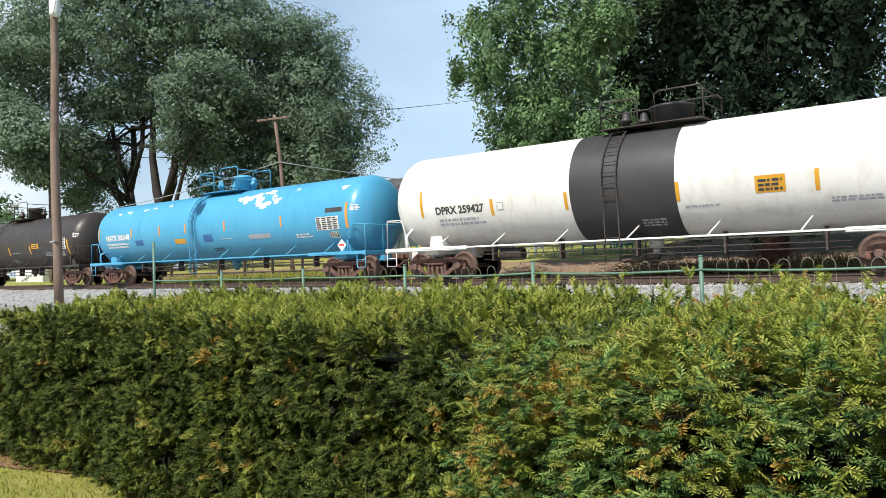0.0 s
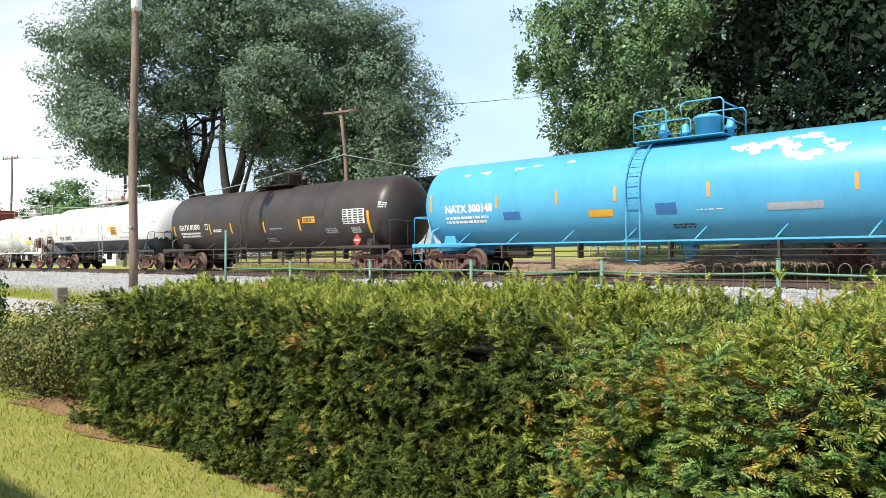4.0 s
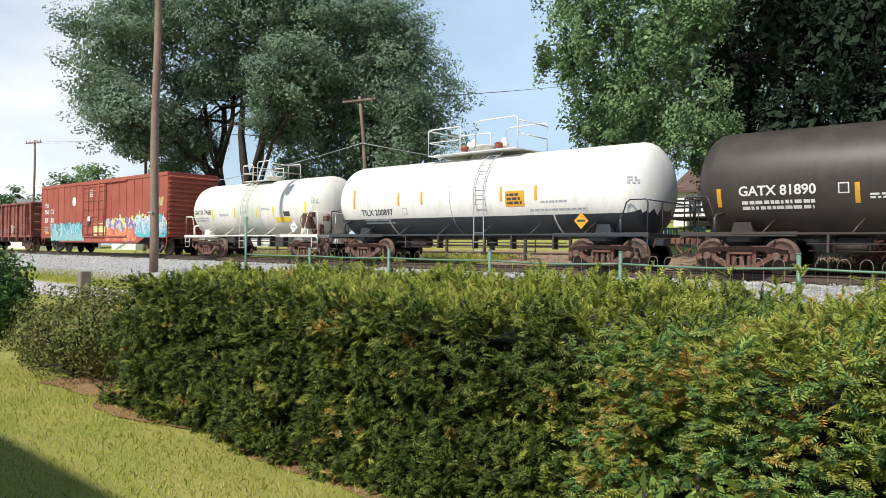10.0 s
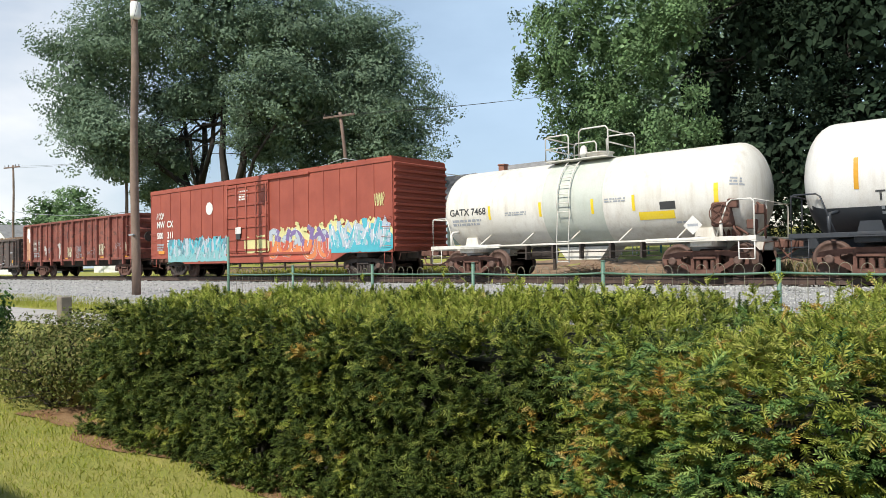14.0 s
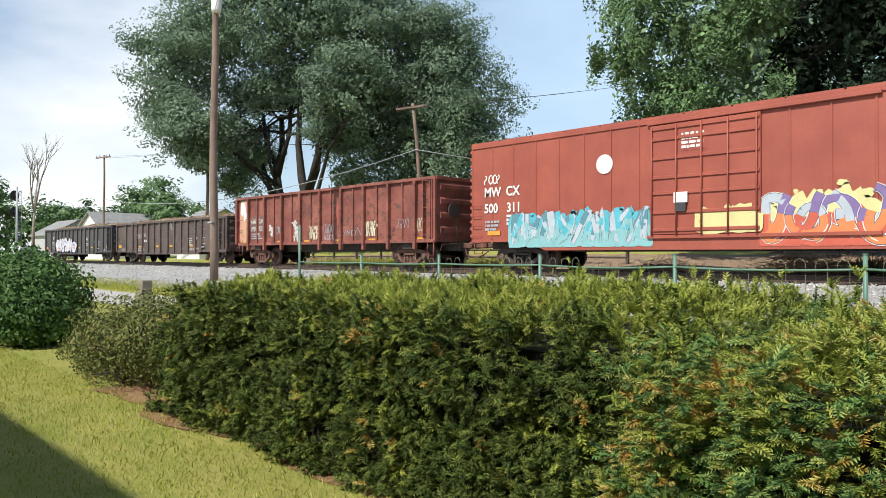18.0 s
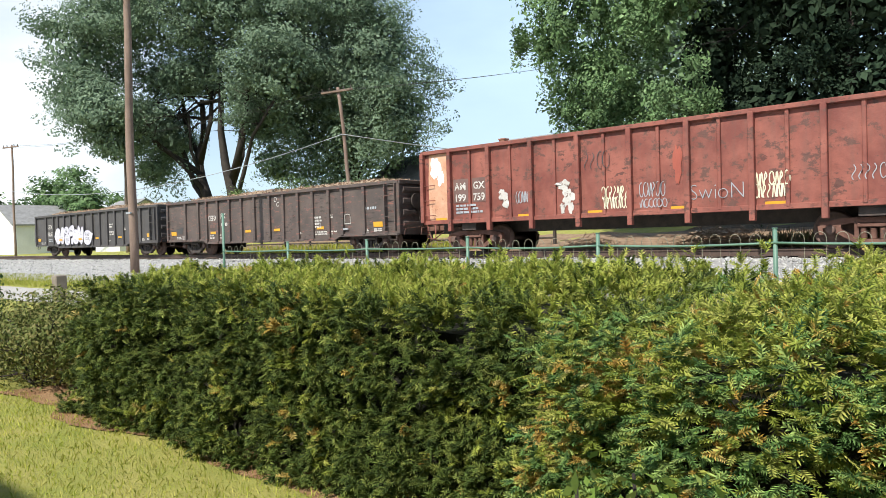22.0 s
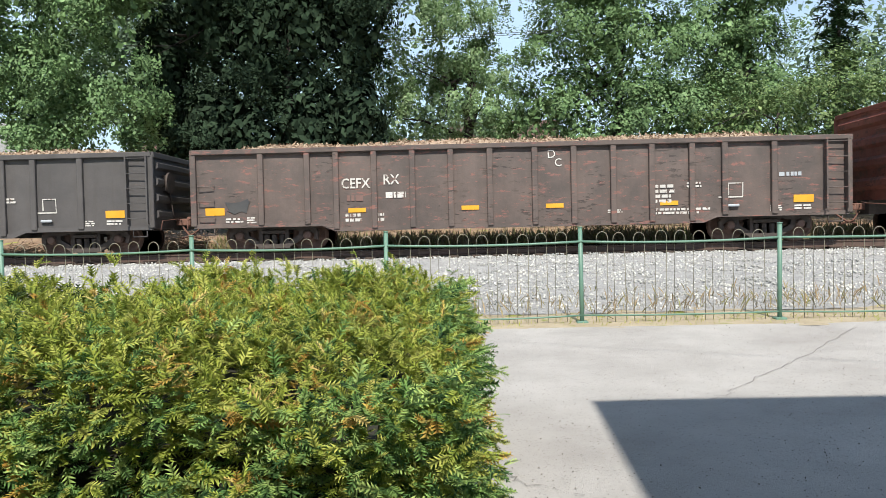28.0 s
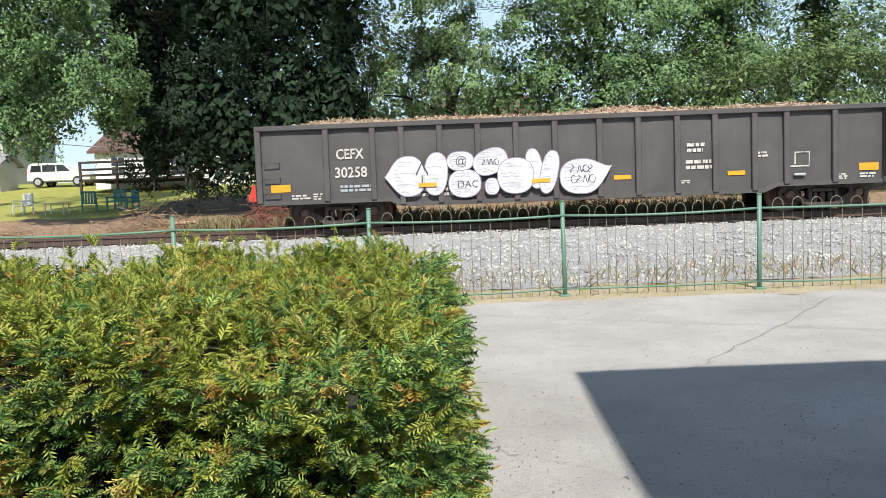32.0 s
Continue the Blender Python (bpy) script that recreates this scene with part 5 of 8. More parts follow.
blades("verge_grass", 12000, lambda rg, n: np.stack([-20 - np.abs(rg.normal(size=n)) * 11, rg.uniform(13.9, 18.5, n)], 1), 0.34, 0.03, M['blade'], "tall green weeds beyond the track", 64)
blades("track_weeds", 9000, lambda rg, n: np.stack([rg.uniform(-7, 14, n), 13.5 + 1.6 * rg.uniform(0, 1, n) ** 1.3], 1), 0.62, 0.03, M['weed'], "tangle of dry brown weeds along the far rail", 66)
blades("track_greens", 5000, lambda rg, n: np.stack([rg.uniform(-7, 14, n), 13.7 + 1.6 * rg.uniform(0, 1, n)], 1), 0.5, 0.05, M['drybush'], "low green weeds along the far rail", 67)
blades("lane_grass", 14000, lambda rg, n: np.stack([rg.uniform(-40, -13, n), rg.uniform(-0.8, 2.6, n)], 1), 0.12, 0.05, M['blade'], "short grass between the lane and the ballast", 65)

# ---- the train ----
# local to each car: x along the track, y from the track's centre (near side negative), z from the rail head
WHEELS, CARS = [], []


def arc_wrap(r, c, d=0.008):
    """Lays (u, v) on the near flank of a tank: u along, v up the flank from its widest line."""
    return lambda u, v: (u, -(r + d) * math.cos(v / r), c + (r + d) * math.sin(v / r))


def flat_wrap(y, d=0.006):
    return lambda u, v: (u, y - d, v)


def end_wrap(x, d=0.006):
    return lambda u, v: (x + d, u, v)


def decal_patch(bm, wrap, u0, u1, v0, v1, nv=4, nu=1, wob=0.0, seed=0):
    rr = random.Random(seed)
    rows = []
    for j in range(nv + 1):
        v = v0 + (v1 - v0) * j / nv
        rows.append([bm.verts.new(wrap(u0 + (u1 - u0) * i / nu + (rr.uniform(-wob, wob) if i in (0, nu) else 0), v + (rr.uniform(-wob, wob) if j in (0, nv) else 0))) for i in range(nu + 1)])
    for a, b in zip(rows, rows[1:]):
        for i in range(nu):
            bm.faces.new((a[i], a[i + 1], b[i + 1], b[i]))


def plate(name, parent, wrap, u0, u1, v0, v1, mat, label="", wob=0.0, seed=0):
    bm = bmesh.new()
    decal_patch(bm, wrap, u0, u1, v0, v1, 5, 3, wob, seed)
    return part(name, bm, mat, parent, label)


def lettering(parent, wrap, text, u, v, size, mat, name="lettering", squeeze=1.0, bold=0.012):
    cu = bpy.data.curves.new("lettering", 'FONT')
    cu.body, cu.size, cu.offset, cu.resolution_u = text, size, bold, 3
    ob = bpy.data.objects.new("lettering", cu)
    me = bpy.data.meshes.new_from_object(ob)
    bpy.data.objects.remove(ob)
    bm = bmesh.new()
    bm.from_mesh(me)
    for k in range(1, 6):
        bmesh.ops.bisect_plane(bm, geom=bm.verts[:] + bm.edges[:] + bm.faces[:], plane_co=(0, size * 0.15 * k, 0), plane_no=(0, 1, 0))
    bm.to_mesh(me)
    bm.free()
    for q in me.vertices:
        q.co = wrap(u + q.co.x * squeeze, v + q.co.y)
    me.materials.clear()
    me.materials.append(mat)
    return part(name, me, None, parent)


def bars(parent, wrap, u, v, w, h, rows, mat, seed, name="small_print"):
    """Writing too small to read: short plain bars in rows."""
    rr = random.Random(seed)
    bm = bmesh.new()
    step = h / rows
    for k in range(rows):
        x, end = u, u + w * rr.uniform(0.72, 1.0)
        z = v - k * step
        while x < end:
            bw = min(end - x, rr.uniform(0.05, 0.2))
            decal_patch(bm, wrap, x, x + bw, z - step * 0.62, z, 1)
            x += bw + rr.uniform(0.02, 0.05)
    return tagged(part(name, bm, mat, parent), kind="stuff")


def stroke(bm, wrap, pts, w):
    """A painted line of even width through the points."""
    rows = []
    for i, p in enumerate(pts):
        a, b = pts[max(0, i - 1)], pts[min(len(pts) - 1, i + 1)]
        dx, dz = b[0] - a[0], b[1] - a[1]
        k = math.hypot(dx, dz) or 1
        nx, nz = -dz / k * w / 2, dx / k * w / 2
        # each stretch lies a hair above the last, where the line crosses itself
        q = [Vector(wrap(p[0] + f * nx, p[1] + f * nz)) - Vector((0, 0.00008 * i, 0)) for f in (1, -1)]
        rows.append((bm.verts.new(q[0]), bm.verts.new(q[1])))
    for a, b in zip(rows, rows[1:]):
        bm.faces.new((a[0], a[1], b[1], b[0]))


def scribble(parent, wrap, u, v, w, h, mat, seed, width=0.03, letters=5, name="painted_tag"):
    """A sprayed tag that cannot be read: loops and zigzags."""
    rr = random.Random(seed)
    bm = bmesh.new()
    cell = w / letters
    for k in range(letters):
        x0 = u + k * cell
        pts, kind = [], rr.randrange(3)
        for i in range(13):
            t = i / 12
            if kind == 0:
                a = rr.uniform(5.0, 6.2) * t + 1.2
                pts.append((x0 + cell * (0.5 + 0.5 * math.cos(a)), v + h * (0.5 + 0.5 * math.sin(a))))
            elif kind == 1:
                pts.append((x0 + cell * 1.15 * t, v + h * (0.5 + 0.5 * math.sin(t * 9.5 + seed))))
            else:
                pts.append((x0 + cell * (0.2 + 0.3 * math.sin(t * 6)), v + h * (1 - t)))
        stroke(bm, wrap, pts, width)
    return tagged(part(name, bm, mat, parent), kind="stuff")


def blob(bm, wrap, u, v, ru, rv, seed, n=26, jag=0.3):
    rr = random.Random(seed)
    ph = [rr.uniform(0, 6.3) for _ in range(4)]
    pts = []
    for i in range(n):
        a = 2 * math.pi * i / n
        k = 1 + jag * (0.5 * math.sin(3 * a + ph[0]) + 0.35 * math.sin(5 * a + ph[1]) + 0.3 * math.sin(8 * a + ph[2]))
        pts.append((u + ru * k * math.cos(a), v + rv * k * math.sin(a)))
    c = bm.verts.new(wrap(u, v))
    ring = [bm.verts.new(wrap(*p)) for p in pts]
    for i in range(n):
        bm.faces.new((c, ring[i], ring[(i + 1) % n]))


def mural(parent, y, x0, x1, z0, z1, seed, letters, tops, lows, line, halo, cloud=None, low_band=None, angular=False, fat=1.0, rim=1.0):
    """A sprayed piece: a solid ragged ground, then interlocking letters of broad strokes, one colour above and one below."""
    rr = random.Random(seed)
    w, h = x1 - x0, z1 - z0
    d = 0.004
    for mt, hi in ((cloud, 0.95), (low_band, 0.62)):
        if mt is None:
            continue
        bm = bmesh.new()
        n = int(w / 0.3) + 2
        for i in range(n):
            cx = x0 + 0.15 + (w - 0.3) * i / (n - 1)
            top = z0 + h * hi * (0.82 + 0.3 * noise.noise((cx * 1.3, seed, hi)))
            keep = lambda u, v, k=i: flat_wrap(y, d + 0.00015 * k)(min(max(u, x0 - 0.12), x1 + 0.12), min(max(v, z0), z1 + 0.25))
            blob(bm, keep, cx, (z0 + top) / 2, 0.36, (top - z0) / 2 * 1.1, seed * 7 + i, jag=0.2)
            if mt is cloud and i % 2:
                # puffs that float above the piece
                blob(bm, keep, cx + rr.uniform(-.15, .15), top + rr.uniform(0.02, 0.16), rr.uniform(0.05, 0.15), rr.uniform(0.05, 0.12), seed * 9 + i, jag=0.25)
        tagged(part("painted_ground", bm, mt, parent), kind="stuff")
        d += 0.00015 * n + 0.0004
    base = d
    cell = w / letters
    for k in range(letters):
        cx = x0 + cell * k
        d = base + 0.005 * (k % 2)
        strokes = []
        for q in range(4):
            flip = 1 if rr.random() < 0.5 else -1
            if angular:
                n = rr.randrange(3, 5)
                knots = [(cx + cell * rr.uniform(-0.1, 1.1), z0 + h * (rr.uniform(0.62, 0.92) if (i + q) % 2 else rr.uniform(0.1, 0.4))) for i in range(n)]
                pts = []
                for (ax, az), (bx, bz) in zip(knots, knots[1:]):
                    pts += [(ax + (bx - ax) * t, az + (bz - az) * t) for t in (0.0, 0.33, 0.66)]
                pts.append(knots[-1])
            elif q == 3:
                pts = [(cx + cell * (0.1 + 0.8 * t + 0.12 * math.sin(5 * t)), z0 + h * (0.15 + 0.68 * (t if flip > 0 else 1 - t))) for t in [i / 9 for i in range(10)]]
            else:
                a0, sweep = rr.uniform(0, 6.28), rr.uniform(2.6, 4.4) * flip
                ru, rv = cell * rr.uniform(0.34, 0.6), h * rr.uniform(0.22, 0.36)
                u, v = cx + cell * rr.uniform(0.2, 0.8), z0 + h * rr.uniform(0.36, 0.56)
                pts = [(u + ru * math.cos(a0 + sweep * t), v + rv * math.sin(a0 + sweep * t)) for t in [i / 11 for i in range(12)]]
            clip = [(min(max(px, x0 + 0.06), x1 - 0.06), min(max(pz, z0 + 0.08), z1 - 0.04)) for px, pz in pts]
            strokes.append((clip, fat * rr.uniform(0.1, 0.16) * min(1.25, cell / 0.7)))
        for nm, extra, mt in (("painted_halo", 0.1 * rim, halo), ("painted_outline", 0.055 * rim, line), ("painted_letter", 0.0, None)):
            for q, (clip, wd) in enumerate(strokes):
                if mt:
                    bm = bmesh.new()
                    stroke(bm, flat_wrap(y, d), clip, wd + extra)
                    part(nm, bm, mt, parent)
                else:
                    # upper and lower halves of a stroke take their own colour
                    mid = z0 + h * (0.46 + 0.06 * math.sin(k * 2.1))
                    runs, cur = [], [clip[0]]
                    for p in clip[1:]:
                        cur.append(p)
                        if (p[1] > mid) != (cur[0][1] > mid):
                            runs.append(cur)
                            cur = [p]
                    runs.append(cur)
                    for run_ in runs:
                        if len(run_) < 2:
                            continue
                        bm = bmesh.new()
                        stroke(bm, flat_wrap(y, d), run_, wd)
                        pal = tops if run_[len(run_) // 2][1] > mid else lows
                        part(nm, bm, pal[(k + q) % len(pal)], parent)
                d += 0.0003
        bm = bmesh.new()
        pts, wd = strokes[0]
        stroke(bm, flat_wrap(y, d), [(px + wd * 0.2, pz) for px, pz in pts[2:7]], 0.022)
        part("painted_shine", bm, halo, parent)


# trucks, shared by all cars
def frame_bars(y):
    """A cast side frame: top chord, sloping struts, bottom chord, pedestals."""
    bm = bmesh.new()
    t = 0.075

    def strut(a, b, w):
        (x0, z0), (x1, z1) = a, b
        k = math.hypot(x1 - x0, z1 - z0)
        nx, nz = -(z1 - z0) / k * w / 2, (x1 - x0) / k * w / 2
        prism(bm, [(x0 + nx, z0 + nz), (x1 + nx, z1 + nz), (x1 - nx, z1 - nz), (x0 - nx, z0 - nz)], y - t, y + t)
    strut((-1.13, 0.56), (-0.5, 0.67), 0.15)
    strut((-0.52, 0.67), (0.52, 0.67), 0.13)
    strut((0.5, 0.67), (1.13, 0.56), 0.15)
    strut((-0.86, 0.5), (-0.36, 0.2), 0.13)
    strut((0.86, 0.5), (0.36, 0.2), 0.13)
    strut((-0.42, 0.17), (0.42, 0.17), 0.11)
    strut((-0.34, 0.2), (-0.34, 0.66), 0.09)
    strut((0.34, 0.2), (0.34, 0.66), 0.09)
    for s in (-1, 1):
        strut((s * 1.1, 0.34), (s * 1.13, 0.56), 0.1)
        strut((s * 0.7, 0.38), (s * 0.72, 0.56), 0.1)
    return bm


def spring_mesh(y):
    bm = bmesh.new()
    for x in (-0.2, 0.0, 0.2):
        turned(bm, [(0.22 + 0.022 * i, 0.085 if i % 2 else 0.062) for i in range(13)], 'z', 10, True)
        bmesh.ops.translate(bm, verts=[v for v in bm.verts if v.tag is False], vec=(x, y, 0))
        for v in bm.verts:
            v.tag = True
    box(bm, -0.32, 0.32, y - 0.12, y + 0.12, 0.5, 0.6, 0.02)
    return bm


def wheelset_mesh():
    bm = bmesh.new()
    R = 0.457
    for s in (-1, 1):
        turned(bm, [(s * 0.68, R + 0.028), (s * 0.70, R + 0.028), (s * 0.72, R + 0.004), (s * 0.815, R - 0.006), (s * 0.818, R - 0.065), (s * 0.79, R - 0.085), (s * 0.775, 0.2), (s * 0.83, 0.14), (s * 0.83, 0.08), (s * 0.69, 0.08), (s * 0.69, R - 0.09), (s * 0.68, R - 0.05)], 'y', 32)
    rod(bm, (0, -0.95, 0), (0, 0.95, 0), 0.075, 12)
    for s in (-1, 1):
        rod(bm, (0, s * 0.98, 0), (0, s * 1.11, 0), 0.115, 14)
        for k in range(3):
            a = 2.1 * k
            rod(bm, (0.06 * math.cos(a), s * 1.1, 0.06 * math.sin(a)), (0.06 * math.cos(a), s * 1.135, 0.06 * math.sin(a)), 0.018, 6)
    return to_mesh("wheelset", bm, M['wheel'])


bm = bmesh.new()
box(bm, -0.2, 0.2, -0.95, 0.95, 0.52, 0.78, 0.03)
BOLSTER = to_mesh("truck", bm, M['iron'])
FRAMES = {}
for key, mt in (('rust', M['rust']), ('dark', M['iron'])):
    FRAMES[key] = [(to_mesh("side_frame", frame_bars(y), mt), to_mesh("spring_nest", spring_mesh(y), mt)) for y in (-1.02, 1.02)]
WHEELSET = wheelset_mesh()
bm = bmesh.new()
turned(bm, [(-0.03, 0.06), (-0.03, 0.1), (0.02, 0.115), (0.05, 0.1)], 'y', 16)
CAPS = {'rust': to_mesh("bearing_cap", bm.copy(), M['wheel']), 'dark': to_mesh("bearing_cap", bm, M['wheel'])}


def truck(car, x, key):
    t = part("truck", BOLSTER, None, car)
    t.location = (x, 0, 0)
    for sf, sp in FRAMES[key]:
        part("side_frame", sf, None, t)
        part("spring_nest", sp, None, t)
    for dx in (-0.89, 0.89):
        for y in (-1.15, 1.13):
            cap = part("bearing_cap", CAPS[key], None, t)
            cap.location = (dx, y, 0.457)
        w = part("wheelset", WHEELSET, None, t, "rust-brown steel wheels on an axle")
        w.matrix_parent_inverse = Matrix.Translation((dx, 0, 0.457))
        WHEELS.append(w)


def coupler(car, x, s, mat, reach=0.62):
    bm = bmesh.new()
    box(bm, min(x, x + s * 0.5), max(x, x + s * 0.5), -0.09, 0.09, 0.78, 0.97, 0.02)
    box(bm, min(x + s * 0.4, x + s * reach), max(x + s * 0.4, x + s * reach), -0.2, 0.14, 0.76, 1.0, 0.04)
    rod(bm, (x + s * (reach - 0.05), -0.14, 0.74), (x + s * (reach - 0.05), -0.14, 1.02), 0.06, 8)
    tube(bm, [(x + s * 0.2, -0.12, 0.74), (x + s * 0.45, -0.3, 0.5), (x + s * 0.75, -0.25, 0.42)], 0.028, 6)
    tube(bm, [(x + s * 0.15, -0.15, 1.0), (x + s * 0.3, -0.7, 0.95), (x + s * 0.15, -1.35, 0.9), (x + s * 0.12, -1.42, 0.66)], 0.016, 5)
    part("coupler", bm, mat, car, "rusty knuckle coupler with air hose")


def car_empty(name, xc, label, category="tank car"):
    c = thing(name, (xc, TRACK_Y, RAIL_Z), label, category, "cars of the freight train")
    CARS.append((c, xc))
    return c


def tank_shell(L, r, c, seg=60, head=0.5, turn=0.0):
    prof = []
    hd = r * head
    for i in range(9):
        a = math.pi / 2 * i / 8
        prof.append((-L / 2 + hd - hd * math.cos(a), max(0.03, r * math.sin(a) ** 0.85)))
    for k in range(1, 8):
        prof.append((-L / 2 + hd + (L - 2 * hd) * k / 8, r))
    prof += [(-s, q) for s, q in prof[:9][::-1]]
    bm = bmesh.new()
    turned(bm, prof, 'x', seg)
    bmesh.ops.rotate(bm, verts=bm.verts, matrix=Matrix.Rotation(turn, 3, 'X'))
    bmesh.ops.translate(bm, verts=bm.verts, vec=(0, 0, c))
    return bm


def ring_band(L0, L1, r, c, seg=60, th=0.006):
    bm = bmesh.new()
    for rr in (r + th,):
        a = [bm.verts.new((L0, rr * math.cos(2 * math.pi * k / seg), c + rr * math.sin(2 * math.pi * k / seg))) for k in range(seg)]
        b = [bm.verts.new((L1, rr * math.cos(2 * math.pi * k / seg), c + rr * math.sin(2 * math.pi * k / seg))) for k in range(seg)]
        for k in range(seg):
            f = bm.faces.new((a[k], a[(k + 1) % seg], b[(k + 1) % seg], b[k]))
            f.smooth = True
    return bm


def tank_car(name, xc, label, L, r, c, a, mats, truck_key, ladder_x, cage, frame_mat, dark_below=None, legs=8, end_rail=True):
    """mats: shell, sill."""
    car = car_empty(name, xc, label)
    shell, trim = mats
    bm = tank_shell(L, r, c)
    if dark_below is not None:
        zs = dark_below
        for f in bm.faces:
            f.material_index = 1 if f.calc_center_median().z < zs else 0
        tank = part("tank", bm, [shell, M['tank_dark']], car)
    else:
        tank = part("tank", bm, shell, car)
    # weld rings
    for x in (-L * 0.27, L * 0.27):
        part("weld_ring", ring_band(x - 0.03, x + 0.03, r, c, 60, 0.008), shell, car)
    sill_z = 1.04
    # end sills, saddles and couplers
    for s in (-1, 1):
        bm = bmesh.new()
        x0, x1 = s * (a - 1.0), s * (L / 2 + 0.12)
        box(bm, min(x0, x1), max(x0, x1), -0.22, 0.22, 0.72, 1.05, 0.015)
        box(bm, s * a - 0.3, s * a + 0.3, -1.35, 1.35, 0.84, 1.05, 0.02)
        prism(bm, [(s * a - 0.32, 0.95), (s * a + 0.32, 0.95), (s * a + 0.22, c - r + 0.42), (s * a - 0.22, c - r + 0.42)], -1.05, 1.05)
        part("end_sill", bm, frame_mat, car)
        coupler(car, x1, s, M['rust'])
        # end platform, side sill piece and steps
        bm = bmesh.new()
        xe = s * (L / 2 + 0.12)
        xi = s * (a - 1.5)
        box(bm, min(xe, xe - s * 0.14), max(xe, xe - s * 0.14), -1.5, 1.5, sill_z - 0.1, sill_z + 0.04, 0.01)
        for y in (-1.47, 1.47):
            box(bm, min(xe, xi), max(xe, xi), y - 0.04, y + 0.04, sill_z - 0.07, sill_z + 0.05, 0.01)
        part("end_platform", bm, trim, car)
        for y in (-1.47, 1.47):
            bm = bmesh.new()
            tube(bm, [(xe - s * 0.05, y, sill_z - 0.06), (xe - s * 0.05, y, 0.5), (xe - s * 0.45, y, 0.5), (xe - s * 0.45, y, sill_z - 0.06)], 0.018, 5)
            tube(bm, [(xe - s * 0.05, y, 0.76), (xe - s * 0.45, y, 0.76)], 0.014, 5)
            part("step", bm, trim, car)
        if end_rail:
            for y in (-1.45, 1.45):
                bm = bmesh.new()
                tube(bm, [(xe - s * 0.06, y, sill_z), (xe - s * 0.06, y, sill_z + 0.92), (xe - s * 0.12, y, sill_z + 1.0), (xe - s * 0.62, y * 0.99, sill_z + 1.0), (xe - s * 0.72, y, sill_z + 0.93), (xe - s * 1.05, y, sill_z)], 0.022, 6)
                part("end_handrail", bm, trim, car)
            bm = bmesh.new()
            tube(bm, [(xe - s * 0.06, -1.45, sill_z + 0.98), (xe - s * 0.06, 1.45, sill_z + 0.98)], 0.02, 6)
            tube(bm, [(xe - s * 0.06, -0.5, sill_z + 0.98), (xe - s * 0.06, -0.5, sill_z)], 0.018, 6)
            part("end_handrail", bm, trim, car)
        bm = bmesh.new()
        tube(bm, [(xe - s * 0.9, -1.44, sill_z), (xe - s * 0.9, -1.44, sill_z + 0.42), (xe - s * 0.9, -1.36, sill_z + 0.5), (xe - s * 1.05, -1.2, c - 0.55 * r)], 0.05, 6)
        part("tank_brace", bm, trim, car)
    # long side rail with stays to the tank
    for y in (-1.5, 1.5):
        bm = bmesh.new()
        box(bm, -L / 2 + 1.2, L / 2 - 1.2, y - 0.022, y + 0.022, sill_z - 0.026, sill_z + 0.026, 0.006)
        part("side_rail", bm, trim, car)
        for k in range(legs):
            x = -L / 2 + 2.0 + (L - 4.0) * k / (legs - 1)
            bm = bmesh.new()
            sy = -1 if y < 0 else 1
            ang = -math.asin((c - 1.42) / r)
            tube(bm, [(x, y, sill_z), (x + 0.2, sy * (r + 0.01) * math.cos(ang), c + r * math.sin(ang))], 0.024, 5)
            part("stay", bm, trim, car)
    # pipes below
    bm = bmesh.new()
    tube(bm, [(-a + 1.5, -0.7, 0.8), (a - 1.5, -0.7, 0.78)], 0.022, 6)
    tube(bm, [(-a + 1.5, -0.5, 0.62), (a - 1.5, -0.5, 0.64)], 0.016, 6)
    part("brake_pipe", bm, M['iron'], car)
    for k in range(5):
        x = -a + 2.0 + (2 * a - 4.0) * k / 4
        bm = bmesh.new()
        box(bm, x - 0.03, x + 0.03, -0.74, -0.46, 0.58, c - r + 0.1)
        part("pipe_hanger", bm, M['iron'], car)
    bm = bmesh.new()
    rod(bm, (-a + 2.1, -0.35, 0.78), (-a + 2.9, -0.35, 0.78), 0.2, 14)
    part("brake_cylinder", bm, M['iron'], car)
    bm = bmesh.new()
    rod(bm, (0.3, 0, c - r - 0.26), (0.3, 0, c - r + 0.1), 0.2, 14)
    rod(bm, (0.3, 0, c - r - 0.4), (0.3, 0, c - r - 0.26), 0.1, 12)
    part("bottom_valve", bm, frame_mat, car)
    for s in (-1, 1):
        truck(car, s * a, truck_key)
    # small print on the rounded ends
    hd = 0.5 * r

    def head_wrap(u, v):
        k = min(0.999, max(0.0, (abs(u) - (L / 2 - hd)) / hd))
        q = r * math.sin(math.acos(k)) ** 0.85 + 0.012
        return (u, -q * math.cos(v / r), c + q * math.sin(v / r))
    ink = M['mark_white'] if shell in (M['blue'], M['black']) else M['mark_grey']
    bars(car, head_wrap, L / 2 - hd + 0.12, 0.34, 0.34, 0.26, 3, ink, int(L * 10), "reporting_marks")
    # ladders that follow the tank
    ladder_mat = cage
    for sy in (-1, 1):
        bm = bmesh.new()
        path = [(1.52, 0.45), (1.52, sill_z)]
        for k in range(9):
            ang = radians(-12 + 90 * k / 8)
            path.append(((r + 0.11) * math.cos(ang), c + (r + 0.11) * math.sin(ang)))
        for dx in (-0.21, 0.21):
            tube(bm, [(ladder_x + dx, sy * y, z) for y, z in path], 0.02, 5)
        for z in [0.5 + 0.3 * k for k in range(3)]:
            tube(bm, [(ladder_x - 0.21, sy * 1.52, z), (ladder_x + 0.21, sy * 1.52, z)], 0.013, 5)
        for k in range(9):
            ang = radians(-12 + 10.5 * k)
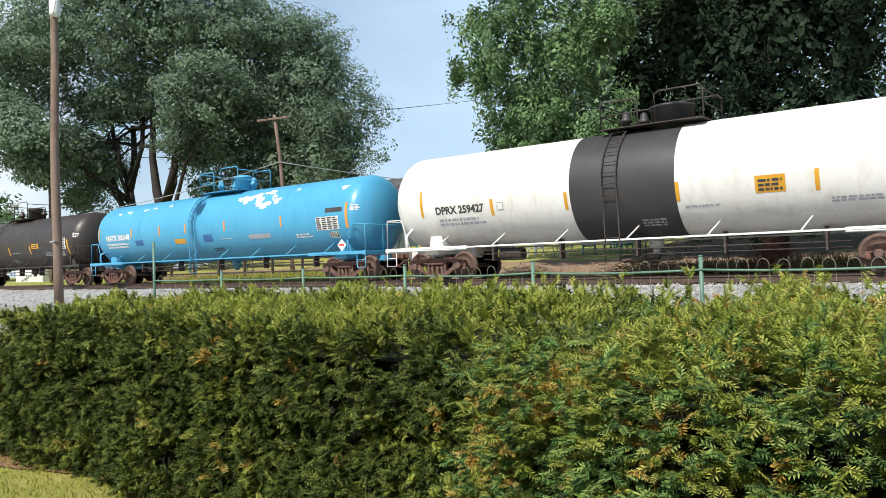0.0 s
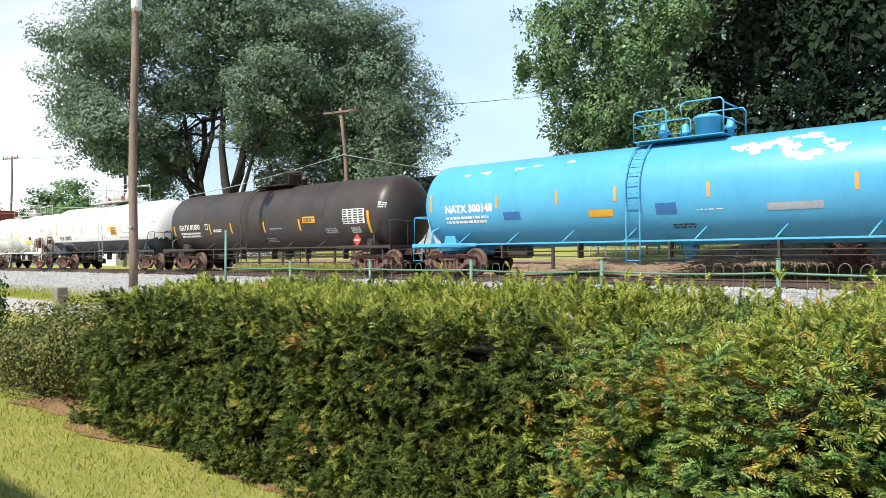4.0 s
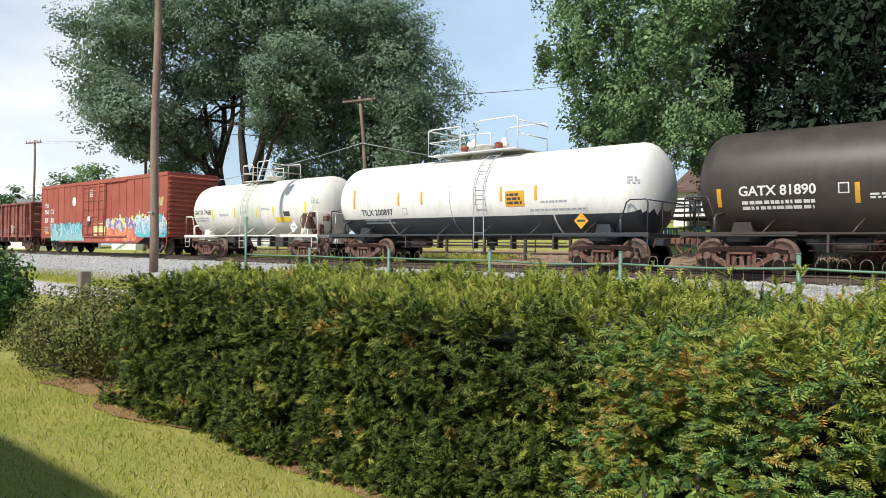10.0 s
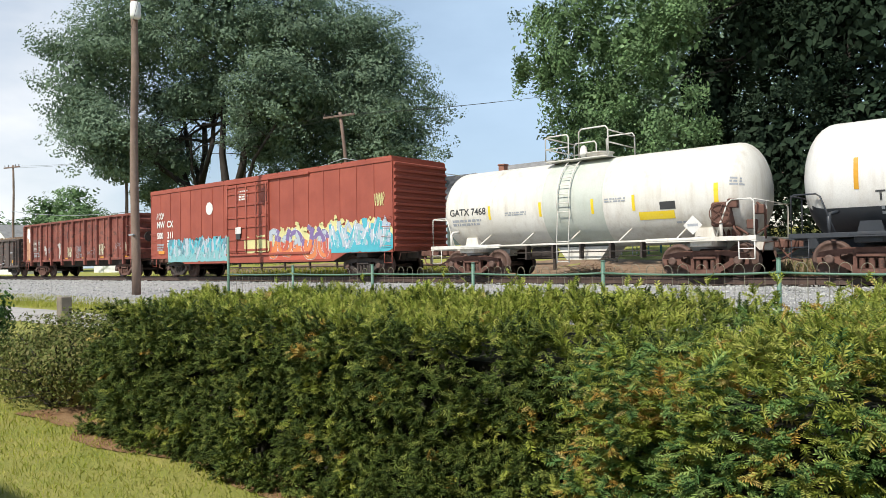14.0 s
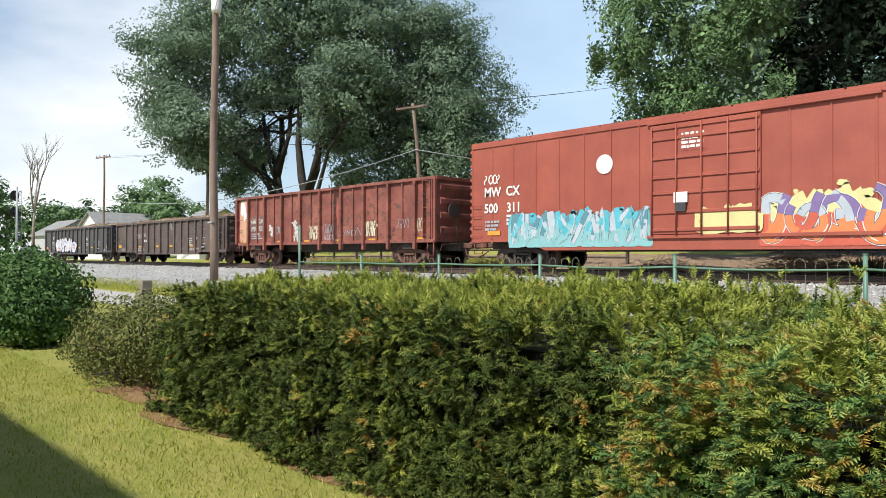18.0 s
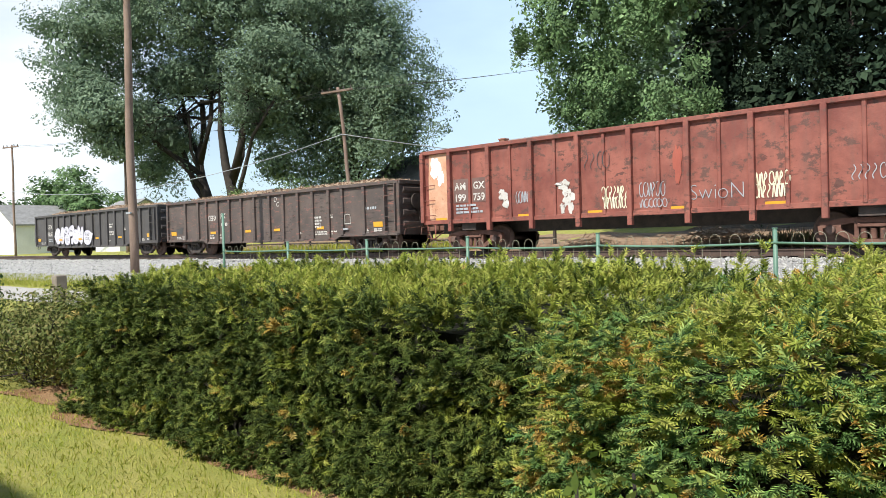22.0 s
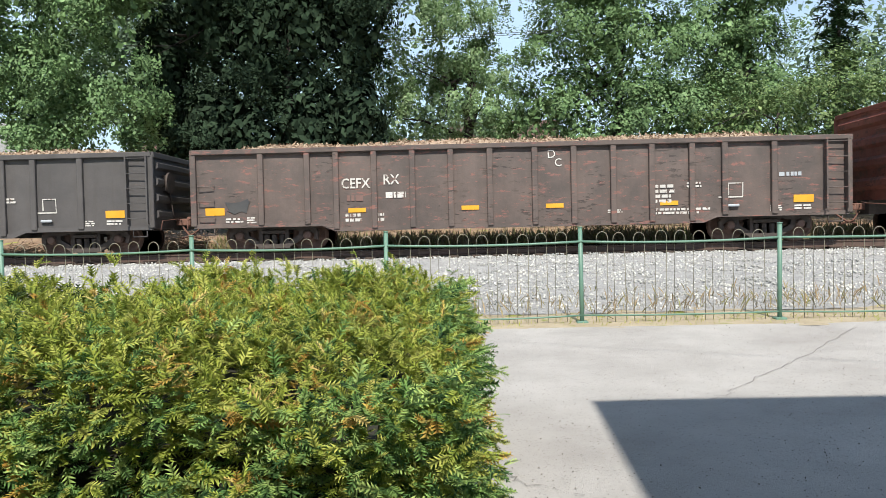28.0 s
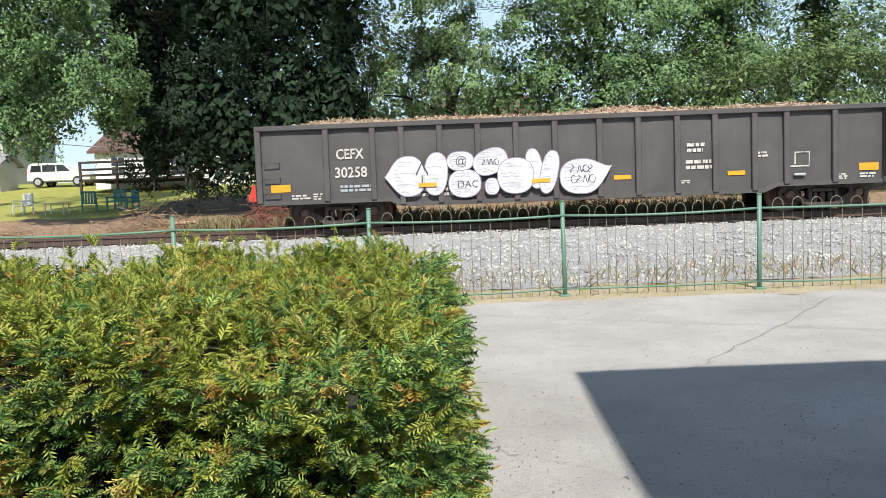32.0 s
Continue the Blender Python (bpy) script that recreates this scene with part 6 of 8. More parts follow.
            y, z = (r + 0.11) * math.cos(ang), c + (r + 0.11) * math.sin(ang)
            tube(bm, [(ladder_x - 0.21, sy * y, z), (ladder_x + 0.21, sy * y, z)], 0.013, 5)
        part("ladder", bm, cage, car)
    return car, sill_z


def top_gear(car, x0, x1, top, mat, dome_mat, tall=1.0, deck=True, dome_r=0.42, dome_h=0.55, dome_x=None, valves=((0.7, 0.2),), curved=False):
    """A platform with handrails round the manway and valves on top of a tank."""
    h = tall
    if deck:
        bm = bmesh.new()
        box(bm, x0, x1, -0.9, 0.9, top - 0.03, top, 0.006)
        part("deck", bm, mat, car)
    xa, xb, xd = x0 + (x1 - x0) * 0.38, x0 + (x1 - x0) * 0.55, x0 + (x1 - x0) * 0.6
    rails = []
    for y in (-0.88, 0.88):
        rails += [([(x0, y, top), (x0, y, top + h - 0.08), (x0 + 0.08, y, top + h), (xa - 0.06, y, top + h), (xa, y, top + h - 0.08), (xa, y, top)], 0.024),
                  ([(xb, y, top), (xb, y, top + h + 0.02), (xd, y, top + h + 0.1), (x1 - 0.08, y, top + h + 0.1), (x1, y, top + h), (x1, y, top)], 0.024),
                  ([(x0, y, top + h * 0.5), (xa, y, top + h * 0.5)], 0.018)]
    for x in (x0, x1):
        rails += [([(x, -0.88, top + h * k), (x, 0.88, top + h * k)], 0.02) for k in (0.5, 0.97)]
    for pts, rad in rails:
        bm = bmesh.new()
        tube(bm, pts, rad, 6)
        part("handrail", bm, mat, car)
    dx = (x0 + x1) / 2 if dome_x is None else dome_x
    bm = bmesh.new()
    turned(bm, [(top - 0.4, dome_r), (top + dome_h * 0.75, dome_r), (top + dome_h * 0.78, dome_r + 0.05), (top + dome_h * 0.86, dome_r + 0.05), (top + dome_h * 0.95, dome_r * 0.8), (top + dome_h, 0.05)], 'z', 24)
    bmesh.ops.translate(bm, verts=bm.verts, vec=(dx, 0, 0))
    part("manway", bm, dome_mat, car)
    for vx, vy in valves:
        bm = bmesh.new()
        turned(bm, [(top - 0.3, 0.1), (top + 0.22, 0.1), (top + 0.24, 0.17), (top + 0.32, 0.17), (top + 0.36, 0.12), (top + 0.5, 0.1), (top + 0.56, 0.04)], 'z', 12)
        bmesh.ops.translate(bm, verts=bm.verts, vec=(dx + vx, vy, 0))
        part("valve", bm, dome_mat, car)


def reflectors(car, wrap, spots, mat, w=0.1, h=0.45):
    for u, v in spots:
        plate("reflector", car, wrap, u - w / 2, u + w / 2, v - h / 2, v + h / 2, mat)


def info_panel(car, wrap, u0, u1, v0, v1, seed, dark=M['mark_dark'], light=M['mark_white']):
    """A dark panel of small data cells."""
    plate("data_panel", car, wrap, u0, u1, v0, v1, light)
    rr = random.Random(seed)
    bm = bmesh.new()
    w2 = lambda u, v: wrap(u, v)
    nx, nv = 4, 6
    for i in range(nx):
        for j in range(nv):
            a = u0 + 0.03 + (u1 - u0 - 0.03) * i / nx
            b = v0 + 0.03 + (v1 - v0 - 0.03) * j / nv
            q = bm.verts
            x0, x1, y0, y1 = a, a + (u1 - u0) / nx * rr.uniform(0.6, 0.85), b, b + (v1 - v0) / nv * 0.6
            pts = [wrap(x0, y0), wrap(x1, y0), wrap(x1, y1), wrap(x0, y1)]
            bm.faces.new([bm.verts.new((p[0], p[1] - 0.004, p[2])) for p in pts])
    tagged(part("data_grid", bm, dark, car), kind="stuff")


def placard(car, wrap, u, v, s, mat, inner=None):
    bm = bmesh.new()
    bm.faces.new([bm.verts.new(wrap(u + a * s, v + b * s)) for a, b in ((-1, 0), (0, -1), (1, 0), (0, 1))])
    part("placard", bm, mat, car, "diamond hazard placard")
    if inner:
        bm = bmesh.new()
        for p in (((-.55, -.12), (.55, -.12), (.55, .14), (-.55, .14)),):
            q = [wrap(u + a * s, v + b * s) for a, b in p]
            bm.faces.new([bm.verts.new((x, y - 0.005, z)) for x, y, z in q])
        part("placard_mark", bm, inner, car)


# 1: the long white tank car with a dark belt
r, c = 1.57, 2.63
car, sz = tank_car("tank_car", -7.3, "long white tank car with a dark grey centre band", 17.0, r, c, 6.77, (M['white'], M['plastic']), 'rust', -0.38, M['iron'], M['white2'], legs=7)
part("centre_band", ring_band(-1.62, 1.4, r, c, 60, 0.008), M['band'], car, "dark grey painted band round the tank")
top_gear(car, -0.9, 2.0, c + r + 0.03, M['iron'], M['band'], 0.75, dome_r=0.6, dome_h=0.62, dome_x=0.9, valves=((-0.95, 0.3), (-1.3, -0.2)))
wr = arc_wrap(r, c)
lettering(car, wr, "DPRX 259427", -6.43, -0.51, 0.335, M['mark_dark'], squeeze=0.95, bold=0.012)
bars(car, wr, -6.35, -0.68, 2.0, 0.3, 2, M['mark_grey'], 1)
reflectors(car, wr, [(-6.97, -0.15)], M['yellow'], 0.1, 0.85)
reflectors(car, wr, [(-4.27, -0.42), (-1.76, -0.42), (1.45, -0.42), (4.74, -0.4)], M['yellow'], 0.1, 0.52)
plate("warning_sign", car, wr, 3.36, 4.05, -0.62, -0.19, M['yellow'], "yellow warning sign with dark print")
bars(car, arc_wrap(r, c, 0.014), 3.43, -0.28, 0.56, 0.33, 3, M['mark_dark'], 2)
bars(car, wr, 1.6, -0.82, 1.1, 0.08, 1, M['mark_grey'], 3)
bars(car, wr, 5.0, -0.85, 1.3, 0.18, 2, M['mark_grey'], 4)
info_panel(car, wr, 6.15, 7.2, -0.6, 0.1, 5)
bars(car, arc_wrap(r, c, 0.014), 0.35, -1.15, 0.7, 0.3, 3, M['mark_grey'], 6)
plate("stencil", car, wr, -4.1, -3.86, -0.52, -0.28, M['mark_grey'])
plate("stencil_field", car, arc_wrap(r, c, 0.012), -4.08, -3.88, -0.5, -0.3, M['white'])

# 2: the blue tank car with flaking paint
r, c = 1.49, 2.44
car, sz = tank_car("tank_car", -26.1, "long sky-blue tank car with white flaked paint patches", 18.3, r, c, 7.87, (M['blue'], M['blue']), 'rust', -0.72, M['blue'], M['blue'], legs=8)
top_gear(car, -1.0, 1.6, c + r + 0.02, M['blue'], M['blue'], 0.85, deck=True, dome_r=0.36, dome_h=0.72, dome_x=0.85, valves=((-0.75, 0.2), (-1.2, -0.25), (0.6, 0.1)))
wr = arc_wrap(r, c)
lettering(car, wr, "NATX 300148", -7.74, -0.31, 0.35, M['mark_white'], squeeze=0.96, bold=0.018)
bars(car, wr, -7.75, -0.45, 2.2, 0.3, 2, M['mark_white'], 11)
reflectors(car, wr, [(-8.38, 0.05)], M['orange'], 0.09, 0.6)
reflectors(car, wr, [(-5.53, -0.02), (-3.26, -0.02), (-1.29, -0.02), (1.41, -0.06), (4.88, -0.08)], M['orange'], 0.09, 0.42)
reflectors(car, wr, [(8.35, -0.05)], M['orange'], 0.12, 0.95)
plate("warning_sign", car, wr, -2.2, -1.4, -0.68, -0.46, M['yellow'], "yellow sign plate")
for u0, u1, v0, v1 in ((-5.3, -4.65, -0.64, -0.38), (-0.1, 0.5, -0.68, -0.36)):
    plate("repaint_patch", car, wr, u0, u1, v0, v1, M['deepblue'], "darker blue repainted patch")
plate("repaint_patch", car, wr, 2.85, 4.15, -0.7, -0.5, M['mark_grey'], "faded grey repainted patch")
plate("repaint_patch", car, wr, 7.3, 8.15, 0.1, 0.26, M['mark_dark'], "dark paint bar")
info_panel(car, wr, 6.8, 7.94, -0.54, -0.05, 12)
info_panel(car, wr, 7.35, 7.85, -0.88, -0.62, 13)
bars(car, wr, 5.6, -0.62, 0.95, 0.2, 2, M['mark_white'], 14)
bars(car, wr, 1.05, -0.58, 0.75, 0.05, 1, M['mark_white'], 15)
bars(car, wr, 0.3, -1.0, 0.8, 0.2, 2, M['mark_dark'], 16)
placard(car, lambda u, v: (u, -1.53, v), 8.15, 1.32, 0.22, M['mark_white'], M['red'])
bm = bmesh.new()
for i, (u, v, ru, rv) in enumerate([(2.55, 1.05, 0.3, 0.2), (3.05, 1.18, 0.34, 0.16), (3.35, 0.95, 0.24, 0.18), (3.72, 0.68, 0.45, 0.13), (4.46, 0.82, 0.2, 0.14), (2.1, 1.1, 0.2, 0.12), (3.77, 1.34, 0.32, 0.14), (4.2, 1.05, 0.14, 0.1), (-4.9, 1.15, 0.2, 0.06), (-4.2, 1.2, 0.16, 0.05), (-6.2, 1.1, 0.2, 0.07), (-7.0, 1.05, 0.13, 0.05), (-3.0, 1.25, 0.12, 0.07), (8.0, 1.1, 0.16, 0.1), (5.4, 1.3, 0.1, 0.06)]):
    blob(bm, arc_wrap(r, c, 0.005), u, v, ru, rv, 100 + i, jag=0.55)
tagged(part("flaked_paint", bm, M['primer'], car, "bare white patches where blue paint has flaked off"), kind="stuff")

# 3: the black-brown tank car
r, c = 1.46, 2.40
car, sz = tank_car("tank_car", -44.75, "long brown-black tank car with yellow reflectors", 16.3, r, c, 6.8, (M['black'], M['black']), 'rust', -1.05, M['iron'], M['black'], legs=7)
top_gear(car, -1.2, 1.4, c + r + 0.02, M['iron'], M['black'], 0.85, dome_r=0.42, dome_h=0.7, dome_x=0.55, valves=((-0.6, 0.2), (-1.3, -0.2), (0.65, 0.15)))
bm = bmesh.new()
blob(bm, arc_wrap(r, c, 0.004), -1.45, 1.95, 0.5, 0.14, 7, jag=0.5)
blob(bm, arc_wrap(r, c, 0.004), 0.9, 1.95, 0.7, 0.14, 8, jag=0.5)
part("rust_bloom", bm, M['rust'], car, "rusty patch below the top fittings")
wr = arc_wrap(r, c)
lettering(car, wr, "GATX 81890", -6.77, -0.38, 0.35, M['mark_white'], squeeze=0.97, bold=0.008)
bars(car, wr, -6.7, -0.52, 2.3, 0.3, 2, M['mark_white'], 21)
reflectors(car, wr, [(-7.28, -0.42), (-4.01, -0.4), (-2.23, -0.42), (0.31, -0.42), (2.81, -0.4)], M['yellow'], 0.11, 0.5)
reflectors(car, wr, [(7.0, -0.42)], M['yellow'], 0.13, 0.9)
plate("warning_sign", car, wr, 3.05, 3.85, -0.34, -0.08, M['yellow'], "yellow warning sign with dark print")
bars(car, arc_wrap(r, c, 0.014), 3.12, -0.14, 0.65, 0.18, 2, M['mark_dark'], 22)
info_panel(car, wr, 5.55, 6.8, -0.46, 0.12, 23)
info_panel(car, wr, 5.95, 6.45, -0.84, -0.6, 24)
plate("stencil", car, wr, -4.42, -4.18, -0.4, -0.14, M['mark_white'])
plate("stencil_field", car, arc_wrap(r, c, 0.012), -4.39, -4.21, -0.37, -0.17, M['black'])
bars(car, wr, -3.75, -0.42, 0.85, 0.16, 2, M['mark_white'], 25)
bars(car, wr, 0.7, -0.5, 0.9, 0.07, 1, M['mark_grey'], 26)
bars(car, wr, 0.2, -0.95, 0.75, 0.28, 3, M['mark_grey'], 27)
bars(car, wr, 4.4, -0.6, 0.9, 0.24, 3, M['mark_grey'], 28)
plate("repaint_patch", car, wr, 0.75, 2.2, -0.75, -0.1, M['band'], "darker black repainted patch")
plate("repaint_patch", car, wr, 3.9, 5.2, -0.9, -0.2, M['band'])
placard(car, lambda u, v: (u, -1.53, v), 6.5, 1.3, 0.24, M['red'], M['mark_white'])

# 4: white over black tank car
r, c = 1.47, 2.41
car, sz = tank_car("tank_car", -61.05, "white tank car with a black lower half", 13.9, r, c, 5.37, (M['white'], M['tank_dark']), 'rust', 0.9, M['mark_grey'], M['tank_dark'], dark_below=1.74, legs=6)
top_gear(car, -2.1, 2.0, c + r + 0.12, M['plastic'], M['white2'], 0.95, dome_r=0.36, dome_h=0.35, dome_x=-0.1, valves=((-0.9, 0.2), (-0.35, -0.2), (0.8, 0.1)))
for vx in (-1.0, 0.6):
    bm = bmesh.new()
    turned(bm, [(c + r + 0.3, 0.14), (c + r + 0.45, 0.16), (c + r + 0.5, 0.1)], 'z', 12)
    bmesh.ops.translate(bm, verts=bm.verts, vec=(vx, -0.1, 0))
    part("valve_cap", bm, M['boxred'], car, "dull red valve cap")
wr = arc_wrap(r, c)
lettering(car, wr, "TILX 200897", -5.19, -0.61, 0.33, M['mark_dark'], squeeze=1.0, bold=0.007)
bars(car, arc_wrap(r, c, 0.014), -5.1, -0.77, 2.0, 0.26, 2, M['mark_grey'], 31)
reflectors(car, wr, [(-5.57, 0.05)], M['yellow'], 0.1, 0.75)
reflectors(car, wr, [(-3.06, -0.02), (-1.86, -0.02), (1.78, -0.03), (3.17, -0.03)], M['yellow'], 0.1, 0.48)
plate("warning_sign", car, wr, 1.95, 2.72, -0.45, 0.06, M['yellow'], "yellow warning sign with dark print")
bars(car, arc_wrap(r, c, 0.014), 2.02, -0.02, 0.64, 0.4, 3, M['mark_dark'], 32)
bars(car, wr, 3.35, -0.3, 1.1, 0.1, 1, M['mark_grey'], 33)
bars(car, wr, 2.9, -0.56, 2.4, 0.1, 1, M['mark_grey'], 34)
plate("stencil", car, wr, -2.9, -2.66, -0.6, -0.36, M['mark_grey'])
plate("stencil_field", car, arc_wrap(r, c, 0.012), -2.88, -2.68, -0.58, -0.38, M['white'])
placard(car, lambda u, v: (u, -1.54, v), 4.9, 1.45, 0.25, M['yellow'], M['mark_dark'])
part("belt_line", ring_band(-0.5, -0.47, r, c, 60, 0.006), M['mark_grey'], car)

# 5: short white tank car
r, c = 1.38, 2.32
car, sz = tank_car("tank_car", -74.4, "short white pressure tank car with rusty trim", 10.8, r, c, 4.03, (M['white2'], M['white2']), 'rust', -0.14, M['white2'], M['white2'], legs=5)
top_gear(car, -1.1, 1.1, c + r - 0.02, M['white2'], M['white2'], 0.78, dome_r=0.4, dome_h=0.26, dome_x=0.35, valves=((-0.7, 0.2),))
rr = random.Random(77)
for k in range(14):
    bm = bmesh.new()
    px, pz = 5.0 + rr.uniform(-0.5, 0.55), 1.1 + rr.uniform(0, 0.9)
    py = -1.25 + rr.uniform(-0.1, 0.5)
    if k % 3 == 0:
        box(bm, px - 0.12, px + 0.12, py - 0.1, py + 0.1, pz - 0.12, pz + 0.12, 0.02)
        part("valve_box", bm, M['rust'], car)
    else:
        tube(bm, [(px, py, 1.02), (px + rr.uniform(-.2, .2), py, pz), (px + rr.uniform(-.35, .35), py + rr.uniform(-.2, .2), pz + rr.uniform(-.1, .3))], rr.uniform(0.02, 0.04), 6)
        part("brake_rigging", bm, M['rust'], car)
part("centre_band", ring_band(-0.95, 1.15, r, c, 60, 0.004), M['palegreen'], car, "faded grey-green band under the dome")
wr = arc_wrap(r, c)
lettering(car, wr, "GATX 7468", -4.74, -0.21, 0.32, M['mark_dark'], squeeze=0.98, bold=0.006)
bars(car, wr, -4.65, -0.35, 1.5, 0.26, 2, M['mark_grey'], 41)
reflectors(car, wr, [(-3.03, -0.18), (-1.04, -0.18), (0.8, -0.2), (2.12, -0.18)], M['lemon'], 0.09, 0.45)
reflectors(car, wr, [(4.48, -0.2)], M['lemon'], 0.12, 0.8)
plate("warning_sign", car, wr, 2.25, 3.3, -0.7, -0.46, M['lemon'], "faded yellow sign")
plate("data_plate", car, wr, 2.9, 3.35, -0.42, -0.2, M['mark_dark'])
for u, v, w, h, k in ((-2.4, -0.2, 1.0, 0.14, 2), (1.2, 0.0, 0.8, 0.14, 2), (3.3, -0.8, 0.4, 0.1, 1)):
    bars(car, wr, u, v, w, h, k, M['mark_grey'], 42 + k)
bm = bmesh.new()
prism(bm, [(-0.9, 0.95), (0.9, 0.95), (0.6, 0.55), (-0.6, 0.55)], -0.55, 0.55)
part("belly_sump", bm, M['white2'], car)
bm = bmesh.new()
box(bm, 4.35, 4.85, -1.45, -1.0, 1.35, 2.0, 0.05)
rod(bm, (4.6, -1.46, 1.7), (4.6, -1.5, 1.7), 0.05, 8)
tube(bm, [(4.6 + 0.26 * math.cos(k * math.pi / 10), -1.5, 1.7 + 0.26 * math.sin(k * math.pi / 10)) for k in range(21)], 0.016, 6)
for k in range(5):
    rod(bm, (4.6, -1.5, 1.7), (4.6 + 0.26 * math.cos(k * 1.257), -1.5, 1.7 + 0.26 * math.sin(k * 1.257)), 0.012, 5)
part("brake_wheel", bm, M['rust'], car, "rusty hand brake wheel and housing")
placard(car, lambda u, v: (u, -1.53, v), 3.9, 1.42, 0.26, M['mark_white'], M['mark_grey'])


def hull_ends(car, x, s, z0, z1, mat, n, hw=1.45):
    bm = bmesh.new()
    for k in range(n):
        z = z0 + (z1 - z0) * (k + 0.5) / n
        h = (z1 - z0) / n * 0.3
        prism(bm, [(x, z - h), (x + s * 0.09, z - h * 0.45), (x + s * 0.09, z + h * 0.45), (x, z + h)], -hw, hw)
    part("end_rib", bm, mat, car)


# 6: the red boxcar
XL, XR = -99.9, -81.8
xc = (XL + XR) / 2
H = (XR - XL) / 2
car = car_empty("boxcar", xc, "brick-red steel boxcar with bright graffiti along its flank", "boxcar")
z0, z1 = 0.98, 4.42
RED = M['boxred']
for y in (-1.46, 1.46):
    bm = bmesh.new()
    box(bm, -H, H, y - 0.02, y + 0.02, z0, z1)
    part("side_wall", bm, RED, car)
    s = -1 if y < 0 else 1
    bm = bmesh.new()
    box(bm, -H, H, min(y, y + s * 0.06), max(y, y + s * 0.06), z1 - 0.1, z1 + 0.06, 0.01)
    part("top_chord", bm, RED, car)
    bm = bmesh.new()
    prism(bm, [(-H, z0 + 0.12), (H, z0 + 0.12), (H, z0 - 0.02), (H - 2.6, z0 - 0.02), (H - 3.4, z0 - 0.32), (-H + 3.4, z0 - 0.32), (-H + 2.6, z0 - 0.02), (-H, z0 - 0.02)], y - 0.045 if s < 0 else y - 0.02, y + 0.02 if s < 0 else y + 0.045)
    part("side_sill", bm, RED, car)
    xs = [-H + 0.03 + i * 0.98 for i in range(8)] + [H - 0.03 - i * 0.98 for i in range(8)]
    for x in xs:
        bm = bmesh.new()
        w = 0.03
        box(bm, x - w, x + w, min(y, y + s * 0.045), max(y, y + s * 0.045), z0 + 0.05, z1 - 0.05, 0.008)
        part("side_post", bm, RED, car)
# door with bars
DX0, DX1 = -1.75, 1.45
bm = bmesh.new()
box(bm, DX0, DX1, -1.56, -1.48, z0 + 0.12, z1 - 0.18, 0.01)
door = part("sliding_door", bm, RED, car, "red plug door with locking bars")
for z in (z0 + 0.25, z0 + 0.75, z0 + 1.3, z0 + 1.75, z0 + 2.3, z0 + 2.85, z1 - 0.28):
    bm = bmesh.new()
    box(bm, DX0 + 0.02, DX1 - 0.02, -1.6, -1.555, z - 0.05, z + 0.05, 0.012)
    part("door_rib", bm, RED, door)
for x in (DX0 + 0.08, DX0 + 0.85, DX0 + 1.6, DX0 + 2.35, DX1 - 0.08):
    bm = bmesh.new()
    rod(bm, (x, -1.62, z0 + 0.1), (x, -1.62, z1 - 0.2), 0.025, 6)
    part("locking_bar", bm, RED, door)
for z in (z0 + 0.05, z1 - 0.1):
    bm = bmesh.new()
    box(bm, DX0 - 0.1, DX1 + 2.8, -1.58, -1.5, z - 0.05, z + 0.05, 0.01)
    part("door_track", bm, RED, car)
bm = bmesh.new()
box(bm, DX0 + 0.78, DX0 + 1.2, -1.64, -1.6, z0 + 1.0, z0 + 1.3, 0.01)
part("notice", bm, M['mark_white'], door, "small white notice")
bm = bmesh.new()
box(bm, DX0 + 0.82, DX0 + 1.16, -1.65, -1.6, z0 + 0.75, z0 + 1.0, 0.01)
part("notice", bm, M['mark_dark'], door)
fw = flat_wrap(-1.565)
plate("notice", car, fw, DX0 + 0.95, DX0 + 1.75, z1 - 0.98, z1 - 0.42, M['boxred'])
bars(car, flat_wrap(-1.575), DX0 + 1.0, z1 - 0.48, 0.7, 0.48, 4, M['mark_white'], 52)
for k in range(13):
    x0 = -H + (2 * H) * k / 13
    bm = bmesh.new()
    prism(bm, [(x0, z1 + 0.02), (x0 + 2 * H / 13 - 0.05, z1 + 0.02), (x0 + 2 * H / 13 - 0.05, z1 + 0.11), (x0, z1 + 0.11)], -1.5, 1.5)
    part("roof_panel", bm, RED, car)
for s in (-1, 1):
    bm = bmesh.new()
    box(bm, s * H - 0.03, s * H + 0.03, -1.46, 1.46, z0, z1)
    part("end_wall", bm, RED, car)
    hull_ends(car, s * (H + 0.03), s, z0 + 0.1, z1 - 0.05, RED, 13)
    bm = bmesh.new()
    box(bm, min(s * (H - 3.2), s * (H + 0.1)), max(s * (H - 3.2), s * (H + 0.1)), -0.25, 0.25, 0.72, 1.0)
    box(bm, s * (H - 1.9) - 0.3, s * (H - 1.9) + 0.3, -1.3, 1.3, 0.78, 1.0)
    part("end_sill", bm, M['iron'], car)
    coupler(car, s * (H + 0.1), s, M['rust'], 0.95)
    truck(car, s * (H - 2.05), 'dark')
    for z in [z0 + 0.2 + 0.36 * k for k in range(4)]:
        bm = bmesh.new()
        x = s * (H - 0.3)
        tube(bm, [(x - 0.22, -1.5, z), (x - 0.22, -1.58, z), (x + 0.22, -1.58, z), (x + 0.22, -1.5, z)], 0.012, 5)
        part("grab_iron", bm, RED, car)
    bm = bmesh.new()
    x = s * (H - 0.3)
    tube(bm, [(x - 0.2, -1.46, z0), (x - 0.2, -1.46, 0.55), (x + 0.2, -1.46, 0.55), (x + 0.2, -1.46, z0)], 0.02, 5)
    part("step", bm, RED, car)
bm = bmesh.new()
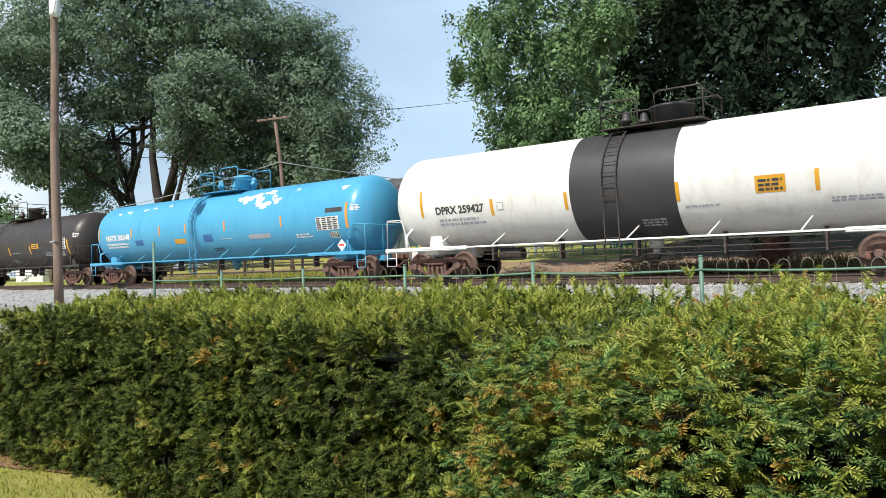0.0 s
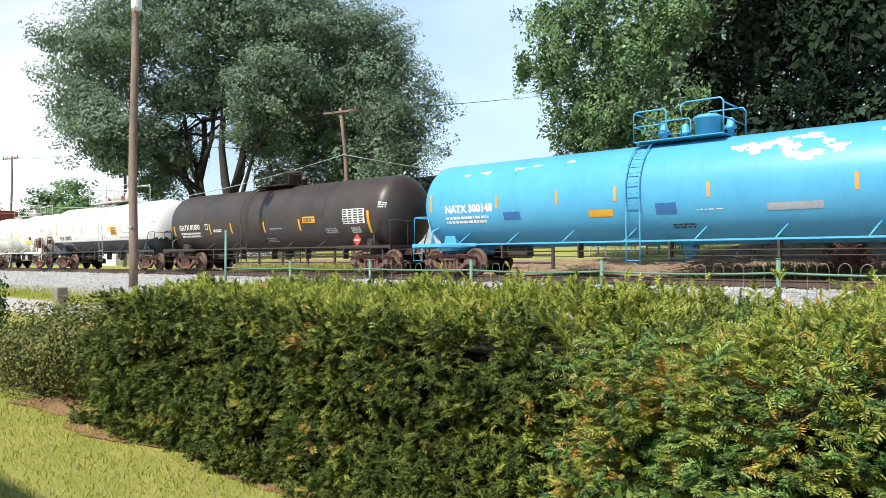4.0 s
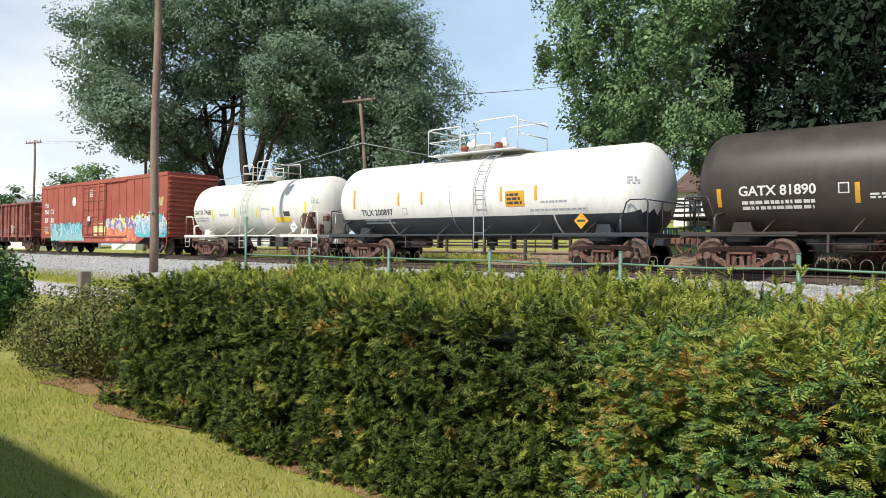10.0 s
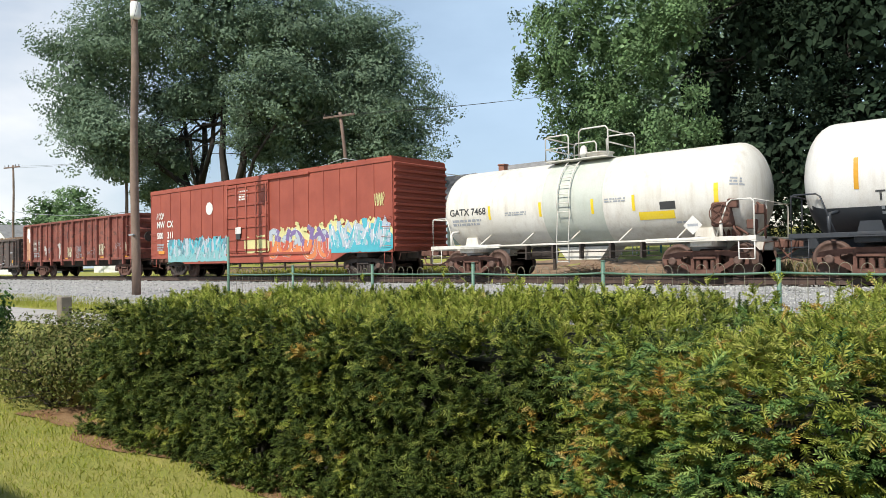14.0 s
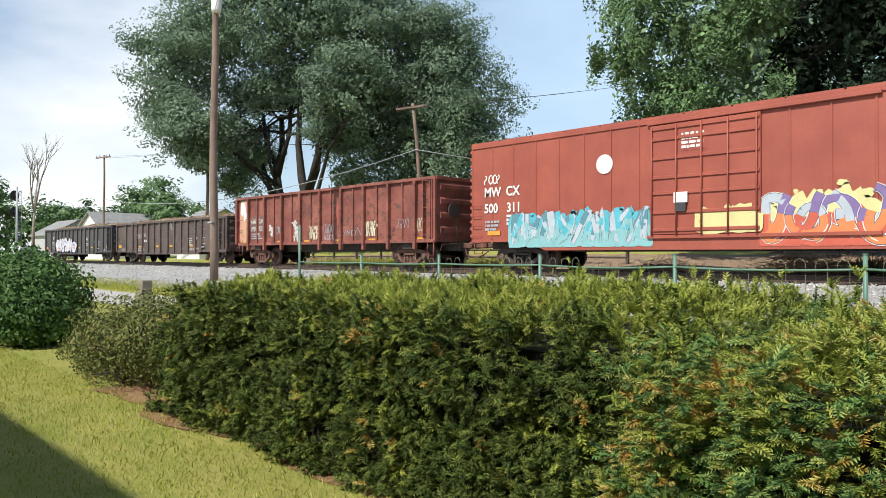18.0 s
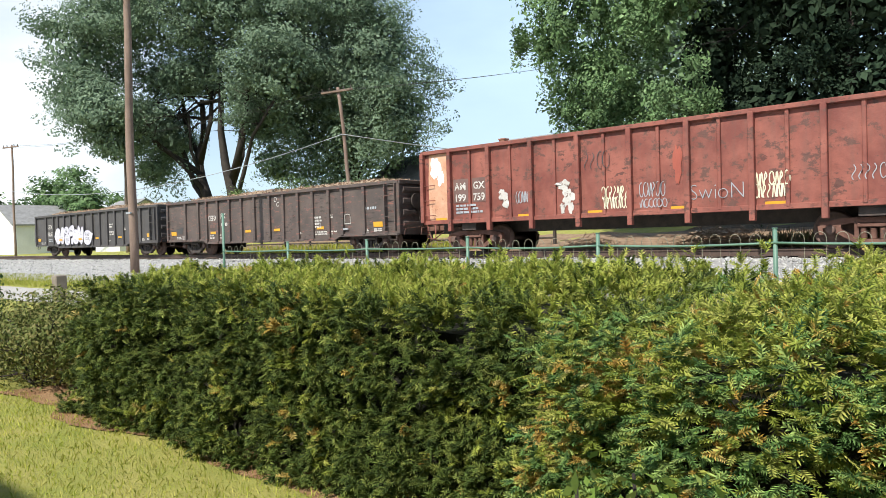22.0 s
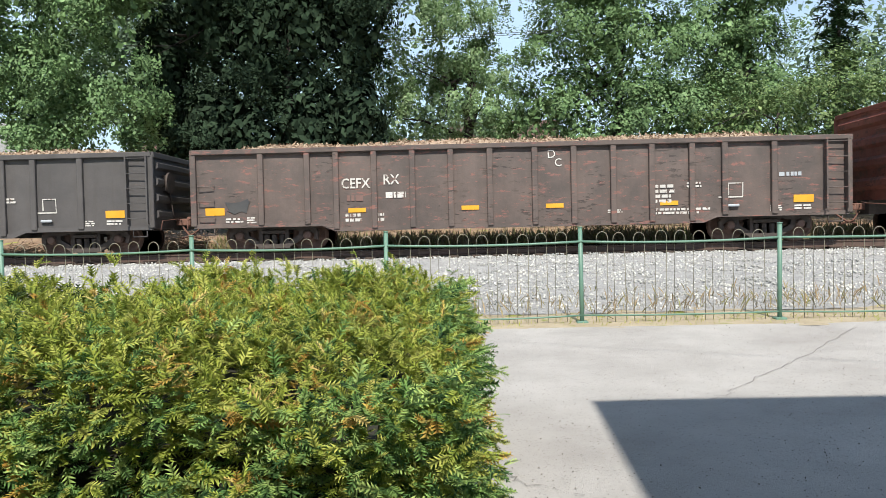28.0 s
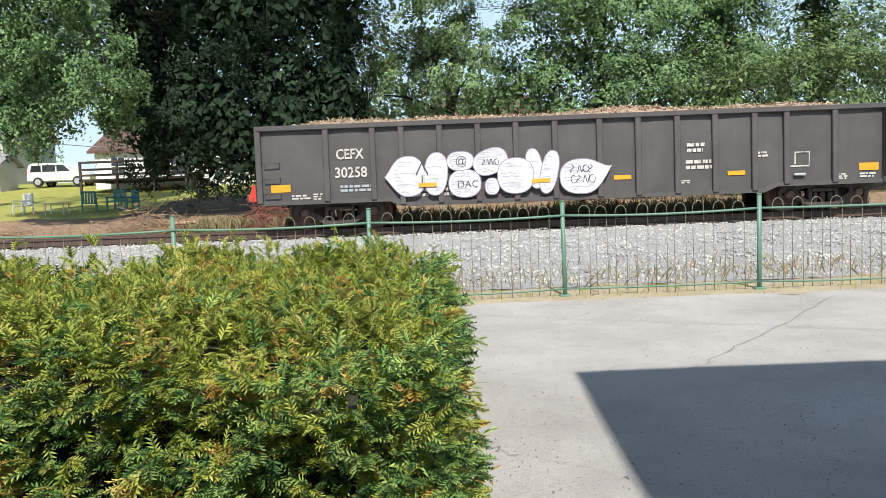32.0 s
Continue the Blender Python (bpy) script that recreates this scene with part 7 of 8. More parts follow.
box(bm, -H + 0.5, H - 0.5, -0.3, 0.3, 0.62, 0.98)
part("centre_sill", bm, M['iron'], car)
fw = flat_wrap(-1.503)
lettering(car, fw, "MW", -H + 0.64, 2.57, 0.46, M['mark_white'], squeeze=0.95)
lettering(car, fw, "CX", -H + 1.67, 2.57, 0.46, M['mark_white'], squeeze=0.95)
lettering(car, fw, "500", -H + 0.64, 2.0, 0.46, M['mark_white'], squeeze=0.95)
lettering(car, fw, "311", -H + 1.7, 2.0, 0.46, M['mark_white'], squeeze=0.95)
scribble(car, fw, -H + 0.66, 3.02, 0.8, 0.3, M['mark_white'], 53, 0.05, 4)
bars(car, fw, -H + 0.68, 1.72, 0.7, 0.4, 3, M['mark_grey'], 54)
bars(car, fw, -H + 1.7, 1.9, 0.5, 0.4, 3, M['mark_white'], 55)
plate("reflector", car, fw, -H + 0.8, -H + 1.4, 1.2, 1.36, M['orange'])
bm = bmesh.new()
n = 28
cen = bm.verts.new((-3.35, -1.509, 3.3))
ring = [bm.verts.new((-3.35 + 0.3 * math.cos(2 * math.pi * k / n), -1.509, 3.3 + 0.3 * math.sin(2 * math.pi * k / n))) for k in range(n)]
for k in range(n):
    bm.faces.new((cen, ring[k], ring[(k + 1) % n]))
part("white_disc", bm, M['mark_white'], car, "round white spot")
S = [M['spray%d' % k] for k in range(11)]
mural(car, -1.508, -H + 1.9, DX0 - 0.05, 0.76, 2.05, 61, 8, [S[0], S[10], S[2]], [S[1], S[2], S[1]], S[6], S[2], S[0], S[1], angular=True, fat=1.2, rim=0.45)
mural(car, -1.561, DX0 + 1.5, DX1 - 0.05, 1.12, 1.85, 62, 2, [S[5]], [S[5]], S[5], S[5], S[5])
mural(car, -1.508, DX1 + 0.05, DX1 + 4.0, 0.74, 2.3, 63, 5, [S[3], S[3], S[2]], [S[8], S[4], S[8]], S[6], S[7], S[5], S[4], fat=1.3, rim=0.6)
mural(car, -1.508, DX1 + 4.0, H - 0.12, 0.98, 2.4, 64, 6, [S[2], S[0], S[2]], [S[0], S[2], S[1]], S[9], S[7], S[5], S[0], angular=True, fat=1.2, rim=0.5)
scribble(car, flat_wrap(-1.503), H - 0.95, 2.7, 0.6, 0.5, S[5], 65, 0.028, 4)


HULLS = {}


def skin(car, d=0.01):
    """Lays (u, v) on the bulged near side of a gondola."""
    side = HULLS[car.name]
    return lambda u, v: (u, -side(u, v) - d, v)


def gondola(xL, xR, zb, zt, mat, label, ribs, rib_drop, truck_key, load_h, seed, deep=0.25, alt=False):
    """An open gondola: side sheets with outside posts, ends, chords, trucks and its load."""
    xc, H = (xL + xR) / 2, (xR - xL) / 2
    car = car_empty("gondola_car", xc, label, "gondola car")
    rr = random.Random(seed)
    posts = sorted(ribs)

    def side(x, z):
        i = min(max([j for j in range(len(posts)) if posts[j] <= x + 1e-6] or [0]), len(posts) - 2)
        t = min(1.0, max(0.0, (x - posts[i]) / (posts[i + 1] - posts[i])))
        low = zb - (deep if abs(x) < H - 3.4 else 0.0)
        v = min(1.0, max(0.0, (z - low) / (zt - low)))
        out = 1.42 + 0.045 * math.sin(math.pi * t) * math.sin(math.pi * v) + 0.02 * noise.noise((x * 1.1 + seed, z * 1.3, seed))
        thin = [j for j in range(len(posts)) if abs(posts[j] - x) < 0.06 and alt and j % 2 == 0 and 0 < j < len(posts) - 1]
        return max(out, 1.494) if thin else out
    HULLS[car.name] = side
    for s in (-1, 1):
        y = s * 1.42
        # sheet with slightly bulged panels between the posts
        bm = bmesh.new()
        xs = sorted(ribs)
        grid = []
        n_sub = 6
        cuts = []
        for a, b in zip(xs, xs[1:]):
            cuts += [a + (b - a) * k / n_sub for k in range(n_sub)]
        cuts.append(xs[-1])
        for x in cuts:
            i = max(j for j in range(len(xs)) if xs[j] <= x + 1e-6)
            i = min(i, len(xs) - 2)
            t = (x - xs[i]) / (xs[i + 1] - xs[i])
            b = 0.045 * math.sin(math.pi * t) * 0.6
            col = []
            for k in range(7):
                v = k / 6
                zlow = zb - (deep if abs(x) < H - 3.4 else 0.0)
                z = zlow + (zt - zlow) * v
                col.append(bm.verts.new((x, y + s * b * math.sin(math.pi * v) + s * 0.02 * noise.noise((x * 1.1 + seed, z * 1.3, seed)), z)))
            grid.append(col)
        for a, b in zip(grid, grid[1:]):
            for k in range(6):
                f = bm.faces.new((a[k], b[k], b[k + 1], a[k + 1]))
                f.smooth = True
        part("side_sheet", bm, mat, car)
        for i, x in enumerate(xs):
            thick = 0.1 if not alt else (0.16 if i % 2 == 1 or i in (0, len(xs) - 1) else 0.072)
            low = zb - (deep if abs(x) < H - 3.4 else 0) - (rib_drop if (alt and i % 2 == 1 and 0 < i < len(xs) - 1) else 0)
            bm = bmesh.new()
            w = 0.075 if thick > 0.08 else 0.05
            y1 = y + s * thick
            box(bm, x - w, x + w, min(y, y1), max(y, y1), low, zt - 0.06, 0.015)
            part("side_post", bm, mat, car)
        bm = bmesh.new()
        box(bm, -H - 0.03, H + 0.03, min(y - s * 0.06, y + s * 0.12), max(y - s * 0.06, y + s * 0.12), zt - 0.11, zt + 0.02, 0.015)
        part("top_chord", bm, mat, car)
        bm = bmesh.new()
        yy0, yy1 = y - s * 0.02, y + s * 0.06
        if deep:
            prism(bm, [(-H, zb + 0.06), (-H + 3.4, zb + 0.06), (-H + 3.7, zb - deep + 0.06), (H - 3.7, zb - deep + 0.06), (H - 3.4, zb + 0.06), (H, zb + 0.06), (H, zb - 0.05), (H - 3.3, zb - 0.05), (H - 3.65, zb - deep - 0.05), (-H + 3.65, zb - deep - 0.05), (-H + 3.3, zb - 0.05), (-H, zb - 0.05)], min(yy0, yy1), max(yy0, yy1))
        else:
            box(bm, -H, H, min(yy0, yy1), max(yy0, yy1), zb - 0.06, zb + 0.08, 0.01)
        part("bottom_chord", bm, mat, car)
    bm = bmesh.new()
    box(bm, -H, H, -1.4, 1.4, zb - 0.02, zb + 0.04)
    box(bm, -H - 0.1, H + 0.1, -0.3, 0.3, 0.66, zb)
    part("underframe", bm, M['iron'], car)
    for s in (-1, 1):
        bm = bmesh.new()
        box(bm, s * H - 0.03, s * H + 0.03, -1.42, 1.42, zb - 0.02, zt - 0.02)
        part("end_wall", bm, mat, car)
        hull_ends(car, s * (H + 0.03), s, zb + 0.15, zt - 0.1, mat, 4, 1.3)
        bm = bmesh.new()
        box(bm, s * H - 0.08, s * H + 0.1, -1.5, 1.5, zt - 0.12, zt + 0.02, 0.012)
        part("end_chord", bm, mat, car)
        for k in range(5):
            bm = bmesh.new()
            z = zb + 0.25 + (zt - zb - 0.4) * k / 4
            x = s * (H - 0.33)
            if s > 0:
                tube(bm, [(x - 0.26, -1.48, z), (x - 0.26, -1.6, z), (x + 0.26, -1.6, z), (x + 0.26, -1.48, z)], 0.014, 5)
            elif k < 3:
                tube(bm, [(x - 0.2, -1.46, z), (x - 0.2, -1.56, z), (x + 0.2, -1.56, z), (x + 0.2, -1.46, z)], 0.014, 5)
            else:
                tube(bm, [(s * H + s * 0.1, -1.2, z), (s * H + s * 0.18, -1.2, z), (s * H + s * 0.18, -0.75, z), (s * H + s * 0.1, -0.75, z)], 0.014, 5)
            part("ladder_rung", bm, mat, car)
        if s > 0:
            for x in (H - 0.6, H - 0.07):
                bm = bmesh.new()
                box(bm, x - 0.02, x + 0.02, -1.62, -1.48, zb + 0.1, zt - 0.1)
                part("ladder_stile", bm, mat, car)
        bm = bmesh.new()
        x = s * (H - 0.33)
        tube(bm, [(x - 0.18, -1.44, zb), (x - 0.18, -1.44, 0.5), (x + 0.18, -1.44, 0.5), (x + 0.18, -1.44, zb)], 0.02, 5)
        part("step", bm, mat, car)
        bm = bmesh.new()
        box(bm, s * (H - 1.9) - 0.3, s * (H - 1.9) + 0.3, -1.3, 1.3, 0.76, zb)
        part("bolster", bm, M['iron'], car)
        coupler(car, s * (H + 0.08), s, M['rust'], 0.6 if s > 0 else 0.6)
        truck(car, s * (H - 1.95), truck_key)
    # brake gear on the end
    bm = bmesh.new()
    x = H + 0.16
    rod(bm, (x, -0.7, zb + 1.2), (x + 0.06, -0.7, zb + 1.2), 0.28, 18)
    box(bm, x - 0.12, x, -0.85, -0.55, zb + 1.0, zb + 1.4)
    tube(bm, [(x, -0.7, zb + 1.2), (x, -0.5, zb + 0.5), (x, -0.4, 0.9)], 0.02, 5)
    part("brake_wheel", bm, M['iron'], car)
    if load_h:
        rg = np.random.default_rng(seed)
        nx, ny = 90, 12
        vs = []
        for j in range(ny + 1):
            for i in range(nx + 1):
                u, v = i / nx, j / ny
                x, y = -H + 0.1 + (2 * H - 0.2) * u, -1.36 + 2.72 * v
                endf = min(1.0, min(u, 1 - u) * 9)
                z = zt - 0.16 + load_h * endf ** 0.6 * (math.sin(math.pi * v) ** 0.6) * (0.75 + 0.35 * noise.noise((x * 0.35, seed, 1))) + 0.07 * noise.noise((x * 2.2, y * 2.2, seed))
                vs.append((x, y, z))
        fs = [(j * (nx + 1) + i, j * (nx + 1) + i + 1, (j + 1) * (nx + 1) + i + 1, (j + 1) * (nx + 1) + i) for j in range(ny) for i in range(nx)]
        part("load", big_mesh("load", np.array(vs), np.array(fs), M['scrap']), None, car, "heaped load of brown wood scrap")
        n = 8200
        u, v = rg.uniform(0.015, 0.985, n), rg.uniform(0.1, 0.9, n)
        ix, iy = (u * nx).astype(int), (v * ny).astype(int)
        P = np.array(vs)[iy * (nx + 1) + ix] + rg.normal(size=(n, 3)) * [0.07, 0.07, 0.02]
        me = scattered("scrap", [(-0.5, -0.1, 0), (0.5, -0.13, 0.04), (0.46, 0.12, 0), (-0.4, 0.1, 0.06)], [(0, 1, 2, 3)], P, frames_from(rg.normal(size=(n, 3)) * 0.7 + [0, -0.4, 0.8], rg), rg.uniform(0.05, 0.16, n), M['chips'])
        tagged(part("loose_scrap", me, None, car), kind="stuff")
    return car, H


# 7: the tall red gondola
GZ0, GZ1 = 1.05, 3.53
ribs = [-7.87] + [-6.62 + 0.832 * k for k in range(18)] + [7.87]
car, H = gondola(-117.6, -101.85, GZ0, GZ1, M['gonred'], "tall worn red gondola car with peeling paint and tags", ribs, 0.32, 'rust', 0.0, 71, deep=0.0, alt=True)
fw = skin(car, 0.006)
plate("primer_patch", car, fw, -7.62, -6.7, 1.12, 3.42, M['peach'], "faded orange panel", 0.03, 6)
plate("repaint_patch", car, fw, -6.5, -5.85, 1.68, 2.48, M['oldpatch'])
plate("repaint_patch", car, fw, -5.7, -5.05, 1.68, 2.48, M['oldpatch'])
bm = bmesh.new()
blob(bm, skin(car, 0.009), -7.3, 2.95, 0.24, 0.36, 411, jag=0.3)
blob(bm, skin(car, 0.01), -7.05, 2.6, 0.14, 0.28, 412, jag=0.3)
tagged(part("primer_patch", bm, M['primer'], car, "white patch of bare primer"), kind="stuff")
fw = skin(car, 0.012)
lettering(car, fw, "AM", -6.43, 2.12, 0.33, M['mark_worn'], bold=0.008)
lettering(car, fw, "GX", -5.64, 2.12, 0.33, M['mark_worn'], bold=0.008)
lettering(car, fw, "199", -6.45, 1.74, 0.33, M['mark_worn'], bold=0.008)
lettering(car, fw, "759", -5.65, 1.74, 0.33, M['mark_worn'], bold=0.008)
bars(car, fw, -6.4, 1.62, 1.2, 0.34, 3, M['mark_grey'], 72)
bm = bmesh.new()
for i, (u, v, ru, rv) in enumerate([(-4.42, 1.85, 0.16, 0.17), (-4.3, 1.6, 0.12, 0.2), (-2.15, 2.0, 0.22, 0.16), (-2.0, 1.65, 0.2, 0.25), (-1.92, 1.32, 0.1, 0.18), (-2.2, 1.32, 0.09, 0.16)]):
    blob(bm, fw, u, v, ru, rv, 400 + i, jag=0.35)
tagged(part("painted_tag", bm, M['mark_worn'], car, "white painted-over blotches"), kind="stuff")
for i, (u, v, w, h, mt, wd, lt) in enumerate([(-3.9, 1.55, 0.45, 0.36, 'mark_grey', 0.022, 4), (-0.85, 1.5, 0.85, 0.36, 'cream', 0.03, 7), (-0.8, 1.22, 0.75, 0.34, 'cream', 0.024, 8), (0.3, 1.5, 0.75, 0.4, 'mark_grey', 0.022, 6), (0.3, 1.2, 0.8, 0.24, 'mark_grey', 0.022, 6), (3.4, 1.6, 0.85, 0.34, 'cream', 0.03, 7), (3.4, 1.3, 0.75, 0.34, 'cream', 0.026, 7), (5.6, 1.6, 0.7, 0.35, 'mark_grey', 0.02, 5), (6.6, 1.45, 0.7, 0.5, 'cream', 0.028, 7), (-1.4, 2.4, 0.8, 0.5, 'mark_dark', 0.02, 4)]):
    scribble(car, fw, u, v, w, h, M[mt], 200 + i, wd, lt)
lettering(car, fw, "SwioN", 1.72, 1.34, 0.6, M['mark_grey'], name="painted_tag", squeeze=0.9, bold=-0.014)
bm = bmesh.new()
blob(bm, fw, 1.42, 2.35, 0.12, 0.5, 431, jag=0.3)
part("fresh_paint", bm, M['boxred'], car, "brighter red paint smear")
for x in (-7.32, -3.85, -1.35, 1.2, 3.65, 6.7):
    plate("reflector", car, skin(car, 0.02), x, x + 0.48, 1.08, 1.2, M['yellow'])

# 8 and 9: the two dark gondolas with wood scrap
RIBS = [0, 1.74, 2.94, 3.68, 4.66, 5.64, 6.62, 7.62, 8.76, 9.75, 10.75, 11.72, 12.73, 13.55, 14.79, 16.65]
HZ0, HZ1 = 0.72, 2.66


def dark_gondola(xL, xR, mat, label, seed):
    L = xR - xL
    ribs = [-L / 2 + q * L / 16.65 for q in RIBS]
    car, H = gondola(xL, xR, HZ0 + 0.0, HZ1, mat, label, ribs, 0, 'dark', 0.52, seed, deep=0.14)
    fw = skin(car)
    for x in (0.28, 3.98, 6.88, 9.03, 11.93, 15.28):
        w = 0.45 if 1 < x < 15 else 0.5
        h = 0.11 if 1 < x < 15 else 0.19
        plate("reflector", car, skin(car), -H + x, -H + x + w, HZ0 + 0.28, HZ0 + 0.28 + h, M['yellow'])
    for x, v, w, h, k in ((0.8, 0.2, 0.5, 0.14, 2), (1.35, 0.22, 0.25, 0.18, 3), (12.6, 0.85, 0.4, 0.16, 2), (14.7, 0.22, 0.3, 0.16, 3), (15.3, 0.22, 0.5, 0.14, 2), (10.6, 0.2, 0.4, 0.1, 2), (3.9, 0.25, 0.45, 0.25, 2), (4.6, 0.25, 0.4, 0.25, 2)):
        bars(car, skin(car), -H + x, HZ0 + v, w, h, k, M['mark_worn'], int(x * 10) + seed)
    bm = bmesh.new()
    q = skin(car)
    stroke(bm, q, [(-H + 13.4, HZ0 + 0.45), (-H + 14.0, HZ0 + 0.45), (-H + 14.0, HZ0 + 0.8), (-H + 13.65, HZ0 + 0.8), (-H + 13.65, HZ0 + 0.5)], 0.035)
    part("stencil", bm, M['mark_worn'], car)
    bm = bmesh.new()
    box(bm, -H + 13.6, -H + 13.9, -1.52, -1.46, HZ0 + 0.2, HZ0 + 0.27, 0.02)
    part("latch", bm, M['mark_grey'], car)
    return car, H


car, H = dark_gondola(-135.5, -118.85, M['gonbrown'], "brown-black scuffed gondola car heaped with wood scrap", 81)
fw = skin(car)
lettering(car, fw, "CEFX", -H + 3.81, 1.62, 0.36, M['mark_worn'], squeeze=0.86, bold=0.004)
lettering(car, fw, "RX", -H + 4.88, 1.7, 0.36, M['mark_worn'], squeeze=0.9, bold=0.004)
bars(car, fw, -H + 3.95, 1.44, 0.6, 0.24, 1, M['oldpatch'], 91)
bars(car, fw, -H + 4.95, 1.5, 0.62, 0.24, 1, M['mark_worn'], 98)
bars(car, fw, -H + 11.75, HZ0 + 0.8, 0.6, 0.5, 4, M['mark_worn'], 92, "painted_tag")
bars(car, fw, -H + 11.75, HZ0 + 0.2, 1.5, 0.18, 2, M['mark_worn'], 93, "painted_tag")
lettering(car, fw, "D", -H + 9.08, HZ0 + 1.55, 0.3, M['mark_worn'], name="painted_tag", bold=0.0)
lettering(car, fw, "C", -H + 9.26, HZ0 + 1.34, 0.28, M['mark_worn'], name="painted_tag", bold=0.0)
plate("scuff", car, fw, -H + 0.85, -H + 1.4, HZ0 + 0.35, HZ0 + 0.65, M['mark_dark'], "", 0.06, 8)
bars(car, fw, -H + 14.75, HZ0 + 1.05, 0.8, 0.16, 1, M['mark_grey'], 95)

car, H = dark_gondola(-153.1, -136.6, M['gongrey'], "dark grey gondola car with white graffiti and a flag", 82)
fw = skin(car)
lettering(car, fw, "CEFX", -6.28, 1.79, 0.36, M['mark_worn'], squeeze=0.82, bold=0.006)
lettering(car, fw, "30258", -6.33, 1.32, 0.37, M['mark_worn'], squeeze=0.9, bold=0.006)
bars(car, fw, -6.2, 1.12, 1.0, 0.2, 2, M['mark_grey'], 99)
# the white throw-up: bubble letters, each an outline with a lighter fill
def lobe(bm, wrap, u, v, ru, rv, tilt, tip=None, n=36):
    ring = []
    for i in range(n):
        a = 2 * math.pi * i / n
        p, q = ru * math.copysign(abs(math.cos(a)) ** 0.85, math.cos(a)), rv * math.copysign(abs(math.sin(a)) ** 0.85, math.sin(a))
        x, z = u + p * math.cos(tilt) - q * math.sin(tilt), v + p * math.sin(tilt) + q * math.cos(tilt)
        if tip:
            side = 1 if tip[0] > u else -1
            k = max(0.0, side * math.cos(a)) ** 5
            x, z = x + (tip[0] - x) * k, z + (tip[1] - z) * k
        ring.append(bm.verts.new(wrap(x, z)))
    bm.faces.new(ring)


depth = 0.006
for u, v, ru, rv, tilt, tip in ((-2.33, 0.95, 0.17, 0.2, 0, None), (-4.45, 1.28, 0.42, 0.5, 0.1, (-5.06, 1.28)), (-3.75, 1.32, 0.29, 0.53, -0.1, None), (-3.02, 1.05, 0.4, 0.34, 0, None), (-3.12, 1.62, 0.33, 0.23, 0, None), (-2.36, 1.58, 0.44, 0.31, 0.35, None),
                             (-1.24, 1.36, 0.2, 0.5, 0.15, None), (-0.87, 1.26, 0.21, 0.54, -0.22, None), (-1.73, 1.2, 0.45, 0.44, 0, None), (-0.06, 1.12, 0.54, 0.43, 0, (0.72, 1.38))):
    for grow, mt, nm in ((0.02, M['violet'], "painted_outline"), (0.0, M['tagwhite'], "painted_letter")):
        bm = bmesh.new()
        q = flat_wrap(-1.53, depth)
        lobe(bm, q, u, v, ru + grow, rv + grow, tilt, tip)
        part(nm, bm, mt, car)
        depth += 0.0012
    bm = bmesh.new()
    for k in range(9):
        z = v - rv * 0.82 + rv * 0.19 * k
        w = ru * math.sqrt(max(0.05, 1 - ((z - v) / rv) ** 2)) * 0.85
        e = 0.5 + 0.5 * math.sin(k * 2.3 + u * 5)
        stroke(bm, flat_wrap(-1.53, depth), [(u - w, z), (u - w + w * e, z + 0.02), (u - w + 1.6 * w * e, z - 0.01)], 0.022)
    tagged(part("painted_line", bm, M['mark_grey'], car), kind="stuff")
    depth += 0.0008
q = flat_wrap(-1.53, depth + 0.002)
lettering(car, q, "DAC", -3.22, 0.95, 0.26, M['mark_dark'], name="painted_line", bold=-0.004)
lettering(car, q, "@", -3.25, 1.53, 0.3, M['mark_dark'], name="painted_line", bold=-0.004)
scribble(car, q, -0.33, 1.22, 0.62, 0.18, M['mark_dark'], 331, 0.02, 4, "painted_line")
scribble(car, q, -0.33, 0.95, 0.62, 0.2, M['mark_dark'], 332, 0.02, 4, "painted_line")
scribble(car, q, -2.55, 1.5, 0.4, 0.14, M['mark_dark'], 333, 0.014, 4, "painted_line")
bm = bmesh.new()
stroke(bm, q, [(-4.25, 1.32), (-4.1, 1.62), (-3.95, 1.32)], 0.03)
stroke(bm, q, [(-4.1, 1.3), (-4.1, 1.05)], 0.03)
part("painted_line", bm, M['mark_dark'], car)
for x in (-4.2, -1.32):
    plate("reflector", car, flat_wrap(-1.53, depth + 0.006), x, x + 0.46, HZ0 + 0.28, HZ0 + 0.38, M['yellow'])
bars(car, fw, 2.65, 1.85, 0.55, 0.28, 2, M['mark_worn'], 96, "painted_tag")
bars(car, fw, 2.62, 1.42, 0.85, 0.28, 2, M['mark_worn'], 97, "painted_tag")
bm = bmesh.new()
rod(bm, (-H - 0.12, -1.3, 0.6), (-H - 0.16, -1.3, 1.25), 0.014, 6)
part("flag_staff", bm, M['iron'], car)
bm = bmesh.new()
prism(bm, [(-H - 0.14, 0.78), (-H - 0.16, 1.22), (-H - 0.22, 1.2), (-H - 0.34, 0.86), (-H - 0.25, 0.78)], -1.33, -1.28)
part("flag", bm, M['red'], car, "red end-of-train flag")

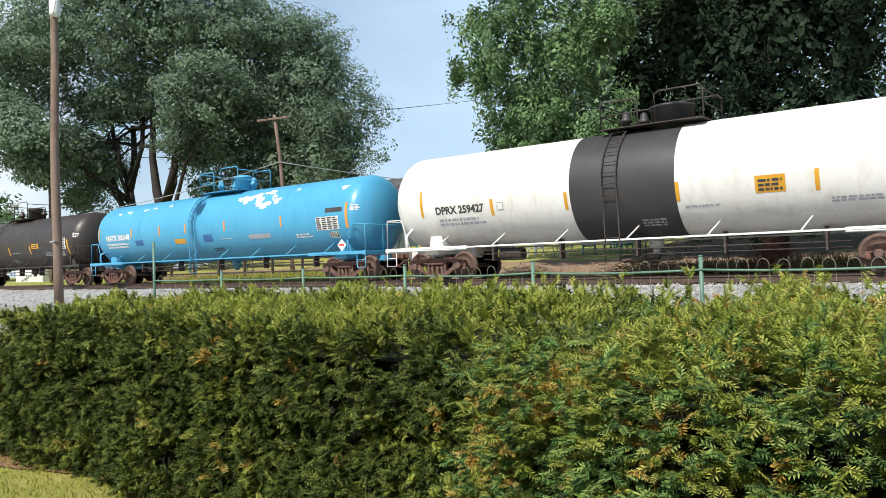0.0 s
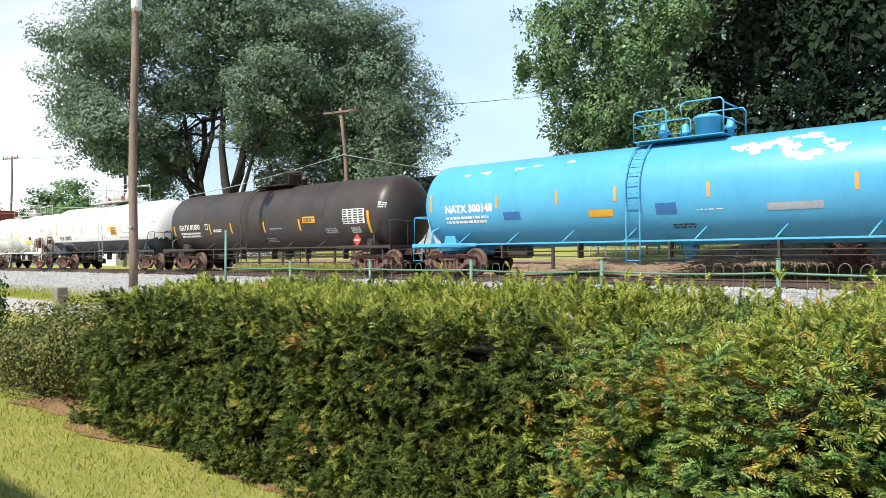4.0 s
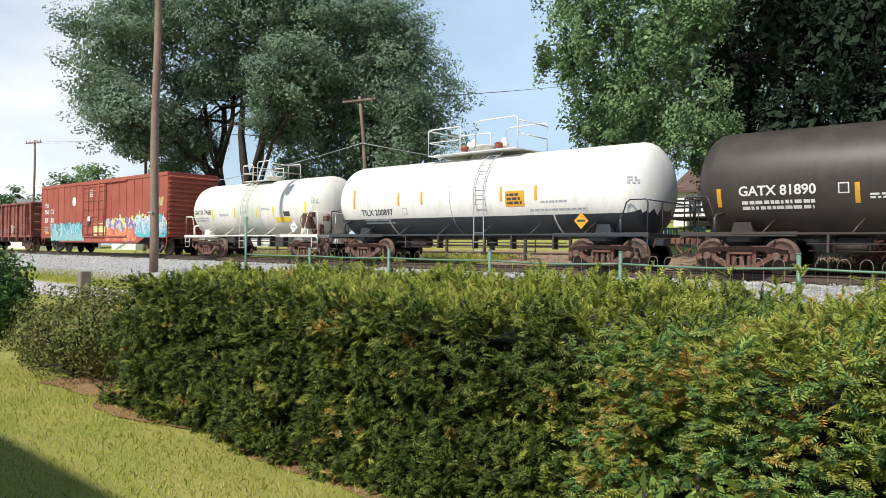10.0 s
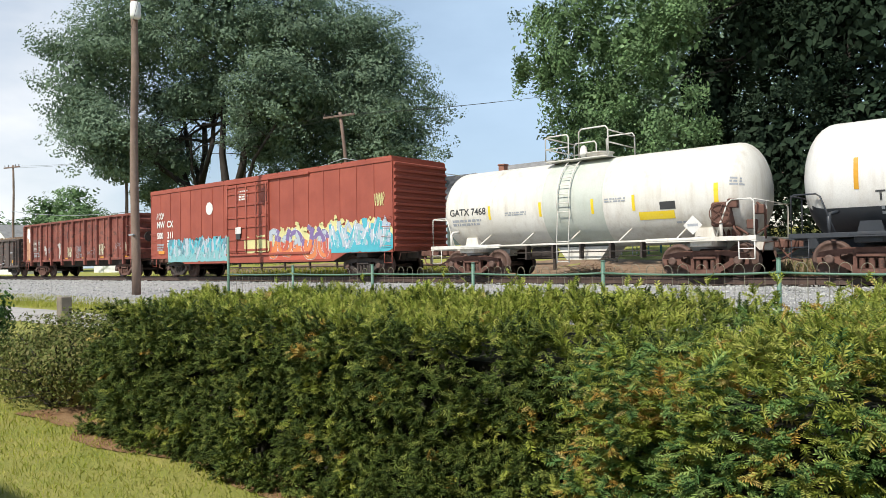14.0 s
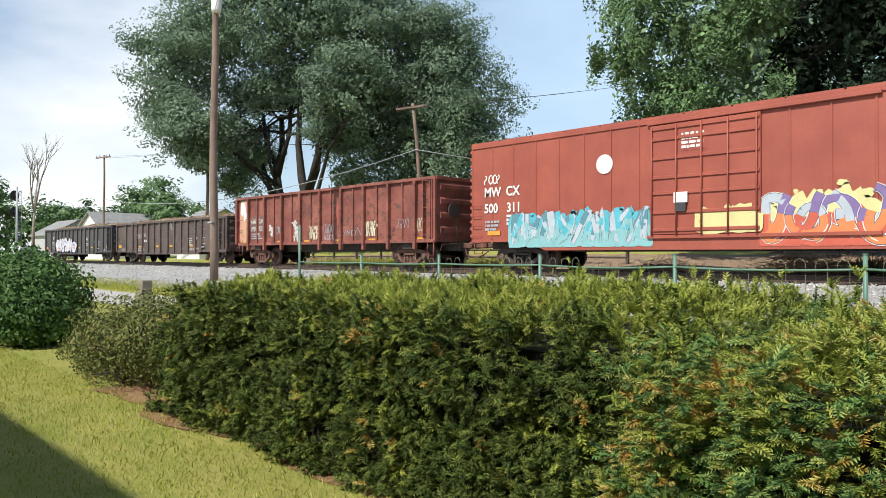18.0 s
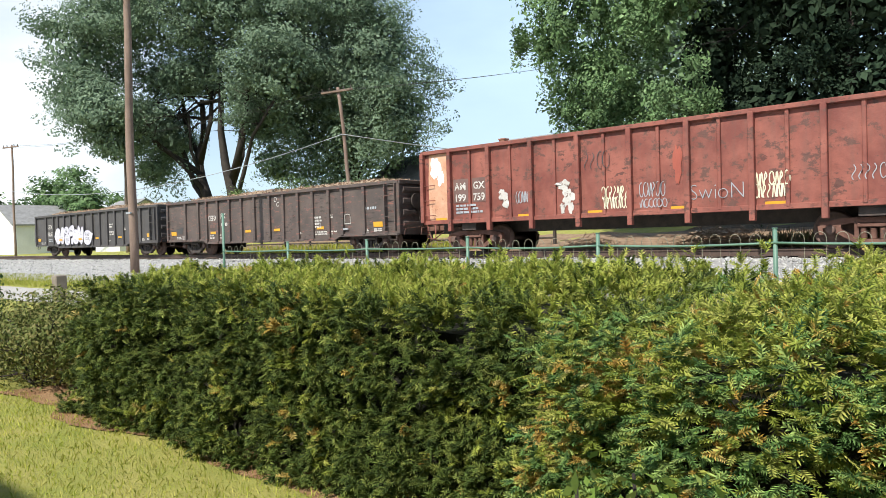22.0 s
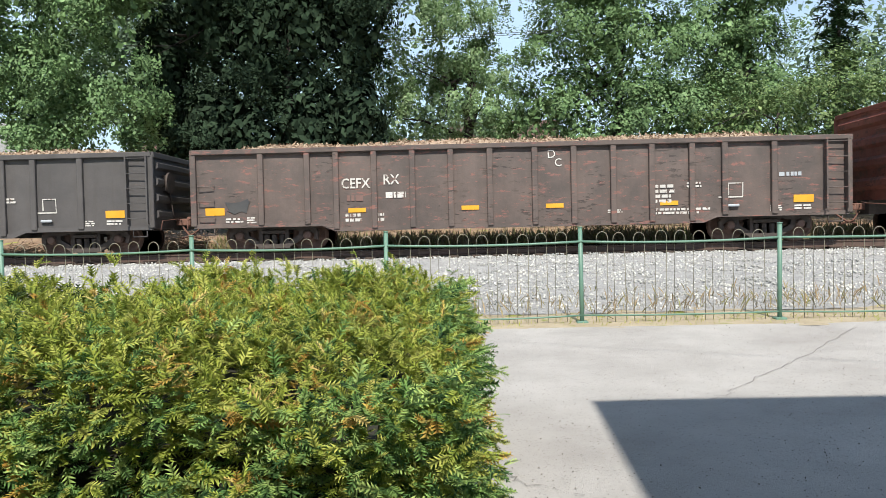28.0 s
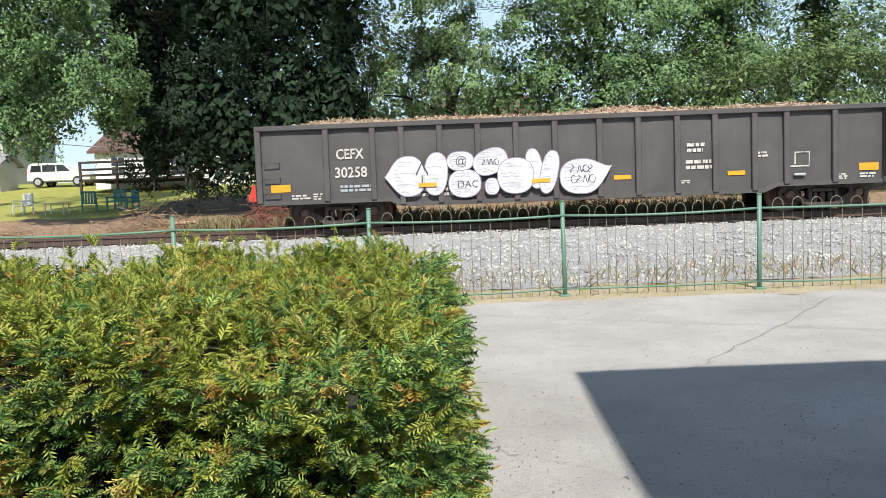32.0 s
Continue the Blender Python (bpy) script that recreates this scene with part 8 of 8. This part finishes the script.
# ---- yards beyond the track ----
def gable_house(name, x0, x1, y0, y1, eave, ridge, wall_mat, roof_mat, label, ridge_along='x', base=None, windows=(), chimney=None):
    """A house with walls, a pitched roof that overhangs, windows with frames."""
    zb = ground_z((x0 + x1) / 2, y0) if base is None else base
    g = thing(name, (0, 0, 0), label, "house", "houses beyond the track")
    bm = bmesh.new()
    box(bm, x0, x1, y0, y1, zb - 1.0, eave)
    part("wall", bm, wall_mat, g)
    # gable ends
    o = 0.35
    if ridge_along == 'x':
        ym = (y0 + y1) / 2
        for xa, xb in ((x0, x0 + 0.15), (x1 - 0.15, x1)):
            bm = bmesh.new()
            a = [bm.verts.new(p) for p in ((xa, y0, eave), (xa, y1, eave), (xa, ym, ridge))]
            b = [bm.verts.new(p) for p in ((xb, y0, eave), (xb, y1, eave), (xb, ym, ridge))]
            bm.faces.new(a)
            bm.faces.new(b[::-1])
            for i in range(3):
                bm.faces.new((a[i], b[i], b[(i + 1) % 3], a[(i + 1) % 3]))
            part("gable", bm, wall_mat, g)
        k = (ridge - eave) / (ym - y0)
        for ya, yb in ((y0 - o, ym), (y1 + o, ym)):
            bm = bmesh.new()
            za = eave - o * k
            vs = [(x0 - o, ya, za), (x1 + o, ya, za), (x1 + o, yb, ridge), (x0 - o, yb, ridge)]
            lo = [bm.verts.new(p) for p in vs]
            hi = [bm.verts.new((p[0], p[1], p[2] + 0.16)) for p in vs]
            bm.faces.new(lo)
            bm.faces.new(hi)
            for i in range(4):
                bm.faces.new((lo[i], lo[(i + 1) % 4], hi[(i + 1) % 4], hi[i]))
            part("roof", bm, roof_mat, g)
    else:
        xm = (x0 + x1) / 2
        for ya in (y0, y1 - 0.15):
            bm = bmesh.new()
            prism(bm, [(x0, eave), (x1, eave), (xm, ridge)], ya, ya + 0.15)
            part("gable", bm, wall_mat, g)
        k = (ridge - eave) / (xm - x0)
        for xa in (x0 - o, x1 + o):
            bm = bmesh.new()
            za = eave - o * k
            prism(bm, [(xa, za), (xm, ridge), (xm, ridge + 0.16), (xa, za + 0.16)], y0 - o, y1 + o)
            part("roof", bm, roof_mat, g)
    for wx, wz, ww, wh in windows:
        bm = bmesh.new()
        box(bm, wx - ww / 2 - 0.07, wx + ww / 2 + 0.07, y0 - 0.05, y0 + 0.02, wz - 0.07, wz + wh + 0.07)
        w = part("window", bm, M['plastic'], g)
        bm = bmesh.new()
        box(bm, wx - ww / 2, wx + ww / 2, y0 - 0.06, y0 - 0.048, wz, wz + wh)
        part("pane", bm, M['glass'], w)
        bm = bmesh.new()
        box(bm, wx - 0.025, wx + 0.025, y0 - 0.075, y0 - 0.06, wz, wz + wh)
        box(bm, wx - ww / 2, wx + ww / 2, y0 - 0.075, y0 - 0.06, wz + wh / 2 - 0.025, wz + wh / 2 + 0.025)
        part("glazing_bar", bm, M['plastic'], w)
    if chimney:
        cx, cy, cz, ch = chimney
        bm = bmesh.new()
        box(bm, cx - 0.35, cx + 0.35, cy - 0.35, cy + 0.35, cz, cz + ch, 0.02)
        box(bm, cx - 0.42, cx + 0.42, cy - 0.42, cy + 0.42, cz + ch - 0.15, cz + ch, 0.02)
        part("chimney", bm, M['brick'], g)
    return g


Z41 = ground_z(-18, 41)
gable_house("white_house", -22.8, -12.0, 41, 49, Z41 + 2.6, Z41 + 4.6, M['siding'], M['roofred'], "low white house with a brown shingle roof", base=Z41,
            windows=((-21.2, Z41 + 0.9, 0.9, 1.2), (-17.6, Z41 + 0.8, 2.6, 1.3), (-15.0, Z41 + 1.2, 0.6, 0.8), (-13.4, Z41 + 0.9, 0.7, 1.3)))
gable_house("grey_shed", -37, -30.0, 42, 44.2, Z41 + 2.1, Z41 + 2.7, M['grey_siding'], M['roof'], "grey sided garage with a low roof", base=Z41 - 0.5)
gable_house("tall_house", -45.5, -34.4, 50, 58, 8.4, 11.4, M['dimmed_siding'], M['roof'], "tall white sided house with a wide pale grey roof", base=Z41 - 0.5, windows=((-37, 5.4, 1.0, 1.5), (-41, 5.4, 1.0, 1.5)), chimney=(-44.6, 52.0, 9.0, 2.4))
gable_house("roofed_house", -46.0, -37.0, 34, 41, 5.6, 8.4, M['bluegrey'], M['roofdark'], "house with a dark roof and blue-grey gable", chimney=None)
gable_house("brick_house", 0.5, 9.0, 50, 58, 7.6, 10.2, M['brick'], M['roofred'], "red brick house behind the maples")
gable_house("far_house", -104, -94, 22, 30, 4.2, 6.6, M['siding'], M['roof'], "small white house far down the line", 'y')
gable_house("far_house", -84, -78, 27, 33, 4.8, 6.4, M['siding'], M['roof'], "small pale house far down the line")
gable_house("far_house", -118, -108, 20, 27, 4.0, 6.0, M['grey_siding'], M['roof'], "low grey building far down the line")


def deck():
    g = thing("wooden_deck", (-18.2, 38.2, ground_z(-18, 39.5)), "dark stained wooden deck with rails", "deck")
    bm = bmesh.new()
    box(bm, -3.6, 3.2, -1.6, 2.7, 0.5, 0.62)
    part("platform", bm, M['deck'], g)
    for x in (-3.5, -1.2, 1.1, 3.1):
        bm = bmesh.new()
        box(bm, x - 0.07, x + 0.07, -1.6, -1.46, -0.3, 1.75, 0.01)
        part("post", bm, M['deck'], g)
    for z in (0.8, 1.15, 1.6):
        bm = bmesh.new()
        box(bm, -3.55, 3.15, -1.62, -1.55, z, z + 0.14, 0.01)
        part("rail", bm, M['deck'], g)
    bm = bmesh.new()
    for k in range(4):
        box(bm, 3.2, 4.4 - 0.25 * k, -0.6, 0.6, 0.1 * k, 0.1 * k + 0.1)
    part("step", bm, M['deck'], g)
    bm = bmesh.new()
    box(bm, 3.3, 3.42, -1.6, -1.48, -0.2, 2.0)
    part("post", bm, M['deck'], g)


deck()


def suv():
    g = thing("parked_car", (-27.3, 45.5, ground_z(-27.3, 45.5)), "white parked sport utility vehicle", "car")
    bm = bmesh.new()
    prism(bm, [(-2.3, 0.4), (2.3, 0.4), (2.35, 0.75), (2.2, 0.98), (1.15, 1.08), (0.55, 1.62), (0.3, 1.72), (-1.9, 1.74), (-2.15, 1.6), (-2.3, 1.0)], -0.9, 0.9)
    bmesh.ops.bevel(bm, geom=bm.edges[:], offset=0.06, segments=2, affect='EDGES')
    body = part("body", bm, M['carpaint'], g)
    for pts in ([(-2.0, 1.1), (-1.2, 1.1), (-1.2, 1.58), (-1.9, 1.58)], [(-1.1, 1.1), (-0.15, 1.1), (-0.15, 1.6), (-1.1, 1.6)], [(-0.05, 1.1), (0.95, 1.1), (0.45, 1.58), (-0.05, 1.6)]):
        bm = bmesh.new()
        prism(bm, pts, -0.912, -0.895)
        part("side_window", bm, M['glass'], g)
    for x in (-1.45, 1.45):
        for y in (-0.88, 0.88):
            bm = bmesh.new()
            turned(bm, [(y - 0.11, 0.25), (y - 0.11, 0.33), (y - 0.08, 0.36), (y + 0.08, 0.36), (y + 0.11, 0.33), (y + 0.11, 0.25)], 'y', 20)
            bmesh.ops.translate(bm, verts=bm.verts, vec=(x, 0, 0.36))
            w = part("wheel", bm, M['tyre'], g)
            bm = bmesh.new()
            rod(bm, (x, y - 0.12, 0.36), (x, y + 0.12, 0.36), 0.22, 14)
            part("rim", bm, M['mark_grey'], w)
    bm = bmesh.new()
    box(bm, -2.34, -2.26, -0.85, -0.6, 0.95, 1.25)
    part("tail_light", bm, M['red'], g)


suv()


def armchair(x, y, turn, mat, label):
    g = thing("garden_chair", (x, y, ground_z(x, y)), label, "chair", "garden chairs")
    g.rotation_euler = (0, 0, turn)
    for sx in (-0.3, 0.3):
        for sy in (-0.28, 0.28):
            bm = bmesh.new()
            box(bm, sx - 0.03, sx + 0.03, sy - 0.03, sy + 0.03, -0.05, 0.62 if sy < 0 else 0.95, 0.006)
            part("leg", bm, mat, g)
        bm = bmesh.new()
        box(bm, sx - 0.05, sx + 0.05, -0.34, 0.3, 0.6, 0.65, 0.01)
        part("armrest", bm, mat, g)
    bm = bmesh.new()
    box(bm, -0.3, 0.3, -0.3, 0.28, 0.38, 0.43, 0.01)
    part("seat", bm, mat, g)
    for k in range(5):
        bm = bmesh.new()
        box(bm, -0.27 + 0.12 * k, -0.19 + 0.12 * k, 0.26, 0.3, 0.42, 0.95, 0.006)
        part("back_slat", bm, mat, g)
    bm = bmesh.new()
    box(bm, -0.32, 0.32, 0.25, 0.31, 0.9, 0.98, 0.01)
    part("top_rail", bm, mat, g)


armchair(-18.7, 25, -0.4, M['plastic'], "white plastic garden armchair on the lawn")
armchair(-15.6, 25, 0.5, M['teal'], "teal garden armchair on the lawn")
armchair(-14.5, 25.4, -0.2, M['teal'], "teal garden armchair beside its twin")
armchair(-13.7, 25.0, -0.7, M['teal'], "teal garden armchair turned to the track")
g = thing("garden_table", (-16.8, 24.4, ground_z(-16.8, 24.4)), "low white garden table between the chairs", "table")
bm = bmesh.new()
box(bm, -0.5, 0.5, -0.3, 0.3, 0.5, 0.54, 0.01)
part("tabletop", bm, M['plastic'], g)
for sx in (-0.42, 0.42):
    for sy in (-0.24, 0.24):
        bm = bmesh.new()
        box(bm, sx - 0.02, sx + 0.02, sy - 0.02, sy + 0.02, -0.05, 0.5)
        part("leg", bm, M['plastic'], g)

# dark post and rail fence along the yards
rail_fence = thing("post_and_rail_fence", (0, 17.6, 0), "dark weathered post and rail fence in the grass", "fence")
for k in range(14):
    x = -48 + 2.4 * k
    z = ground_z(x, 17.6)
    bm = bmesh.new()
    box(bm, x - 0.06, x + 0.06, -0.06, 0.06, z - 0.3, z + 1.1, 0.01)
    part("post", bm, M['deck'], rail_fence)
    if k < 13:
        for h in (0.35, 0.7, 1.02):
            bm = bmesh.new()
            tube(bm, [(x, 0, z + h), (x + 2.4, 0, ground_z(x + 2.4, 17.6) + h)], 0.045, 5)
            part("rail", bm, M['deck'], rail_fence)


def brush_pile(x, y, w, h, n, mat, label, seed, up=0.35):
    rg = np.random.default_rng(seed)
    z = ground_z(x, y) + 0.05
    px = rg.normal(size=n) * w * 0.45
    py = rg.normal(size=n) * 0.45
    pz = np.abs(rg.normal(size=n)) * h * 0.5 * np.exp(-(px / w) ** 2)
    P = np.stack([px, py, pz], 1)
    d = rg.normal(size=(n, 3)) * [1, 0.6, up]
    d /= np.linalg.norm(d, axis=1, keepdims=True)
    v = np.cross(d, rg.normal(size=(n, 3)))
    v /= np.linalg.norm(v, axis=1, keepdims=True)
    T = np.stack([d, v, np.cross(d, v)], axis=2)
    tv = [(-0.5, -0.012, 0), (0.5, -0.006, 0.01), (0.5, 0.006, 0.01), (-0.5, 0.012, 0), (-0.5, 0, 0.02), (0.5, 0, 0.02)]
    tf = [(0, 1, 5, 4), (4, 5, 2, 3), (0, 3, 2, 1)]
    me = scattered("brush_pile", tv, tf, P, T, rg.uniform(0.25, 0.9, n), mat)
    ob = new("brush_pile", me)
    ob.location = (x, y, z)
    tagged(ob, label, "brush pile", "brush piles", "stuff")


brush_pile(-8.4, 14.3, 1.9, 0.75, 1100, M['brush'], "heap of dry tan branches beside the track", 71)
brush_pile(-13.4, 14.5, 1.5, 0.45, 500, M['brush'], "low heap of dry twigs beside the track", 72)
brush_pile(-4.6, 14.1, 0.8, 1.0, 800, M['redbrush'], "tangle of reddish dead twigs beside the track", 73, up=1.3)
brush_pile(0.5, 14.4, 2.6, 0.5, 900, M['brush'], "dry weeds and twigs along the far rail", 74, up=0.8)
brush_pile(5.5, 14.2, 2.0, 0.7, 900, M['weed'], "pale dry weed clumps along the far rail", 75, up=1.5)
brush_pile(-22, 14.4, 2.5, 0.35, 500, M['brush'], "scattered dry twigs on the bank", 76)
bm = bmesh.new()
tube(bm, [(-8.0, 13.9, 0.62), (-7.5, 13.8, 0.95), (-6.9, 13.75, 0.98), (-6.2, 13.7, 0.72), (-5.8, 13.7, 0.55)], 0.05, 7, [0.06, 0.055, 0.05, 0.04, 0.03])
tagged(new("bent_branch", to_mesh("bent_branch", bm, M['brush'])), "bent bare branch lying on the brush heap", "branch")

# small wooden post by the lane
g = thing("marker_post", (-16.6, -2.9, ground_z(-16.6, -2.9)), "short grey wooden marker post by the lane", "post")
bm = bmesh.new()
box(bm, -0.12, 0.12, -0.12, 0.12, -0.2, 0.62, 0.02)
part("post", bm, M['twig'], g)

# grit and leaf bits on the drive
rg = np.random.default_rng(77)
n = 10000
x, y = rg.uniform(0.9, 9, n), rg.uniform(-8.5, -0.5, n)
P = np.array([(a, b, ground_z(a, b) + 0.02) for a, b in zip(x, y)])
me = scattered("drive_grit", STONE_V, STONE_F, P, frames_from(rg.normal(size=(n, 3)) * 0.3 + [0, 0, 1], rg), 0.003 + 0.01 * rg.uniform(0, 1, n) ** 2.5, M['grit'])
tagged(new("drive_grit", me), "fine grit and leaf bits scattered on the asphalt", "grit", kind="stuff")


# ---- what moves ----
def run(t):
    """How far the train has come, in metres."""
    u = t / 32.0
    return 141.3536 * u + 6.657 * u ** 2 - 0.2146 * u ** 3 + 1.4186 * u ** 4 + 0.22 * smooth(24.0, 29.0, t) - 0.05 * smooth(20.0, 24.0, t)


def motions():
    for c, x in CARS:
        walk(c, [(t, pose(x + run(t), TRACK_Y, RAIL_Z)) for t in range(33)])
    # the wheels roll with the way gone; all of them turn alike
    first = WHEELS[0]
    walk(first, [(0.12 * k, pose(0, 0, 0, 0, math.degrees(run(0.12 * k) / 0.457), 0)) for k in range(267)])
    act, slot = first.animation_data.action, first.animation_data.action_slot
    for w in WHEELS[1:]:
        w.rotation_mode = 'QUATERNION'
        w.animation_data_create()
        w.animation_data.action = act
        w.animation_data.action_slot = slot


motions()
